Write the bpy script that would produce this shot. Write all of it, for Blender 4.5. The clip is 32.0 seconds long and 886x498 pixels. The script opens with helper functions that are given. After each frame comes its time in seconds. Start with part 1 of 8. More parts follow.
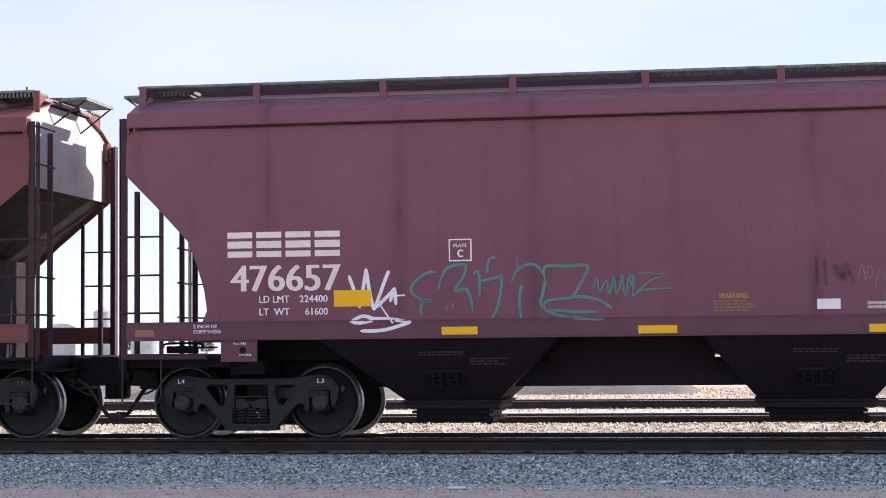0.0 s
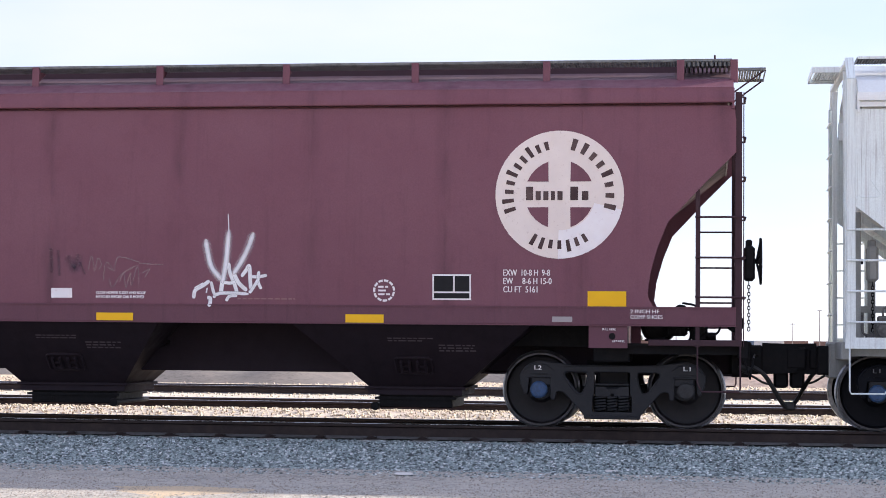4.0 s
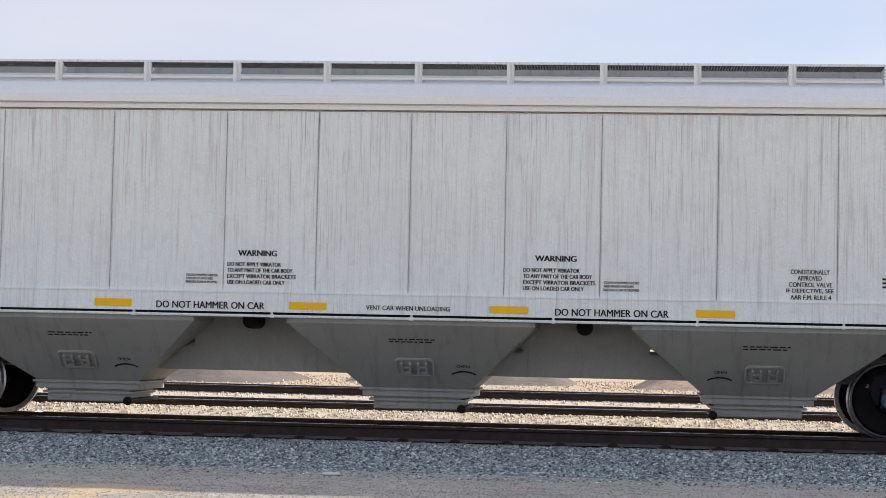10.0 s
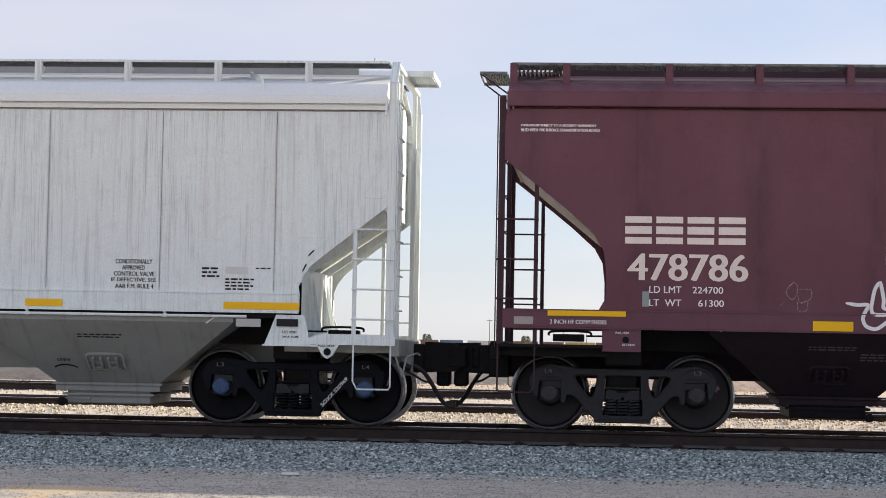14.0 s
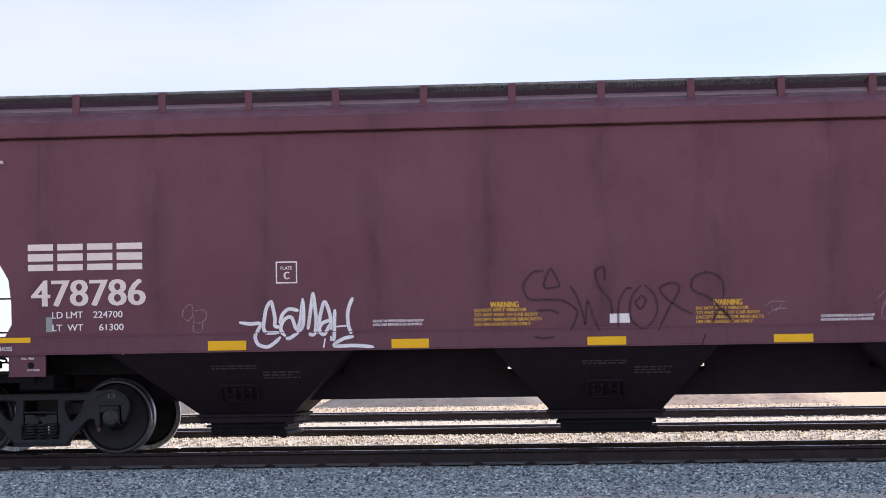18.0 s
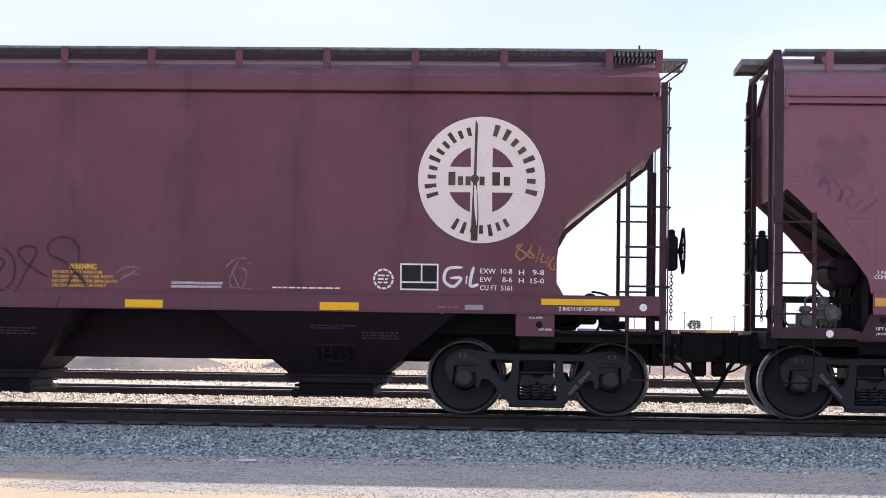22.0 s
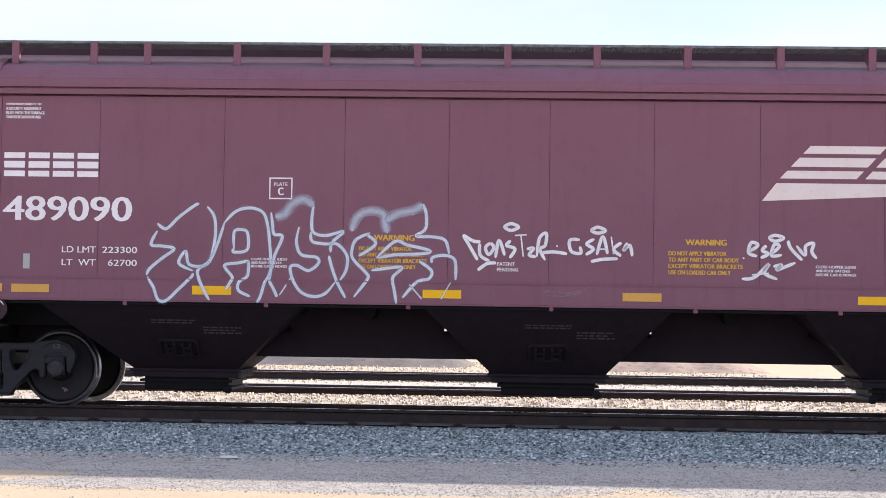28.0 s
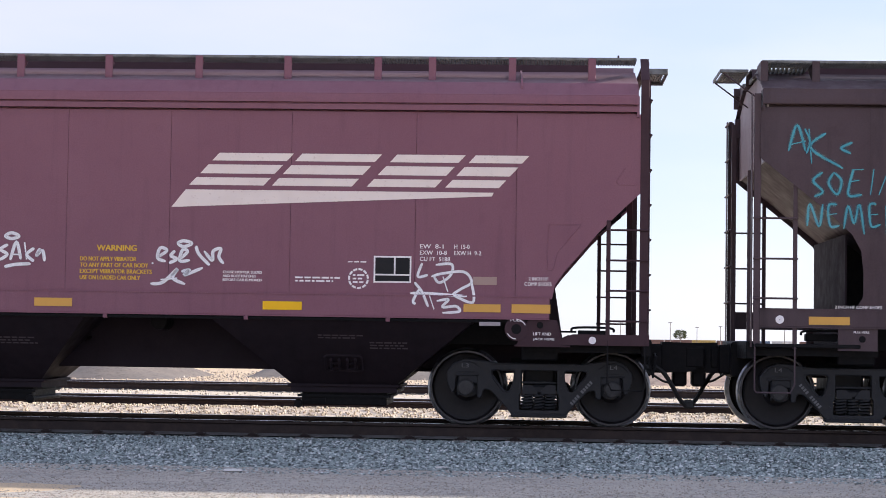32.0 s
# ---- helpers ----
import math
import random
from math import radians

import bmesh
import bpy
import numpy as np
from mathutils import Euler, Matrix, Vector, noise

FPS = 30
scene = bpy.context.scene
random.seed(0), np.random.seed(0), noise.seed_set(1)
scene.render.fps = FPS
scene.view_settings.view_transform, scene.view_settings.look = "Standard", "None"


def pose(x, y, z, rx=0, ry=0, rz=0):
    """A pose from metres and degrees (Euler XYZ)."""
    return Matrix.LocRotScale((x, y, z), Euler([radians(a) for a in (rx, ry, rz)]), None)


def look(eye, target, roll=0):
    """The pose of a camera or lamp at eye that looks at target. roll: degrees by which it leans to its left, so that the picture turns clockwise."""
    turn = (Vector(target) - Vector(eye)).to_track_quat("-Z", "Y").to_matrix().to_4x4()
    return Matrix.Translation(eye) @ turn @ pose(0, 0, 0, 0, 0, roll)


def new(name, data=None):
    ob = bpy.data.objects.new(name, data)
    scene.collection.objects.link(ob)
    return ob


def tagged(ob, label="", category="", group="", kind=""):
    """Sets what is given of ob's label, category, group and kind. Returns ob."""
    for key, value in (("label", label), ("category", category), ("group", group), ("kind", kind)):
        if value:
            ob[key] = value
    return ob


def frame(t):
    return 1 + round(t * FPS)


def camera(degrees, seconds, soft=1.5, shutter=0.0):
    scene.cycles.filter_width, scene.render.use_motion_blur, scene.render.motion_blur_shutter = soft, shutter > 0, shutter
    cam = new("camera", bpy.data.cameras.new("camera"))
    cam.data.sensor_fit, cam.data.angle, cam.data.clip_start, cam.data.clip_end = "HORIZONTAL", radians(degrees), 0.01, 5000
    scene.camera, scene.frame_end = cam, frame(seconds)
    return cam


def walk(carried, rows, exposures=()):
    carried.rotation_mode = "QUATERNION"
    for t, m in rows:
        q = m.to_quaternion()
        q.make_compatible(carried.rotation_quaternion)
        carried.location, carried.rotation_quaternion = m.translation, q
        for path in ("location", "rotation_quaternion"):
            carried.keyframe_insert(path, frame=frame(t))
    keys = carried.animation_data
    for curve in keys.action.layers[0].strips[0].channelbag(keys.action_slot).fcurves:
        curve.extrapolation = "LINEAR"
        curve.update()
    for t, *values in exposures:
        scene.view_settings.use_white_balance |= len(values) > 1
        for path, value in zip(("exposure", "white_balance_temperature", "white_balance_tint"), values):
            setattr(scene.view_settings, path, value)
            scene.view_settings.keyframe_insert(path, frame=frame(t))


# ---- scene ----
cam = camera(26.5, 32.0, soft=0.9)
EYE = 1.024
# seconds, yaw, pitch, roll of the hand-held camera, and the metres that the train has gone
ROWS = [
    (0.0, 9.42, 3.24, 0.50, 0.000),
    (0.5, 9.23, 3.07, 0.27, -1.068),
    (1.0, 9.12, 2.85, 0.05, -2.148),
    (1.5, 8.92, 2.60, -0.07, -3.245),
    (2.0, 8.84, 2.45, -0.27, -4.330),
    (2.5, 8.88, 2.42, -0.41, -5.406),
    (3.0, 8.70, 2.51, -0.49, -6.507),
    (3.5, 8.26, 2.70, -0.41, -7.633),
    (4.0, 7.93, 2.83, -0.52, -8.743),
    (4.5, 7.61, 2.89, -0.71, -9.825),
    (6.5, 6.73, 2.81, -0.73, -14.013),
    (7.0, 6.65, 2.72, -1.13, -15.025),
    (7.5, 6.46, 2.62, -1.19, -16.033),
    (8.0, 6.35, 2.55, -1.17, -17.046),
    (8.5, 6.12, 2.57, -1.14, -18.062),
    (9.0, 6.00, 2.67, -1.15, -19.048),
    (9.5, 5.96, 2.79, -1.18, -20.000),
    (10.0, 5.82, 2.88, -1.24, -20.957),
    (10.5, 5.66, 2.91, -1.36, -21.925),
    (11.0, 5.38, 2.91, -1.47, -22.900),
    (11.5, 5.20, 2.88, -1.54, -23.848),
    (12.0, 5.18, 2.87, -1.76, -24.775),
    (12.5, 5.10, 2.85, -1.81, -25.720),
    (13.0, 4.92, 2.86, -1.74, -26.683),
    (13.5, 4.79, 2.85, -1.51, -27.632),
    (14.0, 4.56, 2.89, -1.03, -28.557),
    (14.5, 4.29, 3.08, -0.51, -29.456),
    (15.0, 3.87, 3.36, -0.03, -30.361),
    (15.5, 3.64, 3.56, 0.15, -31.275),
    (17.5, 5.01, 3.58, 0.72, -34.957),
    (18.0, 4.72, 3.57, 0.85, -35.868),
    (18.5, 4.48, 3.42, 0.90, -36.768),
    (19.0, 4.34, 3.29, 0.59, -37.658),
    (19.5, 4.02, 3.16, 0.25, -38.554),
    (20.0, 3.71, 3.04, -0.15, -39.460),
    (20.5, 3.36, 2.90, -0.39, -40.376),
    (21.0, 3.21, 2.73, -0.65, -41.268),
    (21.5, 3.24, 2.59, -0.80, -42.135),
    (22.0, 3.24, 2.48, -0.82, -43.010),
    (22.5, 3.28, 2.41, -0.87, -43.902),
    (23.0, 3.19, 2.33, -0.91, -44.808),
    (23.5, 3.13, 2.26, -0.97, -45.690),
    (24.0, 3.14, 2.19, -1.07, -46.554),
    (24.5, 3.08, 2.15, -1.15, -47.438),
    (25.0, 2.92, 2.12, -1.11, -48.344),
    (25.5, 2.91, 2.11, -1.15, -49.238),
    (27.5, 2.77, 2.29, -0.97, -52.759),
    (28.0, 2.68, 2.39, -0.85, -53.631),
    (28.5, 2.68, 2.44, -0.86, -54.491),
    (29.0, 2.60, 2.46, -0.92, -55.370),
    (29.5, 2.59, 2.50, -0.95, -56.270),
    (30.0, 2.51, 2.59, -0.92, -57.185),
    (30.5, 2.57, 2.71, -0.95, -58.079),
    (31.0, 2.70, 2.80, -1.00, -58.952),
    (31.5, 2.75, 2.81, -0.94, -59.834),
    (32.0, 2.82, 2.78, -0.87, -60.726),
]
# seconds, stops, kelvin, tint
EXPOSURES = [(0, 0.9, 5780, 16), (2, 1.08, 5780, 16), (4, 1.0, 5800, 16), (6, 0.88, 6000, 15), (8, 0.66, 6230, 12.5), (12, 0.59, 6250, 12.5), (14, 0.56, 6230, 12.5), (15, 0.58, 6200, 13), (18, 0.88, 5780, 16), (20, 1.02, 5780, 16), (25, 0.88, 5880, 16), (29, 1.06, 5850, 16), (32, 0.8, 5880, 16)]
walk(cam, [(t, pose(0, 0, EYE, 0, 0, yaw) @ pose(0, 0, 0, 90 + pitch) @ pose(0, 0, 0, 0, 0, -roll)) for t, yaw, pitch, roll, s in ROWS], EXPOSURES)

# ---- light: clear hazy sky, sun low behind the train and to the right ----
SUN = Vector((1.0, 0.395, 0.37)).normalized()
world = bpy.data.worlds.new("sky")
scene.world = world
world.use_nodes = True
wn, wl = world.node_tree.nodes, world.node_tree.links
sky = wn.new("ShaderNodeTexSky")
sky.sky_type, sky.sun_disc = "NISHITA", False
sky.sun_elevation = math.asin(SUN.z)
sky.sun_rotation = math.atan2(SUN.x, SUN.y)
sky.air_density, sky.dust_density, sky.ozone_density = 1.0, 0.35, 1.2
wn["Background"].inputs["Strength"].default_value = 0.114
# thin high cloud: wide soft patches where the blue pales
wc, wm = wn.new("ShaderNodeTexCoord"), wn.new("ShaderNodeMapping")
wm.inputs["Scale"].default_value, wm.inputs["Rotation"].default_value = (2.0, 2.0, 7.0), (0.0, 0.35, 0.0)
wt, wr, wh = wn.new("ShaderNodeTexNoise"), wn.new("ShaderNodeMapRange"), wn.new("ShaderNodeHueSaturation")
wt.inputs["Scale"].default_value, wt.inputs["Detail"].default_value = 1.3, 5.0
wr.inputs["From Min"].default_value, wr.inputs["From Max"].default_value = 0.38, 0.62
wr.inputs["To Min"].default_value, wr.inputs["To Max"].default_value = 0.85, 0.45
wl.new(wc.outputs["Generated"], wm.inputs["Vector"])
wl.new(wm.outputs[0], wt.inputs["Vector"])
wl.new(wt.outputs["Fac"], wr.inputs["Value"])
wh.inputs["Hue"].default_value = 0.518
wl.new(wr.outputs[0], wh.inputs["Saturation"])
wl.new(sky.outputs[0], wh.inputs["Color"])
# a veil of haze and high cloud that evens out the sky
wx = wn.new("ShaderNodeMix")
wx.data_type = "RGBA"
wx.inputs[0].default_value = 0.6
wv = wn.new("ShaderNodeMix")
wv.data_type = "RGBA"
wv.inputs[6].default_value, wv.inputs[7].default_value = (3.85, 4.12, 4.9, 1), (4.75, 4.6, 5.02, 1)
wg = wn.new("ShaderNodeMapRange")
wg.inputs["From Min"].default_value, wg.inputs["From Max"].default_value = 0.42, 0.66
wl.new(wt.outputs["Fac"], wg.inputs["Value"])
wl.new(wg.outputs[0], wv.inputs[0])
wl.new(wv.outputs[2], wx.inputs[7])
wl.new(wh.outputs[0], wx.inputs[6])
wl.new(wx.outputs[2], wn["Background"].inputs["Color"])
sun = new("sun", bpy.data.lights.new("sun", "SUN"))
sun.data.energy, sun.data.angle, sun.data.color = 5.0, radians(0.6), (1.0, 0.87, 0.68)
sun.matrix_world = look((0, 0, 0), -SUN)

# ---- materials ----
def nodes(name):
    m = bpy.data.materials.new(name)
    m.use_nodes = True
    return m, m.node_tree.nodes, m.node_tree.links, m.node_tree.nodes["Principled BSDF"]


def mapped(n, l, scale, coord="Object"):
    tc, mp = n.new("ShaderNodeTexCoord"), n.new("ShaderNodeMapping")
    mp.inputs["Scale"].default_value = scale
    l.new(tc.outputs[coord], mp.inputs["Vector"])
    return mp.outputs[0]


def noise_tex(n, l, vec, scale, detail=4.0, rough=0.6):
    t = n.new("ShaderNodeTexNoise")
    t.inputs["Scale"].default_value, t.inputs["Detail"].default_value, t.inputs["Roughness"].default_value = scale, detail, rough
    l.new(vec, t.inputs["Vector"])
    return t.outputs["Fac"]


def ramp(n, l, fac, lo, hi, a=0.0, b=1.0):
    r = n.new("ShaderNodeMapRange")
    r.inputs["From Min"].default_value, r.inputs["From Max"].default_value = lo, hi
    r.inputs["To Min"].default_value, r.inputs["To Max"].default_value = a, b
    l.new(fac, r.inputs["Value"])
    return r.outputs[0]


def mix(n, l, fac, a, b):
    x = n.new("ShaderNodeMix")
    x.data_type = "RGBA"
    for sock, v in ((x.inputs[0], fac), (x.inputs[6], a), (x.inputs[7], b)):
        if isinstance(v, tuple):
            sock.default_value = (*v, 1)
        elif isinstance(v, (int, float)):
            sock.default_value = v
        else:
            l.new(v, sock)
    return x.outputs[2]


def mul(n, l, a, b):
    x = n.new("ShaderNodeMath")
    x.operation = "MULTIPLY"
    for sock, v in ((x.inputs[0], a), (x.inputs[1], b)):
        if isinstance(v, (int, float)):
            sock.default_value = v
        else:
            l.new(v, sock)
    return x.outputs[0]


def bump(n, l, b, height, strength=0.2, dist=0.01):
    x = n.new("ShaderNodeBump")
    x.inputs["Strength"].default_value, x.inputs["Distance"].default_value = strength, dist
    l.new(height, x.inputs["Height"])
    l.new(x.outputs[0], b.inputs["Normal"])


def paint(name, base, dirt, worn, streak=0.5, blotch=0.4, rough=0.5, fine=9.0, shine=0.22, seam=0.0, spread=0.28, dashes=0.0):
    """Weathered car paint: soft blotches, run-down streaks, grain, and a little change from sheet to sheet."""
    m, n, l, b = nodes(name)
    v = mapped(n, l, (1, 1, 1))
    vs = mapped(n, l, (fine, 1, 0.8))
    big = noise_tex(n, l, v, 0.8, 3)
    mid = noise_tex(n, l, v, 5.0, 5)
    run = noise_tex(n, l, vs, 1.0, 5, 0.65)
    grain = noise_tex(n, l, v, 60.0, 3)
    oi = n.new("ShaderNodeObjectInfo")
    col = mix(n, l, mul(n, l, ramp(n, l, big, 0.35, 0.7), blotch), base, worn)
    col = mix(n, l, mul(n, l, ramp(n, l, run, 0.55, 0.74), streak), col, dirt)
    col = mix(n, l, mul(n, l, ramp(n, l, mid, 0.55, 0.75), 0.25 * blotch), col, dirt)
    col = mix(n, l, ramp(n, l, oi.outputs["Random"], 0, 1, 0, 0.16), col, worn)
    if seam:
        # soot that gathers along the seams between the sheets, more so higher up
        sp, pp = n.new("ShaderNodeSeparateXYZ"), n.new("ShaderNodeMath")
        l.new(v, sp.inputs[0])
        pp.operation, pp.inputs[1].default_value = "PINGPONG", seam / 2
        l.new(sp.outputs["X"], pp.inputs[0])
        soot = mul(n, l, ramp(n, l, pp.outputs[0], 0.01, spread, 1, 0), ramp(n, l, noise_tex(n, l, mapped(n, l, (2.5, 1, 0.7)), 1.3, 4), 0.38, 0.62))
        col = mix(n, l, mul(n, l, soot, 0.5), col, dirt)
    if dashes:
        # fine runs of grime that start under the eave and thin out on the way down
        sz = n.new("ShaderNodeSeparateXYZ")
        l.new(v, sz.inputs[0])
        high = ramp(n, l, sz.outputs["Z"], 1.7, 3.8, 0.45, 1.0)
        zone = ramp(n, l, noise_tex(n, l, mapped(n, l, (1.3, 1, 0.5)), 1.0, 2), 0.36, 0.62, 0.25, 1.0)
        for sc, lo, hi, k in (((85, 1, 0.8), 0.55, 0.69, 0.8), ((34, 1, 1.3), 0.58, 0.7, 0.6), ((150, 1, 2.2), 0.56, 0.72, 0.5)):
            fall = noise_tex(n, l, mapped(n, l, sc), 1.0, 4, 0.6)
            col = mix(n, l, mul(n, l, mul(n, l, ramp(n, l, fall, lo, hi), mul(n, l, zone, high)), dashes * k), col, dirt)
        rustc = noise_tex(n, l, mapped(n, l, (9, 1, 0.5)), 1.0, 4, 0.6)
        col = mix(n, l, mul(n, l, mul(n, l, ramp(n, l, rustc, 0.52, 0.72), high), 0.25), col, (0.58, 0.49, 0.48))
    hs = n.new("ShaderNodeHueSaturation")
    l.new(ramp(n, l, grain, 0.3, 0.7, 0.92, 1.07), hs.inputs["Value"])
    l.new(col, hs.inputs["Color"])
    l.new(hs.outputs[0], b.inputs["Base Color"])
    l.new(ramp(n, l, mid, 0.3, 0.7, rough - 0.1, rough + 0.15), b.inputs["Roughness"])
    b.inputs["Specular IOR Level"].default_value = shine
    bump(n, l, b, big, 0.25, 0.02)
    return m


def metal(name, base, worn, rough=0.6, scale=14.0, metallic=0.0, shine=0.5):
    m, n, l, b = nodes(name)
    v = mapped(n, l, (1, 1, 1))
    a = noise_tex(n, l, v, scale, 5, 0.65)
    g = noise_tex(n, l, v, scale * 9, 3)
    col = mix(n, l, ramp(n, l, a, 0.42, 0.7), base, worn)
    l.new(col, b.inputs["Base Color"])
    b.inputs["Metallic"].default_value = metallic
    b.inputs["Specular IOR Level"].default_value = shine
    l.new(ramp(n, l, a, 0.3, 0.7, rough - 0.12, rough + 0.12), b.inputs["Roughness"])
    bump(n, l, b, g, 0.25, 0.004)
    return m


def chips(name, base, under, amount=0.25, rough=0.55):
    """Stencil paint or tape, worn through in small flakes."""
    m, n, l, b = nodes(name)
    v = mapped(n, l, (1, 1, 1))
    a = noise_tex(n, l, v, 22.0, 6, 0.7)
    c = noise_tex(n, l, v, 3.0, 3)
    l.new(mix(n, l, mul(n, l, ramp(n, l, a, 0.6, 0.68), amount), mix(n, l, ramp(n, l, c, 0.3, 0.7, 0, 0.25), base, under), under), b.inputs["Base Color"])
    b.inputs["Roughness"].default_value = rough
    b.inputs["Specular IOR Level"].default_value = 0.2
    return m


def spray(name, col, fade=1.0, soft=0.5):
    """Spray paint: dense along the middle of a stroke, thinning to a mist at its rim."""
    m, n, l, b = nodes(name)
    uv = n.new("ShaderNodeTexCoord")
    sep = n.new("ShaderNodeSeparateXYZ")
    l.new(uv.outputs["UV"], sep.inputs[0])
    v = mapped(n, l, (1, 1, 1))
    g = noise_tex(n, l, v, 90.0, 3)
    big = noise_tex(n, l, v, 6.0, 3)
    edge = ramp(n, l, sep.outputs["Y"], 0.0, soft, 0.0, 1.0)
    al = mul(n, l, edge, ramp(n, l, g, 0.25, 0.6, 0.8, 1.0))
    al = mul(n, l, al, ramp(n, l, big, 0.3, 0.7, 0.8 * fade, fade))
    l.new(al, b.inputs["Alpha"])
    b.inputs["Base Color"].default_value = (*col, 1)
    b.inputs["Roughness"].default_value = 0.6
    return m


MAROON = paint("maroon car paint", (0.19, 0.077, 0.104), (0.084, 0.037, 0.05), (0.225, 0.104, 0.132), 0.25, 0.5, seam=1.65, spread=0.15)
MAROON_C = paint("older maroon car paint", (0.142, 0.057, 0.076), (0.064, 0.031, 0.04), (0.18, 0.08, 0.1), 0.22, 0.6, fine=3.0, seam=1.35)
MAROON_D = paint("newer maroon car paint", (0.222, 0.098, 0.132), (0.104, 0.05, 0.069), (0.252, 0.122, 0.157), 0.2, 0.4, 0.45)
MAROON_SILL = paint("grimy maroon sill paint", (0.135, 0.057, 0.077), (0.06, 0.03, 0.04), (0.16, 0.073, 0.093), 0.3, 0.6)
# roof tops in a greyer maroon than the side sheets
ROOF_GREYER = paint("greyer maroon roof paint", (0.20, 0.12, 0.142), (0.10, 0.06, 0.073), (0.23, 0.155, 0.175), 0.15, 0.7, 0.6, 3.0)
BROWN = paint("dull brown car paint", (0.075, 0.05, 0.058), (0.035, 0.025, 0.028), (0.1, 0.072, 0.08), 0.3, 0.5, seam=1.35)
RED = paint("oxide red car paint", (0.17, 0.062, 0.062), (0.08, 0.035, 0.035), (0.22, 0.09, 0.08), 0.3, 0.5)
GREY = paint("light grey car paint", (0.81, 0.88, 0.87), (0.31, 0.30, 0.30), (0.77, 0.80, 0.80), 0.35, 0.6, 0.45, 14.0, dashes=0.9)
GREY_ROOF = paint("clean light grey roof paint", (0.84, 0.86, 0.85), (0.6, 0.58, 0.56), (0.79, 0.81, 0.80), 0.1, 0.4, 0.45, 3.0)
# bays and underframe in a darker grey than the side sheets
GREY_UNDER = paint("mid-grey underframe paint", (0.35, 0.355, 0.34), (0.12, 0.113, 0.105), (0.27, 0.275, 0.26), 0.45, 0.7, 0.6)
# pale end paint, lightened further for light bounced between the cars
PALE_END = paint("pale grey end paint with bounce light", (0.46, 0.42, 0.43), (0.22, 0.17, 0.17), (0.38, 0.34, 0.35), 0.5, 0.6, 0.6)
# posts, ladders and frames in a darker maroon than the side sheets
MAROON_POST = paint("dark maroon frame paint", (0.05, 0.025, 0.032), (0.025, 0.015, 0.019), (0.064, 0.034, 0.042), 0.3, 0.6, 0.6)
# hopper and underframe maroon, the shade below the body mixed into it
MAROON_UNDER = paint("shade-darkened maroon underframe paint", (0.026, 0.018, 0.0235), (0.014, 0.011, 0.0145), (0.0245, 0.019, 0.025), 0.4, 0.6, 0.7, shine=0.12)
# iron of bolsters, ends and fittings, kept very dark
BLACK = metal("near-black iron", (0.0075, 0.0075, 0.009), (0.015, 0.0135, 0.0145), 0.62, shine=0.12)
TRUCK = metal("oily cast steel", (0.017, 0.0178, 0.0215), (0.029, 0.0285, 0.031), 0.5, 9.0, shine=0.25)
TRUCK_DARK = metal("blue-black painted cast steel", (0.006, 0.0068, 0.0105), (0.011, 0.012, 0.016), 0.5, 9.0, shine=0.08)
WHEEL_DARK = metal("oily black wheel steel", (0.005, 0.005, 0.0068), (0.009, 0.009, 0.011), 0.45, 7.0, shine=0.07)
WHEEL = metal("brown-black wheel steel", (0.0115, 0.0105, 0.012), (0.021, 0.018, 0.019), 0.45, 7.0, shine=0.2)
WHEEL_RIM = metal("bare grey wheel rim", (0.055, 0.053, 0.055), (0.035, 0.033, 0.035), 0.4, 12.0, 0.5)
CAP = metal("dusty grey bearing cap", (0.045, 0.044, 0.046), (0.024, 0.023, 0.024), 0.5, 22.0, shine=0.3)
TREAD = metal("polished wheel tread", (0.5, 0.5, 0.52), (0.3, 0.29, 0.29), 0.35, 12.0, 1.0)
GALV = metal("galvanised grating", (0.09, 0.094, 0.096), (0.05, 0.05, 0.05), 0.5, 10.0, 0.3)
# near-white tone that stands for a roof edge in the sun
SUNLIT_LIP = metal("pale sunlit lip", (0.66, 0.63, 0.62), (0.42, 0.38, 0.38), 0.6, 6.0)
GRATE = metal("dirty walkway grating", (0.21, 0.22, 0.218), (0.10, 0.10, 0.098), 0.6, 10.0, 0.2)
VALVE = metal("dusty grey valve casting", (0.16, 0.155, 0.15), (0.07, 0.065, 0.06), 0.65, 18.0, shine=0.25)
RUBBER = metal("black rubber hose", (0.01, 0.01, 0.011), (0.02, 0.019, 0.019), 0.6, 20.0)
BLUE = metal("blue bearing cap paint", (0.035, 0.085, 0.20), (0.03, 0.05, 0.09), 0.5, 25.0)
RAIL_SIDE = metal("dark rusty rail", (0.03, 0.022, 0.021), (0.055, 0.04, 0.035), 0.7, 6.0, shine=0.18)
RAIL_TOP = metal("polished rail head", (0.45, 0.45, 0.46), (0.3, 0.28, 0.27), 0.25, 8.0, 1.0)
YELLOW = chips("yellow reflective tape", (0.95, 0.54, 0.008), (0.7, 0.4, 0.03), 0.3, 0.4)
OCHRE = chips("faded yellow tape", (0.72, 0.40, 0.09), (0.52, 0.29, 0.1), 0.4, 0.5)
WHITE = chips("white stencil paint", (0.95, 0.91, 0.91), (0.7, 0.58, 0.59), 0.45)
CREAM = chips("weathered cream paint", (0.88, 0.78, 0.72), (0.64, 0.52, 0.47), 0.6)
NOTE = chips("faint grey stencil", (0.12, 0.095, 0.105), (0.06, 0.045, 0.05), 0.6)
FAINT = chips("faint pinkish stencil", (0.30, 0.17, 0.17), (0.14, 0.07, 0.075), 0.6)
DUSTY = chips("dusty grey stencil", (0.16, 0.155, 0.16), (0.06, 0.055, 0.06), 0.6)
INK = chips("black stencil paint", (0.012, 0.012, 0.015), (0.05, 0.05, 0.05), 0.1)
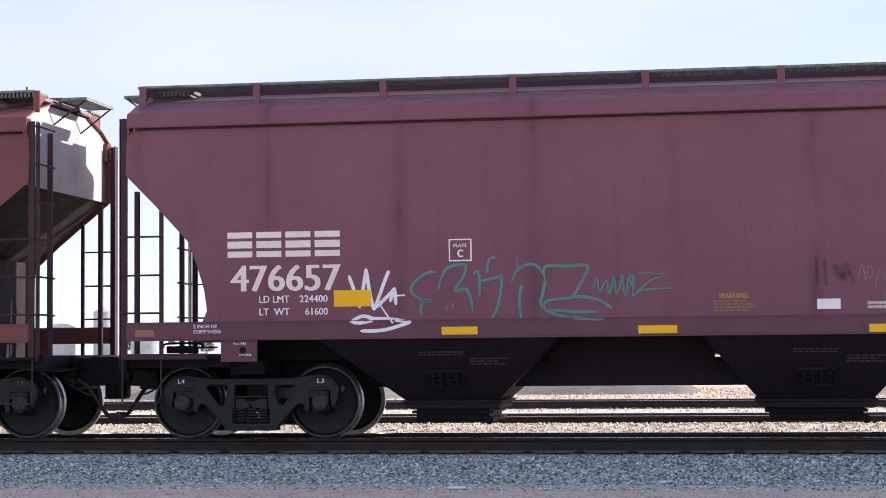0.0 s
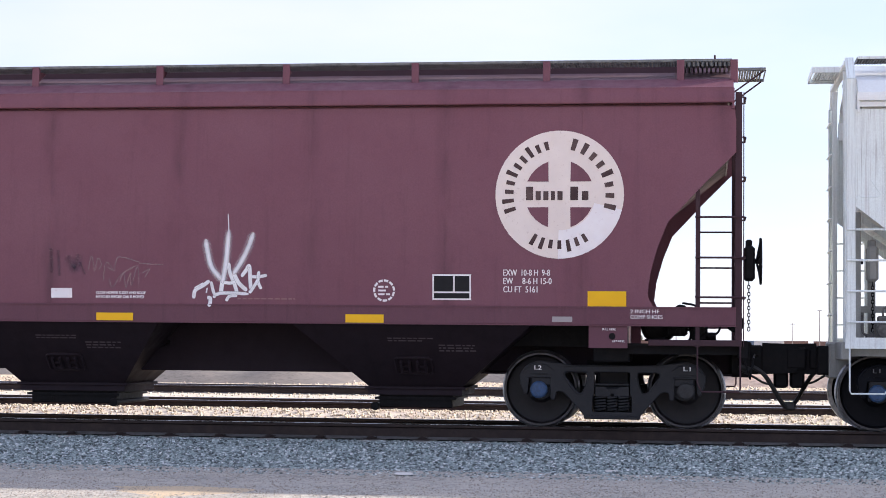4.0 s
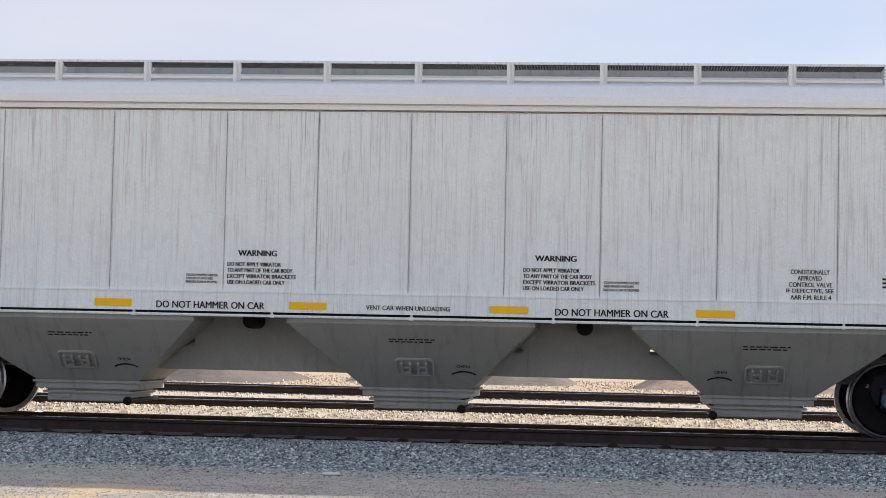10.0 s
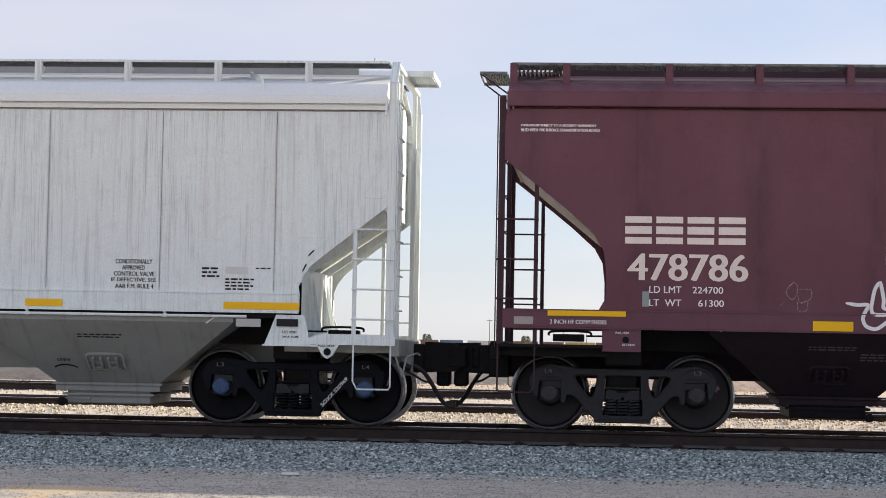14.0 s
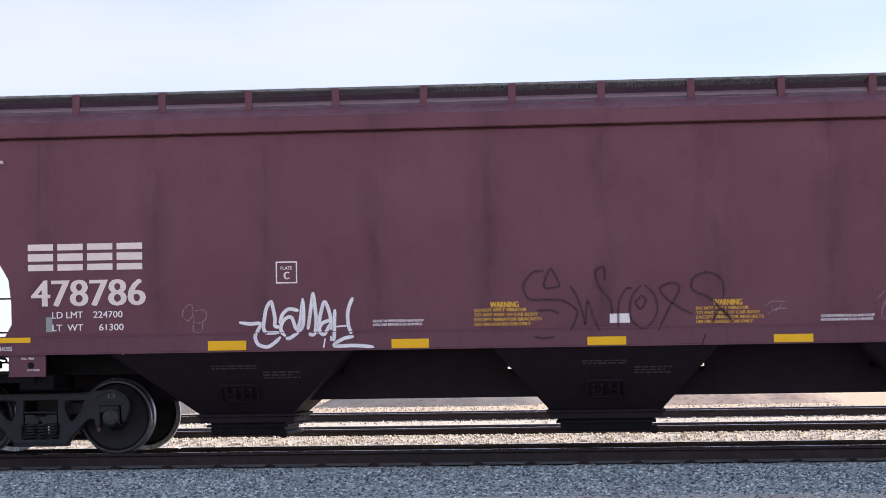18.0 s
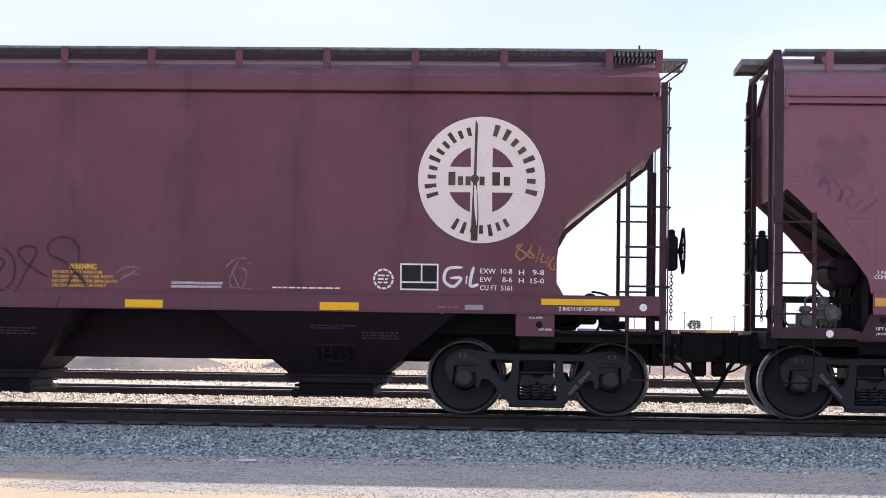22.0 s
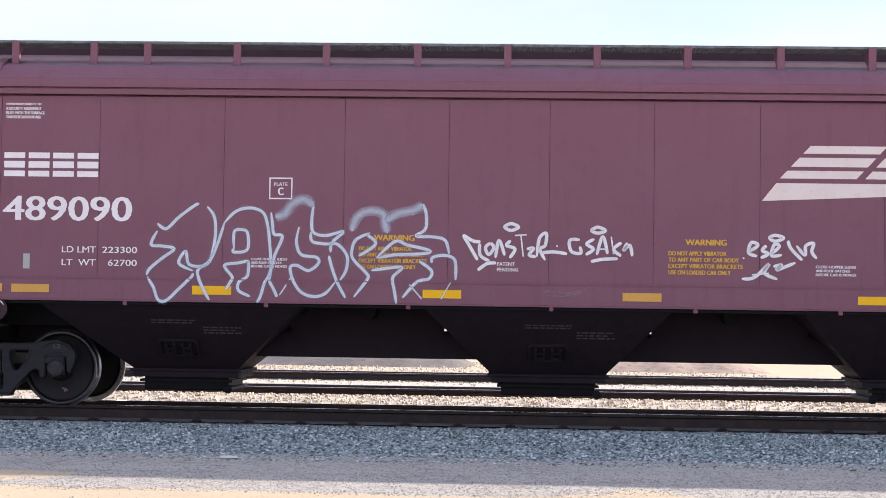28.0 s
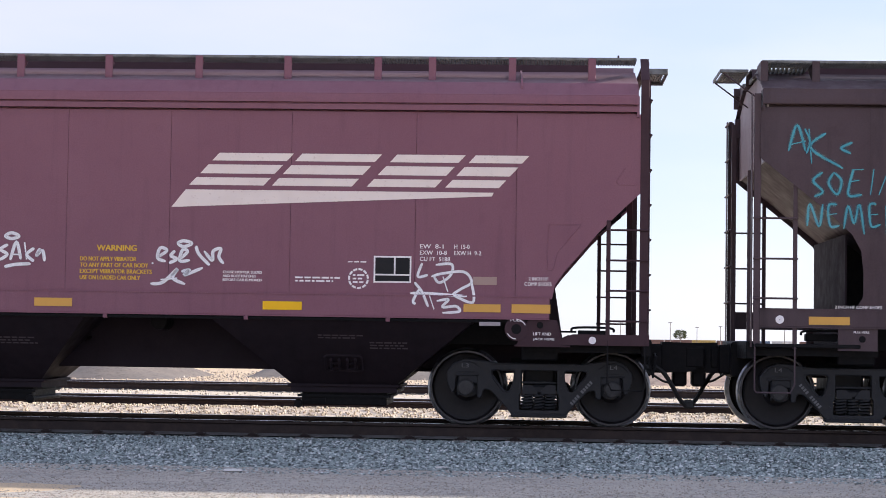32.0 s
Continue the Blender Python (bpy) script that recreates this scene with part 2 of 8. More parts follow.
DARKRED = chips("dark maroon lettering", (0.055, 0.03, 0.032), (0.30, 0.22, 0.2), 0.35)
GOLD = chips("yellow stencil paint", (0.80, 0.48, 0.06), (0.5, 0.27, 0.07), 0.4)

# ---- mesh helpers ----
class G:
    """A small mesh builder."""

    def __init__(self):
        self.v, self.f, self.uv = [], [], {}

    def add(self, vs, fs):
        k = len(self.v)
        self.v += [tuple(p) for p in vs]
        self.f += [tuple(i + k for i in f) for f in fs]
        return k

    def box(self, x0, x1, y0, y1, z0, z1, c=0.0):
        if c <= 0:
            self.add([(x, y, z) for z in (z0, z1) for y in (y0, y1) for x in (x0, x1)],
                     [(0, 2, 3, 1), (4, 5, 7, 6), (0, 1, 5, 4), (1, 3, 7, 5), (3, 2, 6, 7), (2, 0, 4, 6)])
            return self
        lo, hi = (x0, y0, z0), (x1, y1, z1)
        c = min(c, *((b - a) * 0.4 for a, b in zip(lo, hi)))
        vs, idx = [], {}
        for s in [(i, j, k) for i in (0, 1) for j in (0, 1) for k in (0, 1)]:
            for ax in range(3):
                p = [(hi if s[a] else lo)[a] for a in range(3)]
                for a in range(3):
                    if a != ax:
                        p[a] += -c if s[a] else c
                idx[s, ax] = len(vs)
                vs.append(p)
        fs = []
        for ax in range(3):
            o = [a for a in range(3) if a != ax]
            for side in (0, 1):
                q = []
                for u, w in ((0, 0), (1, 0), (1, 1), (0, 1)):
                    s = [0, 0, 0]
                    s[ax], s[o[0]], s[o[1]] = side, u, w
                    q.append(idx[tuple(s), ax])
                fs.append(q)
            for u in (0, 1):
                for w in (0, 1):
                    q = []
                    for side, k in ((0, o[0]), (1, o[0]), (1, o[1]), (0, o[1])):
                        s = [0, 0, 0]
                        s[ax], s[o[0]], s[o[1]] = side, u, w
                        q.append(idx[tuple(s), k])
                    fs.append(q)
        for s in [(i, j, k) for i in (0, 1) for j in (0, 1) for k in (0, 1)]:
            fs.append([idx[s, a] for a in range(3)])
        self.add(vs, fs)
        return self

    def prism(self, pts, y0, y1):
        """A polygon in x and z, given thickness from y0 to y1."""
        n = len(pts)
        self.add([(x, y0, z) for x, z in pts] + [(x, y1, z) for x, z in pts],
                 [tuple(range(n)), tuple(range(2 * n - 1, n - 1, -1))] + [(i, (i + 1) % n, n + (i + 1) % n, n + i) for i in range(n)])
        return self

    def lathe(self, prof, axis="y", n=28, at=(0, 0, 0)):
        """A profile of (radius, place along the axis), turned."""
        vs, fs = [], []
        for r, d in prof:
            for i in range(n):
                a = 2 * math.pi * i / n
                u, w = r * math.cos(a), r * math.sin(a)
                p = {"y": (u, d, w), "x": (d, u, w), "z": (u, w, d)}[axis]
                vs.append([p[k] + at[k] for k in range(3)])
        for j in range(len(prof) - 1):
            for i in range(n):
                fs.append((j * n + i, j * n + (i + 1) % n, (j + 1) * n + (i + 1) % n, (j + 1) * n + i))
        fs += [tuple(range(n)), tuple(range((len(prof) - 1) * n, len(prof) * n))]
        self.add(vs, fs)
        return self

    def cyl(self, a, b, r, n=8):
        return self.tube([a, b], r, n)

    def tube(self, pts, r, n=6):
        pts = [Vector(p) for p in pts]
        vs, fs = [], []
        for i, p in enumerate(pts):
            t = (pts[min(i + 1, len(pts) - 1)] - pts[max(i - 1, 0)]).normalized()
            u = t.orthogonal().normalized() if i == 0 else (u - t * u.dot(t)).normalized()
            w = t.cross(u)
            vs += [p + (u * math.cos(2 * math.pi * k / n) + w * math.sin(2 * math.pi * k / n)) * r for k in range(n)]
        for j in range(len(pts) - 1):
            fs += [(j * n + k, j * n + (k + 1) % n, (j + 1) * n + (k + 1) % n, (j + 1) * n + k) for k in range(n)]
        fs += [tuple(range(n)), tuple(range((len(pts) - 1) * n, len(pts) * n))]
        self.add(vs, fs)
        return self

    def grid(self, rows):
        """Rows of points, all as long, joined into a sheet."""
        n = len(rows[0])
        self.add([p for r in rows for p in r], [(j * n + i, j * n + i + 1, (j + 1) * n + i + 1, (j + 1) * n + i) for j in range(len(rows) - 1) for i in range(n - 1)])
        return self

    def slab(self, rows, off):
        """The sheet of grid(), made thick by the offset vector."""
        n, m = len(rows[0]), len(rows)
        self.grid(rows)
        k = len(self.v) - n * m
        o = Vector(off)
        self.grid([[Vector(p) + o for p in r] for r in rows])
        q = k + n * m
        rim = [i for i in range(n)] + [j * n + n - 1 for j in range(1, m)] + [(m - 1) * n + i for i in range(n - 2, -1, -1)] + [j * n for j in range(m - 2, 0, -1)]
        for a, b in zip(rim, rim[1:] + rim[:1]):
            self.f.append((k + a, k + b, q + b, q + a))
        return self

    def mesh(self, name, mat, smooth=True):
        me = bpy.data.meshes.new(name)
        me.from_pydata(self.v, [], self.f)
        me.materials.append(mat)
        if smooth:
            me.shade_smooth()
            me.set_sharp_from_angle(angle=radians(32))
        return me


def part(name, g, mat, parent, label="", m=None, smooth=True):
    """One mesh object under a thing or a part; g is a builder or a finished mesh."""
    me = g.mesh(name, mat, smooth) if isinstance(g, G) else g
    ob = new(name, me)
    ob.parent = parent
    if m is not None:
        ob.matrix_basis = m
    if label:
        tagged(ob, label)
    return ob


CACHE = {}


def shared(key, fn):
    if key not in CACHE:
        CACHE[key] = fn()
    return CACHE[key]


def spline(pts, k=6):
    """A smooth line through points of any dimension."""
    P = [Vector(p) for p in pts]
    if len(P) < 3:
        return P
    out = []
    for i in range(len(P) - 1):
        a, b, c, d = P[max(i - 1, 0)], P[i], P[i + 1], P[min(i + 2, len(P) - 1)]
        for j in range(k):
            t = j / k
            out.append(0.5 * (2 * b + (c - a) * t + (2 * a - 5 * b + 4 * c - d) * t * t + (3 * b - a - 3 * c + d) * t ** 3))
    return out + [P[-1]]


def filleted(pts, r, k=4):
    """A closed outline with its corners rounded."""
    P = [Vector(p) for p in pts]
    out = []
    for i, p in enumerate(P):
        a, b = P[i - 1] - p, P[(i + 1) % len(P)] - p
        u, w = p + a.normalized() * min(r, a.length * 0.45), p + b.normalized() * min(r, b.length * 0.45)
        out += [u * (1 - t) ** 2 + p * 2 * t * (1 - t) + w * t * t for t in (j / k for j in range(k + 1))]
    return out


def casting(loops, y0, y1, bevel, g=None):
    """A cast plate in x and z with holes and rounded edges, from y0 to y1."""
    cu = bpy.data.curves.new("casting", "CURVE")
    cu.dimensions, cu.fill_mode = "2D", "BOTH"
    cu.extrude, cu.bevel_depth, cu.bevel_resolution, cu.offset = (y1 - y0) / 2 - bevel, bevel, 1, -bevel
    for pts in loops:
        sp = cu.splines.new("POLY")
        sp.points.add(len(pts) - 1)
        for q, p in zip(sp.points, pts):
            q.co = (p[0], p[1], 0, 1)
        sp.use_cyclic_u = True
    ob = bpy.data.objects.new("casting", cu)
    me = bpy.data.meshes.new_from_object(ob)
    g = g or G()
    g.add([(p.co.x, (y0 + y1) / 2 - p.co.z, p.co.y) for p in me.vertices], [tuple(p.vertices) for p in me.polygons])
    bpy.data.objects.remove(ob)
    bpy.data.meshes.remove(me)
    return g


HALF_TURN = pose(0, 0, 0, 0, 0, 180)

# ---- covered hopper cars; in a car's space x runs along the train, the camera's side is -y, and z is 0 at the rail head ----
YC = 23.98


class Spec:
    """What sets one car apart from another."""

    def __init__(self, name, style, xc, tw, half, end, hw, bulge, sill, eave, pitch, rungs, cut, ladder, seams, posts, bays, brake, paint, post_mat, under, gate, end_mat, grate):
        self.name = name
        self.seam = 0.0 if style == 'T' else 0.003 if name == 'b' else 0.002
        self.style = style
        self.xc = xc
        self.tw = tw
        self.half = half
        self.end = end
        self.hw = hw
        self.bulge = bulge
        self.sill = sill
        self.eave = eave
        self.pitch = pitch
        self.rungs = rungs
        self.cut = cut
        self.ladder = ladder
        self.seams = seams
        self.posts = posts
        self.bays = bays
        self.brake = brake
        self.paint = paint
        self.post_mat = post_mat
        self.under = under
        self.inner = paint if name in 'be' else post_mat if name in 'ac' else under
        self.gate = gate
        self.end_mat = end_mat
        self.grate = grate

    def wall(self, z):
        """How far the side sheet stands from the car's middle at height z."""
        t = min(1, max(0, (z - self.sill[1]) / (self.eave[0] - self.sill[1])))
        return self.hw + self.bulge * math.sin(math.pi * t)

    def xend(self, z):
        c = self.cut
        if z >= c[0][1]:
            return self.end
        for (xa, za), (xb, zb) in zip(c, c[1:]):
            if za >= z >= zb:
                return xa + (xb - xa) * (za - z) / (za - zb)
        return c[-1][0]

    def face(self, z):
        return -(self.hw + 0.022) if z < self.sill[1] else -self.wall(z)


def side_sheets(car, s):
    """The plates of one side, each its own sheet; the far side has the same, turned round."""
    zs = [s.sill[1] - 0.03 + (s.eave[0] + 0.03 - s.sill[1]) * i / 12 for i in range(13)]
    zend = sorted(set(zs + [z for x, z in s.cut if z > s.sill[1] - 0.03]))
    for m in (None, HALF_TURN):
        for a, b in zip(s.seams, s.seams[1:]):
            key = ("sheet", s.name, a, b)

            def build():
                g = G()
                if b == s.seams[-1] or a == s.seams[0]:
                    sg = 1 if b == s.seams[-1] else -1
                    x0 = a if sg > 0 else b
                    rows = [[(x0 + sg * s.seam + (sg * s.xend(z) - x0) * k / 6, -s.wall(z), z) for k in range(7)] for z in zend]
                else:
                    rows = [[(a + s.seam + (b - a - 2 * s.seam) * k, -s.wall(z) + 0.004 * (k in (0, 1)), z) for k in (0, 0.03, 0.5, 0.97, 1)] for z in zs]
                g.slab(rows, (0, 0.012, 0))
                return g.mesh("side_sheet", s.paint)
            part("side_sheet", shared(key, build), s.paint, car, m=m)


def body_shell(car, s):
    w = s.hw - 0.02
    # end sheets and slope sheets
    g = G()
    top = s.eave[1] + 0.02
    prof = [(-w, s.cut[0][1] - 0.02), (-w, top), (-w + 0.3, top + 0.13), (-0.72, 4.33), (0.72, 4.33), (w - 0.3, top + 0.13), (w, top), (w, s.cut[0][1] - 0.02)]
    n = len(prof)
    x0, x1 = s.end - 0.10, s.end - 0.08
    g.add([(x0, y, z) for y, z in prof] + [(x1, y, z) for y, z in prof], [tuple(range(n)), tuple(range(2 * n - 1, n - 1, -1))] + [(i, (i + 1) % n, n + (i + 1) % n, n + i) for i in range(n)])
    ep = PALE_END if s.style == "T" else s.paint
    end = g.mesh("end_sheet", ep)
    g = G()
    zt, zb = s.cut[0][1], 1.22
    xb = s.end - 0.09 - (zt - zb) / s.pitch
    g.slab([[(s.end - 0.09 + (xb - s.end + 0.09) * k / 4, y, zt + (zb - zt) * k / 4) for y in (-w + 0.01, -0.5, 0.5, w - 0.01)] for k in range(5)], (-0.012, 0, 0.012))
    for y in (-0.75, 0.75) if s.style == "S" else ():
        g.prism([(s.end - 0.12, zt - 0.05), (xb + 0.1, zb + 0.05), (xb + 0.2, zb - 0.02), (s.end - 0.12, zt - 0.14)], y - 0.02, y + 0.02)
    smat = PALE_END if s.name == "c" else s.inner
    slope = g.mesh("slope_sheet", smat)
    g = G()
    xw = s.tw + 0.12
    g.box(xw, xw + 0.02, -w + 0.25, w - 0.25, 1.0, zt - (s.end - xw) * s.pitch - 0.02)
    for y in (-0.8, -0.45, 0.45, 0.8) if s.style == 'S' else ():
        g.prism([(xw + 0.02, 1.05), (xw + 0.02, zt - (s.end - xw) * s.pitch - 0.1), (xw + 0.16, 1.05)], y - 0.01, y + 0.01)
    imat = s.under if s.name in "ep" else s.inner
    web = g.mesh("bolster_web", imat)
    # black plates added to fill in the deep shade below the slope sheet
    g = G()
    xq = s.bays[2][1]
    g.prism([(xq - 0.35, 0.98), (xw, 0.98), (xw, zt - (s.end - xw) * s.pitch - 0.03), (xq, zt - (s.end - xq) * s.pitch - 0.03)], -0.01, 0.01)
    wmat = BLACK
    shade_mesh = g.mesh("shear_plate", wmat)
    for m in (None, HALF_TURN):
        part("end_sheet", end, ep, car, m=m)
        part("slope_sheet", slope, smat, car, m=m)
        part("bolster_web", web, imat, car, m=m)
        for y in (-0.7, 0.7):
            part("shear_plate", shade_mesh, wmat, car, m=(m or Matrix.Identity(4)) @ pose(0, y, 0))
    # roof
    r0, r1 = -s.end + 0.03, s.end - 0.03
    e1 = s.eave[1]
    fold = [(-s.hw + 0.03, e1 + 0.05), (-s.hw + 0.3, e1 + 0.17)] if s.style == "T" else [(-s.hw - 0.01, e1 + 0.05), (-s.hw + 0.09, e1 + 0.175), (-s.hw + 0.12, e1 + 0.19)]
    rp = [(-s.hw - 0.045, e1 + 0.004), (-s.hw - 0.045, e1 + 0.026), *fold, (-0.75, 4.34), (-0.72, 4.37), (-0.34, 4.38), (-0.32, 4.485), (-0.2, 4.5)]
    rp = rp + [(-y, z) for y, z in reversed(rp)]
    g = G()
    xs = [r0 + (r1 - r0) * i / 10 for i in range(11)]
    k = len(fold) + 1
    top = GREY_ROOF if s.name == "b" else ROOF_GREYER if s.name in "acd" else s.paint
    g.slab([[(x, y, z) for y, z in rp[k:-k]] for x in xs], (0, 0, -0.02))
    part("roof", g, top, car)
    strip = G().slab([[(x, y, z) for y, z in rp[:k + 1]] for x in xs], (0, 0, -0.02)).mesh("roof_edge", GREY_ROOF if s.name == "b" else s.paint)
    for m in (None, HALF_TURN):
        part("roof_edge", strip, top, car, m=m)
    for k in range(3):
        xa = r0 + 0.5 + k * (r1 - r0 - 1) / 3
        g = G().box(xa + 0.05, xa + (r1 - r0 - 1) / 3 - 0.05, -0.3, 0.3, 4.48, 4.505, 0.01)
        for i in range(4):
            g.box(xa + 0.4 + i * 1.2, xa + 0.46 + i * 1.2, -0.34, 0.34, 4.485, 4.525, 0.006)
        cover = part("hatch_cover", g, GREY_ROOF if s.name == "b" else s.paint, car)
        xb = xa + (r1 - r0 - 1) / 3
        for y in (-0.375, 0.345):
            # darker than the roof: the walkway's shade is put into the coaming's colour
            part("hatch_coaming", G().box(xa + 0.001, xb - 0.001, y, y + 0.03, 4.385, 4.555), GREY_UNDER if s.name == "b" else MAROON_POST, cover)
            # strip added where the sunlit roof edge shows, its brightness in the colour
            part("hatch_seal", G().box(xa + 0.1, xb - 0.25, y - 0.035 if y < 0 else y + 0.03, y if y < 0 else y + 0.065, 4.374, 4.39, 0.003), SUNLIT_LIP, cover)
    # eave mouldings
    rail_paint = GREY_ROOF if s.name == "b" else s.paint
    def eave():
        g = G()
        e0, e1 = s.eave
        if s.style == "T":
            pr = [(-s.hw + 0.11, e0 - 0.05), (-s.hw + 0.08, e0 - 0.05), (-s.hw + 0.08, e0 + 0.034), (-s.hw - 0.055, e0 + 0.030), (-s.hw - 0.062, e0 + 0.04), (-s.hw - 0.062, e1 - 0.055), (-s.hw - 0.05, e1 - 0.03), (-s.hw - 0.05, e1 + 0.015), (-s.hw + 0.11, e1 + 0.015)]
        else:
            m, d = (e0 + e1) / 2, 0.03 if s.name == 'b' else 0.045
            pr = [(-s.hw + 0.11, e0 - 0.05), (-s.hw + 0.08, e0 - 0.05), (-s.hw + 0.08, e0 + 0.026), (-s.hw - d, e0 + 0.024), (-s.hw - d - 0.003, m - 0.012), (-s.hw - d + 0.035, m - 0.008), (-s.hw - d + 0.035, m + 0.008), (-s.hw - 0.06, m + 0.012), (-s.hw - 0.06, e1 - 0.01), (-s.hw - 0.05, e1 + 0.015), (-s.hw + 0.11, e1 + 0.015)]
        n = len(pr)
        xa, xb = -s.end + 0.02, s.end - 0.02
        g.add([(xa, y, z) for y, z in pr] + [(xb, y, z) for y, z in pr], [tuple(range(n)), tuple(range(2 * n - 1, n - 1, -1))] + [(i, (i + 1) % n, n + (i + 1) % n, n + i) for i in range(n)])
        for x0 in (xa, xb - 0.03):
            g.box(x0, x0 + 0.03, -s.hw - 0.045, -s.hw + 0.1, e0 - 0.04, e1)
        return g.mesh("eave_rail", rail_paint)
    e = eave()
    for m in (None, HALF_TURN):
        part("eave_rail", e, rail_paint, car, m=m)


def running_boards(car, s):
    y0, y1 = -(s.hw - 0.30), -(s.hw - 0.30) + 0.42
    xa, xb = -s.end + 0.05, s.end - 0.05
    z = 4.455

    def board():
        g = G()
        for i in range(1, 7):
            y = y0 + (y1 - y0) * i / 6
            g.box(xa, xb, y - 0.004, y + 0.004, z - 0.02, z)
        k = int((xb - xa) / 0.034)
        for i in range(k + 1):
            x = xa + (xb - xa) * i / k
            g.box(x - 0.006, x + 0.006, y0, y1, z - 0.028, z + 0.001)
        return g.mesh("running_board", s.grate, smooth=False)
    me = shared(("board", s.name), board)
    part("running_board", me, s.grate, car, "open steel grating walkway")
    part("running_board", me, s.grate, car, "open steel grating walkway", m=HALF_TURN)
    em = s.paint if s.name == "b" else s.grate
    edge = shared(("board_edge", s.name), lambda: G().box(xa, xb, y0 - 0.012, y0, z - 0.02, z + 0.008).mesh("board_edge", em))
    part("board_edge", edge, em, car)
    part("board_edge", edge, em, car, m=HALF_TURN)
    zb = s.eave[1] + (0.12 if s.style == "T" else 0.17 if s.name == "b" else 0.2)

    def bracket():
        g = G().box(-0.045, 0.045, y0 - 0.035, y0 - 0.012, zb, z - 0.005, 0.004)
        g.prism([(-0.045, z - 0.11), (0.045, z - 0.11), (0.045, z - 0.03), (-0.045, z - 0.03)], y0 - 0.012, y0 + 0.02)
        g.add([(-0.04, y0 - 0.01, zb + 0.02), (-0.04, y0 + 0.4, z - 0.05), (-0.04, y0 + 0.4, z - 0.03), (-0.04, y0 - 0.01, z - 0.03), (-0.03, y0 - 0.01, zb + 0.02), (-0.03, y0 + 0.4, z - 0.05), (-0.03, y0 + 0.4, z - 0.03), (-0.03, y0 - 0.01, z - 0.03)],
              [(0, 1, 2, 3), (7, 6, 5, 4), (0, 4, 5, 1), (1, 5, 6, 2), (2, 6, 7, 3), (3, 7, 4, 0)])
        return g.mesh("walkway_bracket", s.paint)
    br = bracket()
    for x in s.posts:
        part("walkway_bracket", br, s.paint, car, m=pose(x, 0, 0))
        part("walkway_bracket", br, s.paint, car, m=pose(-x, 0, 0, 0, 0, 180))

    # the crosswise platform at each end of the roof
    yw = 0.5
    xi, xo = s.half - 0.02, s.half + (0.33 if s.style == "T" else 0.37 if s.name == "b" else 0.32)
    wm = s.paint if s.name == "b" else s.grate
    ch = 0.04 if s.style == "T" else 0.075

    def cross():
        g = G()
        for y in (-yw, yw):
            g.box(xi, xo, y - 0.012, y + 0.012, z - ch, z, 0.004).box(xi, xo, y - 0.03 * (y > 0), y + 0.03 * (y < 0), z - ch, z - ch + 0.012)
        g.box(xo - 0.012, xo, -yw, yw, z - ch, z).box(xi, xi + 0.012, -yw, yw, z - ch, z)
        return g.mesh("end_walkway", wm, smooth=False)

    cm = cross()
    slat = shared(("walkway_slat", wm.name, yw), lambda: G().box(-0.011, 0.011, -yw, yw, -0.03, 0.0).mesh("slat", wm))
    sm = [G().tube([(xo - 0.03, y, z - 0.04), (s.end - 0.08, y * 1.05, 4.10)], 0.011).mesh("walkway_stay", s.post_mat) for y in (-yw + 0.02, yw - 0.02)]
    for m in (None, HALF_TURN):
        ew = part("end_walkway", cm, wm, car, m=m)
        for i in range(int((xo - xi - 0.04) / 0.032)):
            part("slat", slat, wm, ew, m=pose(xi + 0.035 + i * 0.032, 0, z - 0.004))
        for q in sm if s.style == "T" else ():
            part("walkway_stay", q, s.post_mat, ew)
    if s.style == "T":
        # coarse grating laid across the roof behind the last brackets
        xg = s.end - 0.66
        fr = G().box(xg, s.end - 0.04, y1 + 0.005, y1 + 0.02, z - 0.04, z).box(xg, s.end - 0.04, 0.9, 0.915, z - 0.04, z).box(xg, xg + 0.015, y0, 0.9, z - 0.045, z - 0.002).mesh("crossover_grating", s.grate)
        bar = G().box(-0.012, 0.012, y0 + 0.01, 0.9, -0.05, 0.004).mesh("grating_bar", s.grate)
        for m in (None, HALF_TURN):
            cg = part("crossover_grating", fr, s.grate, car, m=m)
            for i in range(11):
                part("grating_bar", bar, s.grate, cg, m=pose(xg + 0.05 + i * 0.053, 0, z - 0.03))
    if s.style == "S":
        xf = 6.25 if s.name == "b" else 6.68
        fm = GREY_ROOF if s.name == "b" else s.paint
        for k in (-1, 1):
            ln = [(-s.hw + 0.03, s.eave[1] + 0.09), (-s.hw + 0.11, s.eave[1] + 0.185), (-0.8, 4.33)]
            g = G()
            for (ya, za), (yb, zb) in zip(ln, ln[1:]):
                u = lambda y: k * (xf - (0.3 if s.name == "b" else 0.02) * (y + s.hw - 0.05) / 0.75)
                g.add([(u(y) + d, y, z + h) for y, z in ((ya, za), (yb, zb)) for d in (-0.012, 0.012) for h in (-0.02, 0.06 if s.name == "b" else 0.045)],
                      [(0, 1, 3, 2), (4, 6, 7, 5), (0, 4, 5, 1), (2, 3, 7, 6), (1, 5, 7, 3), (0, 2, 6, 4)])
            part("roof_fin", g, fm, car)
    part("roof_antenna", G().cyl((s.end - 0.25, -1.0, 4.45), (s.end - 0.25, -1.0, 4.54), 0.012), s.post_mat, car)


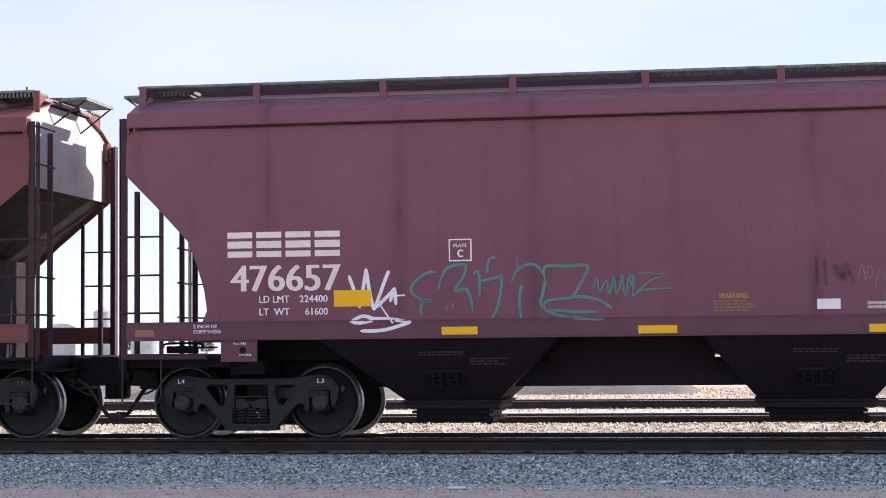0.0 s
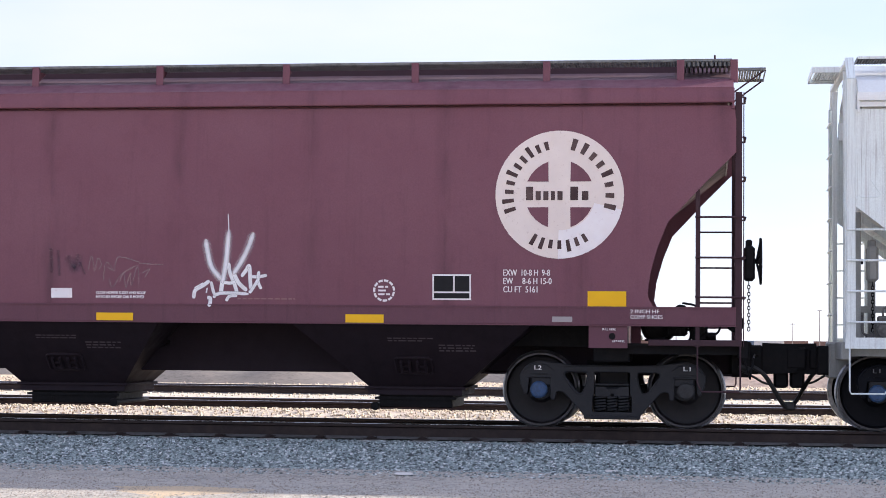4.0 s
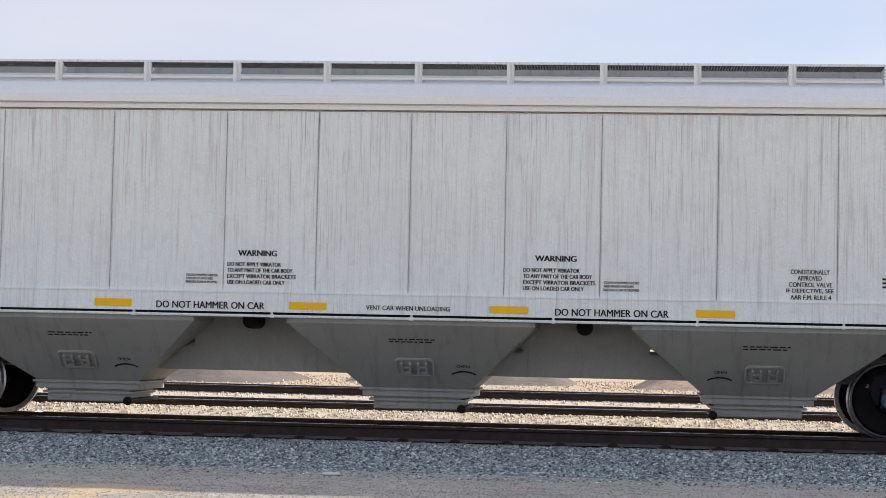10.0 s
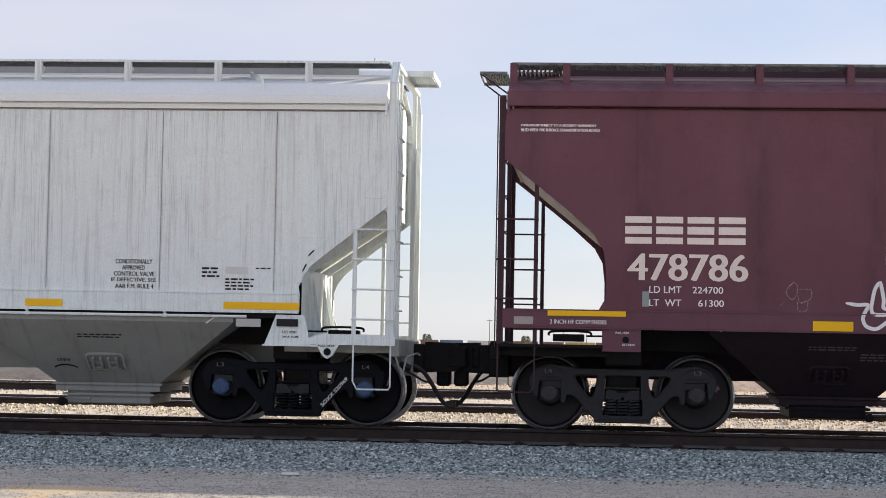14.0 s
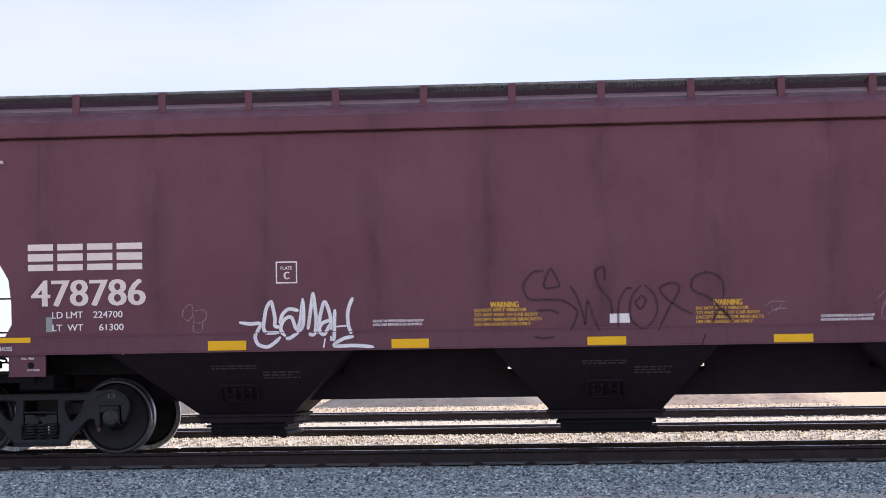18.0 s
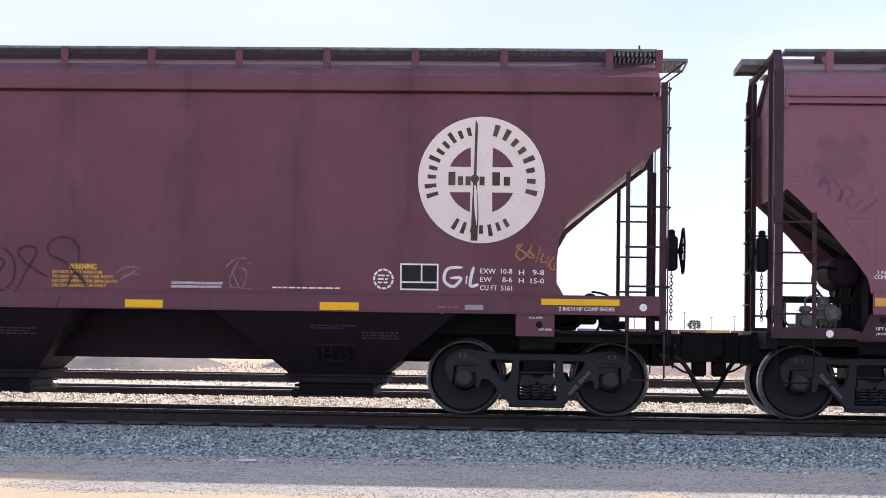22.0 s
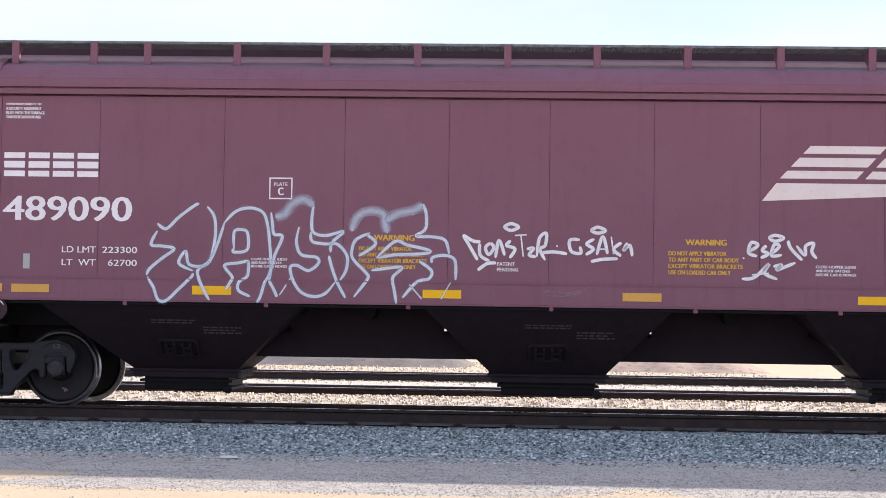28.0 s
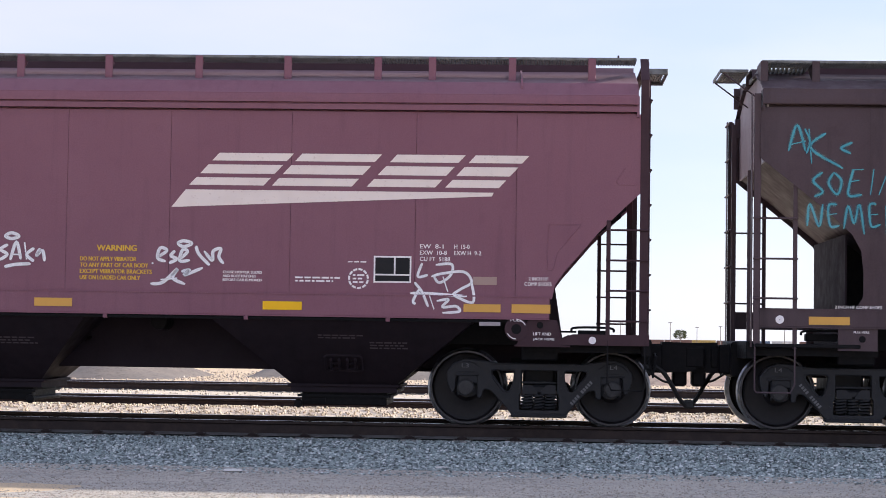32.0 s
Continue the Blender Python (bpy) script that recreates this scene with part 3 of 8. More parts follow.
def underframe(car, s):
    z0, z1 = s.sill
    # side sills
    xs = s.half - 0.05 if s.style == "T" else s.cut[-2][0] - 0.02
    up = 0.0 if s.style == "T" else 0.05 if s.name == "b" else 0.03
    g = G().box(-xs, xs, -s.hw - 0.02, -s.hw + 0.06, z0 + up, z1, 0.008)
    g.box(-xs, xs, -s.hw - 0.028, -s.hw, z1 - 0.012, z1 + 0.004)
    g.box(-xs, xs, -s.hw - 0.03, -s.hw + (0.1 if s.style == "T" else 0.0), z0 + up - 0.012, z0 + up + 0.004)
    sp = MAROON_SILL if s.name in "ac" else s.paint
    sill = g.mesh("side_sill", sp)
    for m in (None, HALF_TURN):
        part("side_sill", sill, sp, car, m=m)
    if s.style == "S":
        # black strip set back below the sill, standing for the shade there
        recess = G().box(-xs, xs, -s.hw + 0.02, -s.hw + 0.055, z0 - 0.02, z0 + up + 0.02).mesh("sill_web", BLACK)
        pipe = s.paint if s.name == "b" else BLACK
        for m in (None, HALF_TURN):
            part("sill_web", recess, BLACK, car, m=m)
        part("brake_pipe", G().tube([(-s.tw + 0.5, -s.hw - 0.012, z0 - 0.008), (s.tw - 0.5, -s.hw - 0.012, z0 - 0.008)], 0.017), pipe, car)
        for i in range(7):
            x = -5.08 + i * 1.7
            part("pipe_clamp", G().box(x - 0.012, x + 0.012, -s.hw - 0.02, -s.hw + 0.03, z0 - 0.005, z0 + up, 0.004).box(x - 0.026, x + 0.026, -s.hw - 0.034, -s.hw + 0.02, z0 - 0.03, z0 + 0.014, 0.006).lathe([(0.012, -s.hw - 0.045), (0.012, -s.hw - 0.03)], "y", 6, (x, 0, z0 + up - 0.018)), s.paint, car)
        for sx in (-1, 1):
            xm = sx * (s.bays[1][1] + s.bays[2][0]) / 2
            part("pipe_end", G().lathe([(0.06, -0.9), (0.1, -0.9), (0.1, 0.9), (0.06, 0.9)], "y", 18, (xm, 0, z0 - 0.06)), BLACK, car)
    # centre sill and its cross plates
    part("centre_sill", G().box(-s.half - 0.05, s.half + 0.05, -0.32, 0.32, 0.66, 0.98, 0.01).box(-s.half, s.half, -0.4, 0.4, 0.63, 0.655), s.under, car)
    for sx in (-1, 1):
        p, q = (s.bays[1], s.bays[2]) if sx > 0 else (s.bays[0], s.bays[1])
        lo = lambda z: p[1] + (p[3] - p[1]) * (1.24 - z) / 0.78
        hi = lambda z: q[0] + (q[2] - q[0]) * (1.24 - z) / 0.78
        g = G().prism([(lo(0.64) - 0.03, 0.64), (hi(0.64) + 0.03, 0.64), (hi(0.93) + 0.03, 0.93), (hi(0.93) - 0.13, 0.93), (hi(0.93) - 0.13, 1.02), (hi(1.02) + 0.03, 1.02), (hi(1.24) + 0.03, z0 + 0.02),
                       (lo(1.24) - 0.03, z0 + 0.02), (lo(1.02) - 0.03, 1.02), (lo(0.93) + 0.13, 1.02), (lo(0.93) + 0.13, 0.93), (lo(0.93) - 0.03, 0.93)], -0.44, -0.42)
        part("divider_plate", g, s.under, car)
    # hopper bays with their gates
    wt, wb = s.hw - 0.04, 0.62
    zg = 0.46
    for x0, x1, b0, b1 in s.bays:
        g = G()
        g.add([(x0, -wt, 1.24), (x1, -wt, 1.24), (x1, wt, 1.24), (x0, wt, 1.24), (b0, -wb, zg), (b1, -wb, zg), (b1, wb, zg), (b0, wb, zg)],
              [(0, 1, 5, 4), (1, 2, 6, 5), (2, 3, 7, 6), (3, 0, 4, 7), (4, 5, 6, 7)])
        g.box(x0, x1, -wt, wt, 1.24, z0 + 0.02)
        g.box(b0 - 0.05, b1 + 0.05, -wb - 0.06, wb + 0.06, zg - 0.03, zg + 0.005, 0.006)
        g.box(b0 - 0.01, b1 + 0.01, -wb - 0.03, wb + 0.03, zg - 0.1, zg - 0.03)
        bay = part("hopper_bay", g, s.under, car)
        c = (b0 + b1) / 2
        gw = (b1 - b0) / 2 - 0.12
        g = G().box(c - gw, c + gw, -0.58, 0.58, 0.2, zg - 0.09, 0.012).box(c - gw - 0.05, c + gw + 0.05, -0.62, 0.62, 0.3, 0.33)
        g.box(c - gw + 0.1, c - gw + 0.3, -0.6, -0.575, 0.24, 0.28)
        gate = part("outlet_gate", g, s.gate, bay)
        x = c - gw - 0.02 if c > 0.5 else c + gw + 0.02
        part("gate_capstan", G().lathe([(0.045, -0.78), (0.055, -0.77), (0.055, -0.70), (0.03, -0.69), (0.03, 0.7)], "y", 10, (x, 0, 0.22)), BLACK, bay)
        # vibrator bracket on the sloping face
        zz = 0.74
        yy = -(wb + (wt - wb) * (zz - zg) / (1.24 - zg))
        tilt = math.degrees(math.atan2(wt - wb, 1.24 - zg))
        cx = (x0 + x1) / 2 + (b0 + b1 - x0 - x1) * 0.25
        g = G().box(-0.225, 0.225, -0.012, 0.0, -0.15, 0.15, 0.01)
        rim = [(-0.19, -0.15), (0.19, -0.15), (0.225, -0.115), (0.225, 0.115), (0.19, 0.15), (-0.19, 0.15), (-0.225, 0.115), (-0.225, -0.115), (-0.19, -0.15)]
        g.tube([(p, -0.014, q) for p, q in rim], 0.018, 6)
        for k in (-1, 1):
            g.box(k * 0.1 - 0.065, k * 0.1 - 0.035, -0.06, -0.012, -0.1, 0.1, 0.006).box(k * 0.1 + 0.035, k * 0.1 + 0.065, -0.06, -0.012, -0.1, 0.1, 0.006)
            g.box(k * 0.1 - 0.04, k * 0.1 + 0.04, -0.05, -0.012, -0.1, -0.07, 0.004).box(k * 0.1 - 0.04, k * 0.1 + 0.04, -0.04, -0.012, -0.015, 0.015, 0.004)
        part("vibrator_bracket", g, s.under, bay, m=pose(cx, yy - 0.004, zz, tilt))
    # bolsters, end sills, platforms
    for sx in (-1, 1):
        m = None if sx > 0 else HALF_TURN
        t = s.tw
        g = G().box(t - 0.22, t + 0.22, -1.25, 1.25, 0.80, 1.0, 0.02).box(t - 0.35, t + 0.35, -0.35, 0.35, 0.72, 0.82)
        # black on every car; on the grey one that is painted shade
        part("body_bolster", g, BLACK, car, m=m)
        jm = MAROON_POST if s.name == "d" else MAROON_SILL if s.name in "ac" else s.paint
        if s.style == "T":
            j0, j1 = t - 0.26, t + 0.2
            g = G().prism([(j0, 0.97), (j1, 0.97), (j1, z0), (j0, z0)], -s.hw - 0.005, -s.hw + 0.03)
            g.lathe([(0.042, 0), (0.042, 0.004)], "y", 14, (t + 0.02, -s.hw - 0.009, 1.11))
            jack = g.mesh("jacking_pad", jm)
        else:
            g = G().prism([(t - 0.28, 0.98), (t + 0.28, 0.98), (t + 0.2, z0 + 0.02), (t - 0.14, z0 + 0.02)], -s.hw - 0.005, -s.hw + 0.03)
            g.box(t - 0.3, t + 0.36, -s.hw - 0.02, -s.hw + 0.25, 0.965, 0.985)
            jack = g.mesh("jacking_pad", jm)
        part("jacking_pad", jack, jm, car, m=m)
        # mirrored pad for the other side of the same end
        part("jacking_pad", jack, jm, car, m=(pose(2 * t * sx, 0, 0) @ (HALF_TURN if sx > 0 else Matrix.Identity(4))))
        if s.name != 'b':
            part("pad_hole", G().lathe([(0.04, 0), (0.04, 0.006)], "y", 14, (t * sx + (0.02 if s.style == "T" else 0.0), -s.hw - 0.014, 1.11 if s.style == "T" else 1.22)), BLACK, car)
        if s.style == "S":
            # low pressed ridges on the side sheet above the cut-away
            e, zc = s.end, s.cut[0][1]
            for pts in (((e - 0.03, zc + 0.14), (e - 0.06, zc + 0.105), (e - 0.26, zc + 0.105), (e - 0.29, zc + 0.14), (e - 0.18, zc + 0.3)),
                        ((e - 0.7, zc - 0.38), (e - 1.08, zc - 0.38), (e - 1.1, zc - 0.93), (e - 1.03, zc - 0.93), (e - 0.98, zc - 0.72), (e - 0.7, zc - 0.38))):
                part("pressed_ridge", G().tube([(sx * x, s.face(z) + 0.003, z) for x, z in pts], 0.009), s.paint, car)
        xc = s.cut[-1][0] if s.style == "T" else s.cut[-1][0] + 0.05
        deck = part("end_platform", G().box(xc - 0.3, s.half + 0.02, -1.38, 1.38, 1.0, 1.03), s.end_mat, car, m=m)
        joist = shared(("joist", s.name), lambda: G().box(xc - 0.3, s.half, -0.02, 0.02, 0.9, 0.999).mesh("joist", s.end_mat))
        for i in range(6):
            part("joist", joist, s.end_mat, deck, m=pose(0, -1.3 + i * 0.52, 0))
        g = G().box(s.half - 0.02, s.half + 0.09, -1.42, 1.42, 0.86, 1.07, 0.01)
        g.box(s.half - 0.1, s.half + 0.16, -0.4, 0.4, 0.62, 1.06, 0.02)
        part("end_sill", g, s.end_mat, car, m=m)
        for side in (1, -1):
            g = G()
            if s.style == "T":
                g.box(xc - 0.05, s.half + 0.02, -s.hw - 0.02, -s.hw + 0.05, 1.0, 1.075 if s.name == "a" else 1.045, 0.008)
            else:
                g.prism([(xc - 0.02, 0.99), (s.half + 0.05, 0.99), (s.half + 0.05, 1.12), (xc + 0.15, 1.12), (xc - 0.02, 1.04)], -s.hw - 0.02, -s.hw + 0.03)
                if s.name == 'b':
                    g.prism([(xc + 0.12, 1.0), (xc + 0.2, 0.86), (xc + 0.26, 0.82), (xc + 0.32, 0.86), (xc + 0.4, 1.0)], -s.hw - 0.018, -s.hw + 0.02)
            rm = s.paint if s.name == "b" else BLACK if s.name in "cep" else MAROON_POST
            rail = g.mesh("step_rail", rm)
            if side == 1:
                part("step_rail", rail, rm, car, m=m)
            else:
                part("step_rail", rail, rm, car, m=Matrix.Diagonal((1, -1, 1, 1)) @ (m or Matrix.Identity(4)))
        coupler(car, s, sx, m)


def coupler(car, s, sx, m):
    x = s.half + 0.1
    def build():
        g = G().box(x - 0.05, x + 0.3, -0.16, 0.16, 0.72, 1.0, 0.03)
        g.prism([(x + 0.2, 0.66), (x + 0.58, 0.68), (x + 0.66, 0.76), (x + 0.66, 0.98), (x + 0.55, 1.04), (x + 0.2, 1.05)], -0.24, 0.14)
        g.box(x + 0.48, x + 0.74, -0.25, -0.06, 0.72, 1.0, 0.03)
        g.box(x + 0.34, x + 0.52, -0.12, 0.1, 0.49, 0.7, 0.03)
        g.box(x - 0.04, x + 0.2, -0.27, 0.27, 0.66, 1.02, 0.02)
        return g.mesh("coupler", BLACK)
    c = part("coupler", shared(("coupler", s.half), build), BLACK, car, m=m)
    part("lock_lift", shared(("lift", s.half), lambda: G().box(x + 0.36, x + 0.44, -0.03, 0.03, 0.6, 0.74, 0.01).mesh("lock_lift", BLACK)), BLACK, c)
    def lever():
        return G().tube([(x - 0.06, -1.4, 0.88), (x + 0.02, -1.3, 0.62), (x + 0.06, -1.2, 0.86), (x + 0.1, -0.3, 0.9), (x + 0.32, -0.1, 0.78)], 0.013).mesh("uncoupling_lever", s.end_mat)
    part("uncoupling_lever", shared(("lever", s.half, s.name), lever), s.end_mat, car, m=m)
    def hose():
        g = G().tube(spline([(x + 0.08, -0.42, 0.75), (x + 0.2, -0.42, 0.67), (x + 0.3, -0.38, 0.53), (x + 0.4, -0.34, 0.36), (x + 0.47, -0.3, 0.27), (x + 0.54, -0.27, 0.24)]), 0.028, 8)
        g.box(x + 0.47, x + 0.6, -0.31, -0.22, 0.22, 0.31, 0.015)
        g.tube(spline([(x - 0.06, -0.44, 0.7), (x + 0.08, -0.44, 0.63), (x + 0.2, -0.42, 0.56), (x + 0.29, -0.4, 0.54)]), 0.015, 6)
        g.tube([(x - 0.1, -0.42, 0.76), (x + 0.04, -0.42, 0.71)], 0.04, 8)
        return g.mesh("air_hose", RUBBER)
    part("air_hose", shared(("hose", s.half), hose), RUBBER, car, m=m)


def ends(car, s):
    ztop = s.eave[1] - 0.03 if s.style == "T" else 4.16
    xl = s.ladder

    def post():
        k = 0.02 if s.style == 'T' else 0.0
        g = G().box(s.half - 0.07 + k / 2, s.half + 0.03 - k / 2, -s.hw - 0.01, -s.hw + 0.02, 1.0, ztop, 0.004)
        g.box(s.half + 0.035, s.half + 0.045, -s.hw, -s.hw + 0.12, 1.0, ztop)
        if s.style == "S":
            xa, xb = s.half - 0.07, s.half + 0.03
            yb = -(s.hw - 0.30)
            g.add([(x, y, z) for z, ya in ((ztop, -s.hw - 0.01), (4.45, yb - 0.02)) for x, y in ((xa, ya), (xb, ya), (xb, ya + 0.03), (xa, ya + 0.03))],
                  [(0, 1, 5, 4), (1, 2, 6, 5), (2, 3, 7, 6), (3, 0, 4, 7), (4, 5, 6, 7)])
            g.box(s.half - 0.04, s.half + 0.04, yb, 0.0, 4.36, 4.42, 0.01)
        return g.mesh("corner_post", s.post_mat)

    def stile():
        zt = max(za + (zb - za) * (xa - xl) / (xa - xb) for (xa, za), (xb, zb) in zip(s.cut, s.cut[1:]) if xa >= xl > xb) + 0.03
        return G().box(xl - 0.025, xl + 0.025, -s.hw - 0.01, -s.hw + 0.025, 0.99, zt, 0.004).mesh("ladder", s.post_mat)

    def rung(z):
        return G().tube([(s.half + 0.03, -s.hw - 0.03, z), (xl - 0.03, -s.hw - 0.03, z)], 0.0125).mesh("rung", s.post_mat)

    def erung(z):
        return G().tube([(s.half + 0.03, -s.hw, z), (s.half + 0.06, -s.hw + 0.05, z), (s.half + 0.06, -0.95, z), (s.half + 0.03, -0.92, z)], 0.0125).mesh("end_rung", s.post_mat)

    def end_stile(top):
        return G().box(s.half - 0.03, s.half + 0.03, -0.98, -0.92, 1.05, top, 0.004).mesh("end_ladder", s.post_mat)

    def stirrup():
        y = -s.hw - 0.01
        return G().tube([(s.half - 0.0, y, 1.05), (s.half - 0.0, y, 0.50), (s.half - 0.02, y, 0.465), (xl + 0.05, y, 0.465), (xl, y, 0.56), (xl - 0.0, y, 1.05)], 0.011).mesh("stirrup_step", BLACK if s.name == "d" else s.post_mat)

    P, S, T, E = post(), stile(), stirrup(), end_stile(3.93 if s.style == 'T' else 4.33)
    F = end_stile(3.15 if s.style == 'T' else 4.33)
    rungs = [rung(z) for z in s.rungs]
    erungs = [erung(1.58 + 0.475 * k) for k in range(6)] if s.style == 'T' else [erung(1.42 + 0.417 * k) for k in range(7)]
    for base in (Matrix.Identity(4), HALF_TURN):
        for mir in (1, -1):
            m = base @ Matrix.Diagonal((1, mir, 1, 1))
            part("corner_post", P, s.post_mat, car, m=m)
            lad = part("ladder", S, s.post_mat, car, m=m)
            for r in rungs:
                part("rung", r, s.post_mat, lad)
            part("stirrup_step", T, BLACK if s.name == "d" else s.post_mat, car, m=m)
            if mir == 1:
                lad = part("end_ladder", E, s.post_mat, car, m=m)
                for r in erungs:
                    part("end_rung", r, s.post_mat, lad)
            else:
                part("end_ladder", F, s.post_mat, car, m=m)


def brake_gear(car, s):
    sx = s.brake
    m = Matrix.Identity(4) if sx > 0 else Matrix.Diagonal((-1, 1, 1, 1))
    x = s.half - 0.37 if s.name == "b" else s.half + 0.05
    y, z = -1.02, 2.03

    def wheel():
        g = G()
        n = 28
        g.tube([(0, 0.27 * math.cos(2 * math.pi * i / n), 0.27 * math.sin(2 * math.pi * i / n)) for i in range(n + 1)], 0.016)
        for k in range(5):
            a = 2 * math.pi * k / 5 + 0.3
            g.tube([(-0.05, 0, 0), (-0.02, 0.15 * math.cos(a), 0.15 * math.sin(a)), (0, 0.27 * math.cos(a), 0.27 * math.sin(a))], 0.013)
        g.cyl((-0.16, 0, 0), (0.0, 0, 0), 0.035, 10)
        return g.mesh("hand_wheel", BLACK)
    hw = part("brake_housing", G().box(x, x + 0.13, y - 0.15, y + 0.15, z - 0.24, z + 0.18, 0.03).box(x + 0.02, x + 0.1, y - 0.05, y + 0.05, z + 0.15, z + 0.26, 0.02), BLACK if s.style == "T" or s.name == "d" else s.under, car, m=m)
    part("hand_wheel", shared("handwheel", wheel), BLACK, hw, m=pose(x + (0.33 if s.name == "b" else 0.20), y, z))

    def chain():
        g = G()
        for i in range(14):
            zc = z - 0.27 - i * 0.042
            n = 8
            r = [(0.016 * math.cos(2 * math.pi * k / n), 0.028 * math.sin(2 * math.pi * k / n)) for k in range(n + 1)]
            g.tube([((u, 0, w + zc) if i % 2 else (0, u, w + zc)) for u, w in r], 0.006, 5)
        return g.mesh("brake_chain", BLACK)
    part("brake_chain", shared("chain", chain), BLACK, car, m=m @ pose(x + 0.06, y, 0))
    if s.name == "b":
        part("brake_post", G().box(s.half - 0.17, s.half - 0.08, y - 0.06, y + 0.02, 1.03, 2.62, 0.006), s.end_mat, car, m=m)
        part("brake_post", G().box(x, x + 0.09, y + 0.3, y + 0.38, 1.03, 2.3, 0.006), s.end_mat, car, m=m)
    else:
        part("chain_sheave", G().lathe([(0.1, -0.02), (0.11, 0), (0.1, 0.02)], "y", 16, (x - 0.1, y, 1.28)), BLACK, car, m=m)
    # reservoir, valve block and pipes on the platform below the slope sheet
    xr = s.cut[-1][0] + (0.15 if s.style == "S" else 0.05)
    zr = 1.80 if s.style == "S" else 1.24
    tank = part("air_reservoir", G().lathe([(0.05, -1.0), (0.16, -0.97), (0.21, -0.9), (0.21, 0.1), (0.16, 0.17), (0.05, 0.2)], "y", 18, (xr, 0, zr)), s.under if s.style == "S" else BLACK, car, m=m)
    part("tank_pipe", G().tube(spline([(xr + 0.1, -1.0, zr + 0.02), (xr + 0.32, -1.02, zr + 0.05), (xr + 0.4, -1.02, zr - 0.12), (xr + 0.25, -1.0, zr - 0.34), (xr + 0.1, -0.98, zr - 0.45)]), 0.016, 8), s.end_mat, tank)
    if s.style == "S":
        part("tank_bracket", G().box(xr - 0.15, xr + 0.75, -0.95, -0.9, 1.42, 1.5).box(xr - 0.05, xr + 0.05, -0.93, -0.87, 1.03, 1.62).box(xr + 0.7, xr + 0.76, -0.93, -0.87, 1.03, 1.5), s.end_mat, tank)
    vm = VALVE if s.style == "S" else BLACK
    g = G().box(xr + 0.12, xr + 0.36, -1.2, -0.95, 1.12, 1.4, 0.03).box(xr + 0.09, xr + 0.39, -1.22, -1.16, 1.22, 1.27, 0.008).box(xr + 0.09, xr + 0.39, -1.22, -1.16, 1.33, 1.36, 0.008)
    for dx in (0.15, 0.21, 0.27, 0.33):
        g.box(xr + dx - 0.008, xr + dx + 0.008, -1.235, -1.19, 1.13, 1.22, 0.003)
    valve = part("control_valve", g, vm, car, m=m)
    g = G().lathe([(0.02, -1.33), (0.06, -1.32), (0.085, -1.29), (0.1, -1.28), (0.1, -1.2)], "y", 16, (xr + 0.19, 0, 1.29))
    for q in range(6):
        g.lathe([(0.011, -1.3), (0.011, -1.27)], "y", 6, (xr + 0.19 + 0.088 * math.cos(q * 1.047), 0, 1.29 + 0.088 * math.sin(q * 1.047)))
    part("valve_cover", g, vm, valve)
    part("valve_cover", G().lathe([(0.02, 1.5), (0.05, 1.49), (0.075, 1.46), (0.075, 1.38)], "z", 14, (xr + 0.28, -1.1, 0)), vm, valve)
    g = G().box(xr + 0.4, xr + 0.6, -1.2, -0.98, 1.06, 1.3, 0.03).lathe([(0.07, -1.29), (0.08, -1.27), (0.08, -1.18)], "y", 14, (xr + 0.5, 0, 1.2)).lathe([(0.05, xr + 0.55), (0.05, xr + 0.7)], "x", 10, (0, -1.12, 1.12))
    g.box(xr + 0.43, xr + 0.57, -1.21, -1.1, 1.3, 1.38, 0.02)
    part("relay_valve", g, vm, valve)
    for pts in ([(xr + 0.36, -1.1, 1.2), (xr + 0.44, -1.16, 1.16), (xr + 0.52, -1.18, 1.08), (xr + 0.66, -1.18, 1.05)], [(xr + 0.14, -1.15, 1.12), (xr + 0.05, -1.2, 1.08), (xr - 0.15, -1.2, 1.07)],
                [(xr + 0.5, -1.15, 1.38), (xr + 0.5, -1.15, 1.46), (xr + 0.42, -1.1, 1.5), (xr + 0.3, -1.05, 1.52)], [(xr + 0.65, -1.12, 1.12), (xr + 0.74, -1.12, 1.2), (xr + 0.74, -1.12, 1.42)]):
        part("valve_pipe", G().tube(spline(pts), 0.014, 7), vm, valve)
    # the other end: a tool rack with a bent rod
    m2 = m @ HALF_TURN @ Matrix.Diagonal((1, -1, 1, 1))
    g = G().tube(spline([(xr + 0.05, -1.2, 1.14), (xr + 0.08, -1.2, 1.2), (xr + 0.5, -1.2, 1.2), (xr + 0.55, -1.2, 1.15)]), 0.014).box(xr + 0.12, xr + 0.5, -1.25, -1.1, 1.08, 1.17, 0.01)
    g.tube([(xr - 0.15, -1.2, 1.15), (xr + 0.1, -1.2, 1.15)], 0.012)
    part("slack_adjuster", g, BLACK, car, m=m2)


# ---- trucks ----
def wheel_mesh(mat):
    prof = [(0.001, 0.66), (0.12, 0.66), (0.14, 0.70), (0.38, 0.72), (0.42, 0.68), (0.478, 0.68), (0.483, 0.70), (0.462, 0.715), (0.457, 0.73), (0.455, 0.812), (0.446, 0.822), (0.425, 0.822), (0.40, 0.775), (0.36, 0.76), (0.17, 0.79), (0.13, 0.83), (0.001, 0.83)]
    me = G().lathe([(r, -d) for r, d in prof], "y", 48).mesh("wheel", mat)
    me.materials.append(TREAD)
    me.materials.append(WHEEL_RIM)
    for p in me.polygons:
        c = p.center
        r = math.hypot(c.x, c.z)
        if r > 0.446:
            p.material_index = 1
        elif r > 0.42:
            p.material_index = 2
    return me


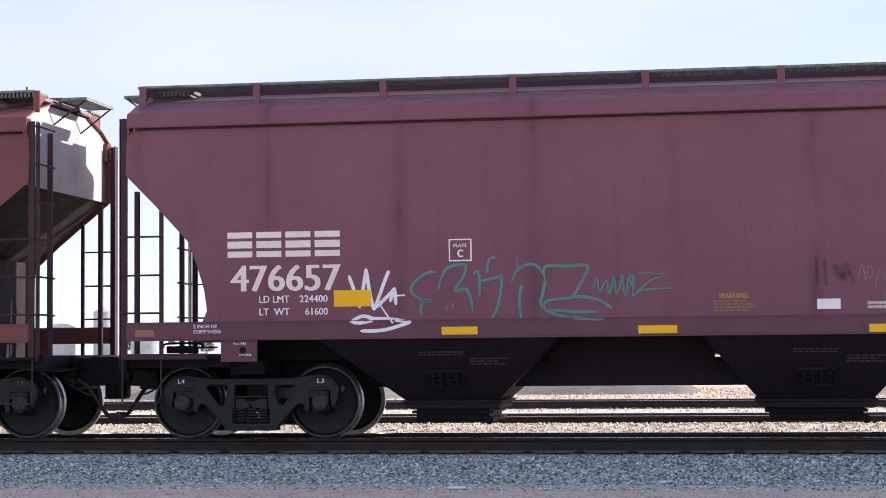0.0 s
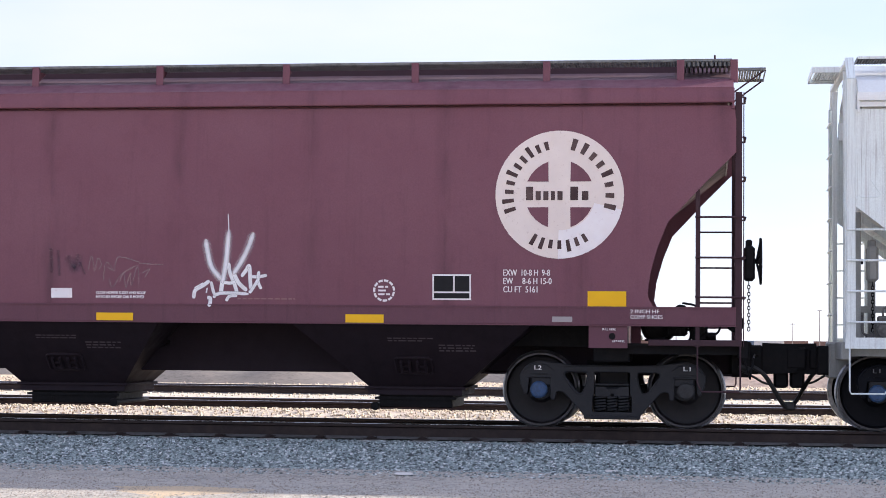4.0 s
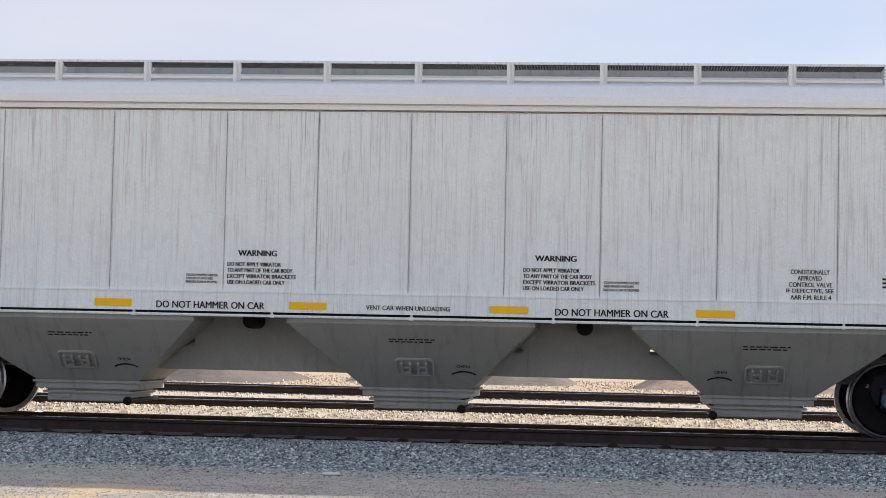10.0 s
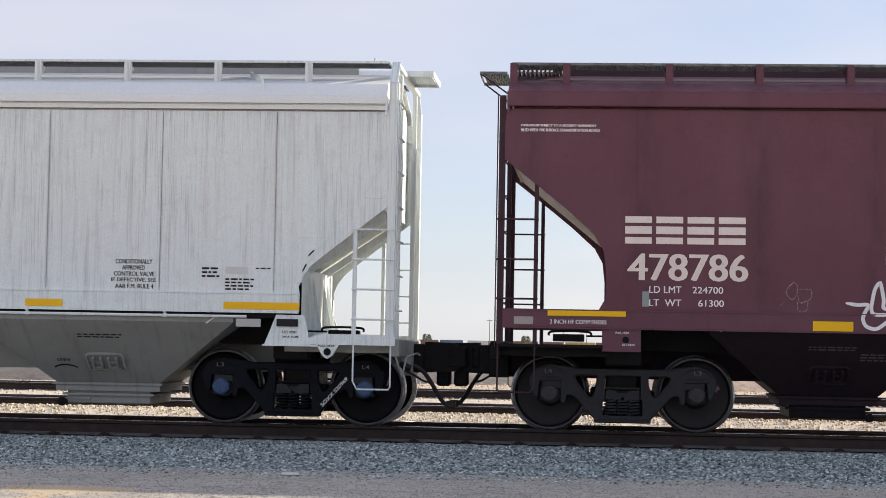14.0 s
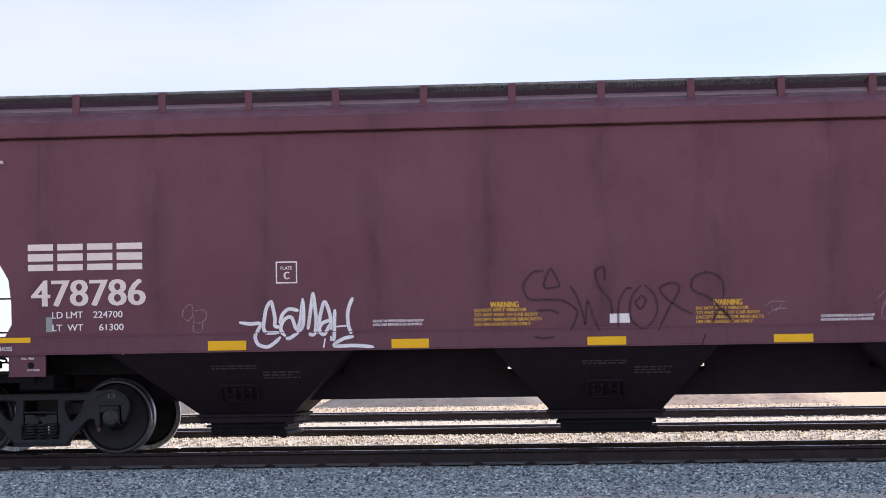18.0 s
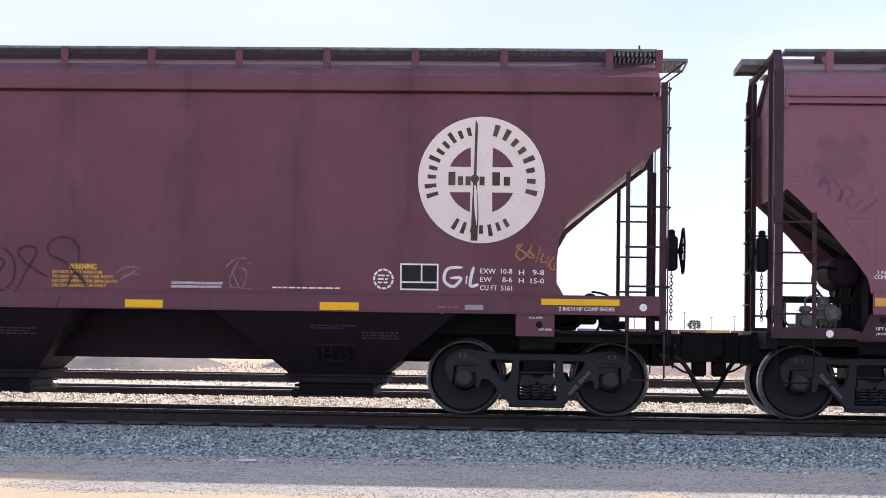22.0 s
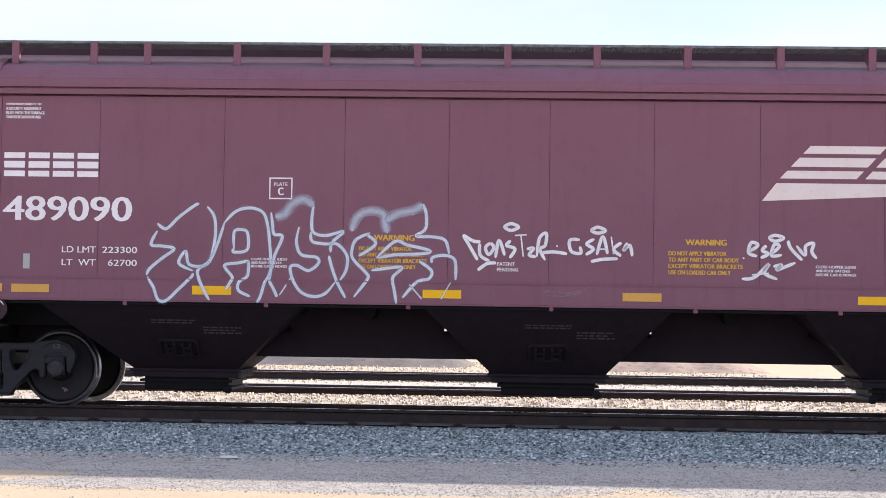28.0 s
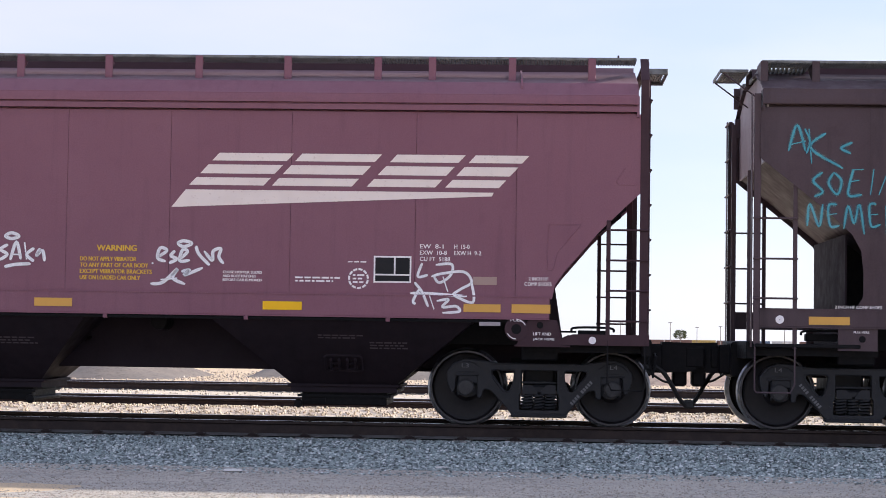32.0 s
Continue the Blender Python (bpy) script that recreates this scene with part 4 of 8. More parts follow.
def frame_mesh(mat):
    """Cast side frame: an arched top chord over the bearings, diagonal struts, two side windows and the spring window."""
    y0, y1 = -1.07, -0.93
    half = [(0.31, 0.105), (0.41, 0.235), (0.595, 0.43), (0.675, 0.44), (0.69, 0.335), (0.75, 0.335), (0.755, 0.598), (1.01, 0.598), (1.02, 0.41), (1.065, 0.39), (1.12, 0.53), (1.128, 0.64), (1.05, 0.75), (0.90, 0.81), (0.70, 0.787), (0.5, 0.762)]
    outer = filleted(half + [(-x, z) for x, z in reversed(half)], 0.035)
    side = [(0.308, 0.665), (0.316, 0.55), (0.362, 0.425), (0.413, 0.425), (0.542, 0.59), (0.575, 0.64), (0.555, 0.668)]
    mid = [(-0.238, 0.195), (0.238, 0.195), (0.238, 0.375), (0.215, 0.40), (0.215, 0.672), (-0.215, 0.672), (-0.215, 0.40), (-0.238, 0.375)]
    g = casting([outer, filleted(side, 0.035), filleted([(-x, z) for x, z in side], 0.035), filleted(mid, 0.018, 3)], y0, y1, 0.014)
    g.box(-0.34, 0.34, y0 - 0.03, y1 + 0.03, 0.108, 0.15, 0.012)
    g.box(-0.6, 0.6, y0 - 0.01, y0 + 0.01, 0.742, 0.758, 0.004)
    for k in (-1, 1):
        # raised rim round the side window, bearing ledge, rivets of the column guide
        rim = filleted([(k * (x + (0.02 if x > 0.4 else -0.014)), z + (0.016 if z > 0.6 else -0.016)) for x, z in side], 0.04)
        g.tube([(p.x, y0 + 0.002, p.y) for p in rim + rim[:1]], 0.008, 5)
        g.box(k * 0.885 - 0.15, k * 0.885 + 0.15, y0 - 0.014, y0 + 0.02, 0.602, 0.622, 0.005)
        g.box(k * 0.885 - 0.11, k * 0.885 + 0.11, y0 - 0.01, y0 + 0.02, 0.642, 0.652, 0.003)
        g.tube([(k * 0.72, y0, 0.70), (k * 0.80, y0, 0.755), (k * 0.90, y0, 0.775), (k * 1.0, y0, 0.745), (k * 1.07, y0, 0.67)], 0.008, 5)
        for z in (0.30, 0.45, 0.60):
            g.lathe([(0.016, y0 - 0.012), (0.016, y0)], "y", 8, (k * 0.268, 0, z))
    return g.mesh("side_frame", mat)


def spring_mesh(mat):
    pts = []
    for i in range(5 * 10 + 1):
        a = 2 * math.pi * i / 10
        pts.append((0.062 * math.cos(a), 0.062 * math.sin(a), 0.2 + 0.18 * i / 50))
    return G().tube(pts, 0.015, 5).mesh("coil_spring", mat)


WHEELSETS = []


def truck(car, s, x, labels):
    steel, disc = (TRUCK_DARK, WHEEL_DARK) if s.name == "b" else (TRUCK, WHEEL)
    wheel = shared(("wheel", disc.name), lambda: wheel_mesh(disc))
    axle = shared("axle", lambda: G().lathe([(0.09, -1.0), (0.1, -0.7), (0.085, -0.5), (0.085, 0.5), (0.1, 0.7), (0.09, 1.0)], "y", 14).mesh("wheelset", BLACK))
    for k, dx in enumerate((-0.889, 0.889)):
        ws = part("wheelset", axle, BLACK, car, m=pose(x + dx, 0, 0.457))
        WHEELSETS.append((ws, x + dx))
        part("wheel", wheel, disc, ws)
        part("wheel", wheel, disc, ws, m=HALF_TURN)
        cm = BLUE if (s.name, labels[k]) in CAPS_BLUE else CAP

        def cap():
            g = G().lathe([(0.085, -0.98), (0.105, -1.0), (0.105, -1.09), (0.085, -1.11), (0.05, -1.115), (0.001, -1.115)], "y", 20)
            for q in range(3):
                a = 2 * math.pi * q / 3 + 0.5
                g.lathe([(0.018, -1.112), (0.018, -1.13)], "y", 6, (0.055 * math.cos(a), 0, 0.055 * math.sin(a)))
            return g.mesh("bearing_cap", cm)
        me = shared(("cap", cm.name), cap)
        part("bearing_cap", me, cm, ws)
        part("bearing_cap", me, cm, ws, m=HALF_TURN)
        part("chalk_mark", shared("chalk", lambda: G().box(0.2, 0.25, -0.79, -0.783, 0.16, 0.18).box(0.21, 0.23, -0.79, -0.783, 0.12, 0.2).mesh("chalk_mark", FAINT)), FAINT, ws)
    for m in (pose(x, 0, 0), pose(x, 0, 0, 0, 0, 180)):
        fr = part("side_frame", shared(("frame", steel.name), lambda: frame_mesh(steel)), steel, car, m=m)
        for sx in (-0.14, 0.0, 0.14):
            part("coil_spring", shared(("spring", steel.name), lambda: spring_mesh(steel)), steel, fr, m=pose(sx, -1.0, 0))
        for dx in (-0.86, 0.86):
            part("bearing_adapter", shared(("adapter"), lambda: G().box(-0.13, 0.13, -1.06, -0.94, 0.5, 0.62, 0.02).box(-0.135, -0.10, -1.05, -0.95, 0.36, 0.52, 0.01).box(0.10, 0.135, -1.05, -0.95, 0.36, 0.52, 0.01).lathe([(0.12, -1.0), (0.12, -0.9)], "y", 18, (0, 0, 0.457)).mesh("bearing_adapter", TRUCK)), TRUCK, fr, m=pose(dx, 0, 0))
        part("brake_beam_end", shared(("beamend", steel.name), lambda: G().box(-0.212, 0.212, -1.06, -1.0, 0.517, 0.54, 0.006).mesh("brake_beam_end", steel)), steel, fr)
    g = shared("bolster", lambda: G().box(-0.2, 0.2, -1.03, 1.03, 0.385, 0.50, 0.03).box(-0.2, 0.2, -0.6, 0.6, 0.46, 0.7, 0.03).prism([(-0.2, 0.5), (-0.09, 0.5), (-0.02, 0.42), (-0.02, 0.39), (-0.2, 0.39)], -1.06, -1.02).prism([(0.2, 0.39), (0.02, 0.39), (0.02, 0.42), (0.09, 0.5), (0.2, 0.5)], -1.06, -1.02).mesh("truck_bolster", TRUCK))
    part("truck_bolster", g, TRUCK, car, m=pose(x, 0, 0))
    for dx in (-0.36, 0.36):
        part("brake_beam", shared("beam", lambda: G().box(-0.04, 0.04, -0.75, 0.75, 0.36, 0.42, 0.01).box(-0.09, 0.03, -0.8, -0.62, 0.3, 0.5, 0.02).box(-0.09, 0.03, 0.62, 0.8, 0.3, 0.5, 0.02).mesh("brake_beam", BLACK)), BLACK, car, m=pose(x + dx, 0, 0, 0, 0, 0 if dx > 0 else 180))
    for k, dx in enumerate((-0.90, 0.90)):
        words(car, labels[k], x + dx - 0.043, x + dx + 0.043, 0.70, 0.75, WHITE if s.name == "a" else DUSTY, y=-1.083, name="axle_number")


CAPS_BLUE = {("a", "L2"), ("b", "L1"), ("b", "L2"), ("b", "L3"), ("b", "L4")}


# ---- lettering and tape on the sides ----
FONT = {}


def glyphs(text, bold):
    if (text, bold) not in FONT:
        cu = bpy.data.curves.new("lettering", "FONT")
        cu.body, cu.offset, cu.resolution_u = text, bold, 3
        ob = bpy.data.objects.new("lettering", cu)
        me = bpy.data.meshes.new_from_object(ob)
        v = [tuple(p.co) for p in me.vertices]
        f = [tuple(p.vertices) for p in me.polygons]
        bpy.data.objects.remove(ob)
        bpy.data.meshes.remove(me)
        FONT[text, bold] = (v, f)
    return FONT[text, bold]


def words(car, text, x0, x1, z0, z1, mat, y=None, name="stencil_lettering", bold=0.025):
    """Words fitted between x0 and x1, z0 and z1 on the car's near side."""
    v, f = glyphs(text, 0.0)
    ax, bx = min(p[0] for p in v), max(p[0] for p in v)
    az, bz = min(p[1] for p in v), max(p[1] for p in v)
    s = SPEC_OF.get(car.name)
    sheets = []
    for i, k in enumerate((0, -1, 1)):
        pts = []
        for p in v:
            u, w = (p[0] - ax) / (bx - ax), (p[1] - az) / (bz - az)
            x, z = x0 + (x1 - x0) * u + k * bold * (z1 - z0), z0 + (z1 - z0) * w
            pts.append((x, ((s.face(z) - 0.005) if y is None else y) - 0.0005 * i, z))
        sheets.append(pts)
    if z1 - z0 < 0.2:
        g = G()
        for pts in sheets:
            g.add(pts, f)
        return tagged(part(name, g, mat, car, smooth=False), kind="stuff")
    # large characters are painted one by one
    root = list(range(len(v)))

    def find(i):
        while root[i] != i:
            i = root[i]
        return i
    for q in f:
        for i in q[1:]:
            root[find(i)] = find(q[0])
    for r in sorted({find(i) for i in range(len(v))}, key=lambda i: v[i][0]):
        at_ = {i: n for n, i in enumerate(i for i in range(len(v)) if find(i) == r)}
        g = G()
        for pts in sheets:
            g.add([pts[i] for i in at_], [tuple(at_[i] for i in q) for q in f if find(q[0]) == r])
        part(name, g, mat, car, smooth=False)


def patch(car, name, pts, mat, lift=0.005, label="", y=None):
    """A flat shape (x, z corners) on the near side, cut into rows so that it follows the sheet."""
    s = SPEC_OF[car.name]
    g = G()
    g.add([(x, (s.face(z) if y is None else y) - lift, z) for x, z in pts], [tuple(range(len(pts)))])
    return part(name, g, mat, car, label, smooth=False)


def rect(car, name, x0, x1, z0, z1, mat, lift=0.005, label=""):
    return patch(car, name, [(x0, z0), (x1, z0), (x1, z1), (x0, z1)], mat, lift, label)


def block(car, x0, x1, z0, z1, lines, mat, name="stencil_block", y=None, fill=0.5):
    """Lines of small stencilling, too small to read, as bars in the length of words."""
    s = SPEC_OF[car.name]
    g = G()
    rnd = random.Random(int(x0 * 1000) + lines)
    h = (z1 - z0) / lines
    for i in range(lines):
        za = z1 - (i + 0.5 + fill / 2) * h
        zb = za + fill * h
        xe = x1 - (0 if i % 2 == 0 else rnd.uniform(0, 0.2) * (x1 - x0))
        x = x0
        while x < xe - 0.02:
            w = min(rnd.uniform(0.03, 0.10), xe - x)
            yy = (lambda z: (s.face(z) if y is None else y(z)) - 0.005)
            g.add([(x, yy(za), za), (x + w, yy(za), za), (x + w, yy(zb), zb), (x, yy(zb), zb)], [(0, 1, 2, 3)])
            x += w + 0.018
    return tagged(part(name, g, mat, car, smooth=False), kind="stuff")


def outline(car, name, x0, x1, z0, z1, w, mat, lift=0.005):
    s = SPEC_OF[car.name]
    g = G()
    rim = [(x0, z0), (x1, z0), (x1, z1), (x0, z1), (x0 + w, z0 + w), (x1 - w, z0 + w), (x1 - w, z1 - w), (x0 + w, z1 - w)]
    g.add([(x, s.face(z) - lift, z) for x, z in rim], [(i, (i + 1) % 4, 4 + (i + 1) % 4, 4 + i) for i in range(4)])
    return part(name, g, mat, car, smooth=False)


def ring(car, name, cx, cz, r0, r1, mat, gaps=0, lift=0.005, a0=0.0, a1=360.0, duty=0.78):
    s = SPEC_OF[car.name]
    g = G()
    n = max(1, gaps)
    for k in range(n):
        b0 = a0 + (a1 - a0) * k / n
        b1 = b0 + (a1 - a0) / n * (duty if gaps else 1)
        m = max(3, int((b1 - b0) / 7))
        rows = []
        steps = max(1, int((r1 - r0) / 0.09))
        for r in [r0 + (r1 - r0) * j / steps for j in range(steps + 1)]:
            rows.append([(cx + r * math.cos(radians(b0 + (b1 - b0) * i / m)), cz + r * math.sin(radians(b0 + (b1 - b0) * i / m))) for i in range(m + 1)])
        g.grid([[(x, s.face(z) - lift, z) for x, z in r] for r in rows])
        if gaps and r1 > 0.3:
            part(name, g, mat, car, smooth=False)
            g = G()
    if g.v:
        ob = part(name, g, mat, car, smooth=False)
        return tagged(ob, kind="stuff") if gaps else ob


STROKES = []


def stroke(car, pts, w, mat, name="graffiti_stroke", lift=0.007, taper=0.15, k=7):
    """One sweep of a spray can or a marker through a few points (x, z)."""
    s = SPEC_OF[car.name]
    STROKES.append(name)
    lift += 0.00003 * len(STROKES)
    P = spline([(x, z) for x, z in pts], k)
    n = len(P)
    rows = [[], [], []]
    for i, p in enumerate(P):
        t = P[min(i + 1, n - 1)] - P[max(i - 1, 0)]
        t = t.normalized() if t.length > 1e-9 else Vector((1, 0))
        nrm = Vector((-t.y, t.x))
        e = min(1, min(i, n - 1 - i) / max(1, taper * n) + 0.45)
        for r, o in ((0, -0.5), (1, 0), (2, 0.5)):
            q = p + nrm * (w * o * e)
            rows[r].append((q.x, s.face(q.y) - lift, q.y))
    me = bpy.data.meshes.new(name)
    vs = rows[0] + rows[1] + rows[2]
    fs = [(j * n + i, j * n + i + 1, (j + 1) * n + i + 1, (j + 1) * n + i) for j in (0, 1) for i in range(n - 1)]
    me.from_pydata(vs, [], fs)
    uv = me.uv_layers.new(name="UVMap")
    for lp in me.loops:
        uv.data[lp.index].uv = (0.5, 1.0 if n <= lp.vertex_index < 2 * n else 0.0)
    me.materials.append(mat)
    ob = new(name, me)
    ob.parent = car
    return ob


SPEC_OF = {}


def hopper_car(s, label):
    car = new("covered_hopper_car")
    car.location = (s.xc, YC, 0)
    tagged(car, label, "freight car", "train of covered hopper cars")
    SPEC_OF[car.name] = s
    side_sheets(car, s)
    body_shell(car, s)
    running_boards(car, s)
    underframe(car, s)
    ends(car, s)
    brake_gear(car, s)
    truck(car, s, -s.tw, ("L4", "L3") if s.brake > 0 else ("L1", "L2"))
    truck(car, s, s.tw, ("L2", "L1") if s.brake > 0 else ("L3", "L4"))
    CARS.append((car, s))
    return car


CARS = []

# ---- the six cars of the train ----
BAYS_T = [(-6.0, -3.05, -5.05, -3.88), (-1.33, 1.38, -0.67, 0.7), (3.05, 6.0, 3.88, 5.05)]
BAYS_D = [(-6.12, -3.0, -5.16, -3.86), (-1.48, 1.45, -0.7, 0.7), (3.0, 6.12, 3.86, 5.16)]
BAYS_B = [(-5.95, -2.65, -4.86, -3.55), (-1.5, 1.5, -0.67, 0.67), (2.65, 5.95, 3.55, 4.86)]
CUT_A = [(8.42, 3.30), (8.22, 3.10), (8.05, 2.93), (7.62, 2.47), (7.50, 2.17), (7.41, 1.85), (7.38, 1.60), (7.44, 1.47)]
CUT_C = [(8.42, 3.25), (8.05, 2.96), (7.64, 2.63), (7.33, 2.35), (7.22, 2.15), (7.19, 1.88), (7.19, 1.61), (7.27, 1.47)]
CUT_E = [(x - 0.27, z) for x, z in CUT_C]
CUT_B = [(7.80, 2.66), (7.43, 2.37), (7.15, 2.15), (6.90, 1.95), (6.80, 1.82), (6.74, 1.68), (6.77, 1.49), (6.80, 1.33)]
CUT_D = [(8.09, 2.80), (7.62, 2.34), (7.22, 1.87), (7.10, 1.70), (7.06, 1.50), (7.12, 1.30)]
POSTS_A = [-8.30] + [-6.82 + 1.62 * i for i in range(10)] + [8.40]
POSTS_C = [-8.34, -7.70] + [-6.46 + 1.082 * i for i in range(13)] + [7.80, 8.40]
POSTS_B = [-6.76 + 1.1275 * i for i in range(13)]
POSTS_D = [k * x for x in (0.54, 1.63, 2.74, 3.83, 4.93, 5.59, 6.56, 7.52) for k in (-1, 1)]
SEAM_A = [-8.42, -6.6, -4.95, -3.3, -1.65, 0.0, 1.65, 3.3, 4.95, 6.6, 8.42]
SEAM_B = [-7.80, -6.48, -5.08, -3.70, -2.29, -1.16, -0.03, 1.12, 2.26, 3.64, 5.04, 6.44, 7.80]
SEAM_C = [-8.42, -6.85, -5.4, -4.05, -2.7, -1.35, 0.0, 1.35, 2.7, 4.05, 5.4, 6.85, 8.42]
SEAM_D = [-8.09, -6.63, -5.43, -3.92, -2.47, -1.22, -0.02, 1.22, 2.47, 3.93, 5.43, 6.63, 8.09]
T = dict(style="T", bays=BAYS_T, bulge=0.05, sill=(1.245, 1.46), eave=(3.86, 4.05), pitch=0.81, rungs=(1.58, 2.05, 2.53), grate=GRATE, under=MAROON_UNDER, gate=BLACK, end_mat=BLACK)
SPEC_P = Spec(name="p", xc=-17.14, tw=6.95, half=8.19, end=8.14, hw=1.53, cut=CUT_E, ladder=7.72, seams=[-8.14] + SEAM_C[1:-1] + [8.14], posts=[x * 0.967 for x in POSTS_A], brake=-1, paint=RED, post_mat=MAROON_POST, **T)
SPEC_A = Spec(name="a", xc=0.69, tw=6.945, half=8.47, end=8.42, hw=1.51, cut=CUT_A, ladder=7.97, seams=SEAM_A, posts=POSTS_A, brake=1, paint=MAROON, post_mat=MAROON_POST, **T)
SPEC_B = Spec(name="b", xc=18.29, tw=6.62, half=7.87, end=7.80, hw=1.555, bays=BAYS_B, bulge=0.0, style="S", sill=(1.32, 1.60), eave=(3.80, 3.97), pitch=0.69, rungs=(1.30, 1.66, 2.02, 2.38),
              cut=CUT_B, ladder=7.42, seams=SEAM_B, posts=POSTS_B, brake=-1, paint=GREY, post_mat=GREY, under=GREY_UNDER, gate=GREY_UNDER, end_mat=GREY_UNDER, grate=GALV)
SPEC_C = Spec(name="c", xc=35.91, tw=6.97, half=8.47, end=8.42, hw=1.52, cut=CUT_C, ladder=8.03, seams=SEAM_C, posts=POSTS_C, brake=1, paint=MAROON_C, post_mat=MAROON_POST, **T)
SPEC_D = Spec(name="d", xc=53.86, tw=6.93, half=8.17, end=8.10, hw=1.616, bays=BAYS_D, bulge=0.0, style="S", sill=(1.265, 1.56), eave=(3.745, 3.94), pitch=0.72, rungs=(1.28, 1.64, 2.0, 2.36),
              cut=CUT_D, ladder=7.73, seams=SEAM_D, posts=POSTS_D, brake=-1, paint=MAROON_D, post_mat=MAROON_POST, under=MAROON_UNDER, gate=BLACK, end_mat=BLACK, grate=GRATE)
SPEC_E = Spec(name="e", xc=71.52, tw=6.95, half=8.19, end=8.14, hw=1.53, cut=CUT_E, ladder=7.72, seams=[-8.14] + SEAM_C[1:-1] + [8.14], posts=[x * 0.967 for x in POSTS_C], brake=1, paint=BROWN, post_mat=BROWN, **T)

hopper_car(SPEC_P, "oxide red covered hopper car with sunlit rusty end")
car_a = hopper_car(SPEC_A, "maroon covered hopper car with white and teal graffiti")
car_b = hopper_car(SPEC_B, "light grey streaked covered hopper car with black stencils")
car_c = hopper_car(SPEC_C, "dark maroon covered hopper car with round cream emblem")
car_d = hopper_car(SPEC_D, "maroon covered hopper car with slanted cream wordmark and graffiti")
car_e = hopper_car(SPEC_E, "dull brown covered hopper car with turquoise graffiti")

# ---- tape, numbers and stencils ----
def tapes(car, rows, mat):
    for x0, x1, z0, z1 in rows:
        rect(car, "reflector_tape", x0, x1, z0, z1, mat, 0.006)


def slotted(car, p, mat, lift=0.005):
    """A plain block of three bars; p places (u, w) of the unit square on the side."""
    s = SPEC_OF[car.name]
    for a, b in ((0.0, 0.24), (0.36, 0.64), (0.76, 1.0)):
        g = G()
        g.add([(x, s.face(z) - lift, z) for x, z in (p(0, a), p(1, a), p(1, b), p(0, b))], [(0, 1, 2, 3)])
        part("emblem_bar", g, mat, car, smooth=False)


def wordmark(car, x0, x1, z0, z1, mat, gap=0.14):
    """The owner's wordmark, as four plain blocks of bars."""
    w = (x1 - x0) / 4
    for k in range(4):
        slotted(car, lambda u, v: (x0 + (k + gap / 2 + (1 - gap) * u) * w, z0 + (z1 - z0) * v), mat)


def emblem(car, cx, cz, r):
    """A round cream emblem with a cross; its lettering as plain bars."""
    ring(car, "emblem_disc", cx, cz, 0.01, r, CREAM, 0, 0.005)
    for q in range(4):
        s = SPEC_OF[car.name]
        g = G()
        sx, sz = (1, 1, -1, -1)[q], (1, -1, 1, -1)[q]
        arc = [(0.17 * r, 0.2 * r)] + [(0.54 * r * math.cos(radians(a)), 0.54 * r * math.sin(radians(a))) for a in (22, 35, 47, 60, 71)]
        g.add([(cx + sx * u, s.face(cz + sz * w) - 0.008, cz + sz * w) for u, w in arc], [tuple(range(len(arc)))])
        part("emblem_quarter", g, s.paint, car, smooth=False)
    for n, a0, a1 in ((10, 202, 99), (8, 79, -21), (7, 236, 306)):
        for k in range(n):
            a, h = a0 + (a1 - a0) * (k + 0.2) / n, 0.90 if k == 0 or k % 3 == 1 else 0.85
            ring(car, "emblem_lettering", cx, cz, 0.715 * r, h * r, DARKRED, 0, 0.008, a, a + (a1 - a0) * 0.44 / n)
    for k, (a, b) in enumerate(((-0.52, -0.41), (-0.37, -0.29), (-0.25, -0.17), (-0.13, -0.07), (-0.03, 0.05), (0.17, 0.29), (0.35, 0.45))):
        rect(car, "emblem_lettering", cx + a * r, cx + b * r, cz - 0.09 * r, cz + (0.12 if k in (0, 5) else 0.05) * r, DARKRED, 0.009)


def plate_c(car, x0, x1, z0, z1):
    outline(car, "plate_frame", x0, x1, z0, z1, 0.016, WHITE)
    words(car, "PLATE", x0 + 0.06, x1 - 0.06, z1 - 0.10, z1 - 0.06, WHITE)
    words(car, "C", (x0 + x1) / 2 - 0.03, (x0 + x1) / 2 + 0.03, z0 + 0.05, z0 + 0.14, WHITE, bold=0.07)


def placard(car, x0, x1, z0, z1):
    rect(car, "data_placard", x0, x1, z0, z1, WHITE)
    xm = x0 + (x1 - x0) * 0.56
    zm = z0 + (z1 - z0) * 0.3
    for a, b, c, d in ((x0 + 0.02, xm - 0.01, zm + 0.01, z1 - 0.02), (xm + 0.01, x1 - 0.02, zm + 0.01, z1 - 0.02), (x0 + 0.02, x1 - 0.02, z0 + 0.02, zm - 0.01)):
        rect(car, "placard_field", a, b, c, d, INK, 0.008)
    block(car, x0 + 0.05, xm - 0.06, z1 - 0.12, z1 - 0.05, 2, WHITE, name="placard_lines")
    block(car, x0 + 0.05, x1 - 0.2, z0 + 0.035, zm - 0.03, 1, WHITE, name="placard_lines")


def stamp(car, cx, cz, r):
    ring(car, "round_stamp", cx, cz, r * 0.8, r, WHITE, 11, 0.006)
    block(car, cx - r * 0.55, cx + r * 0.55, cz - r * 0.5, cz + r * 0.5, 3, WHITE, name="stamp_lines")


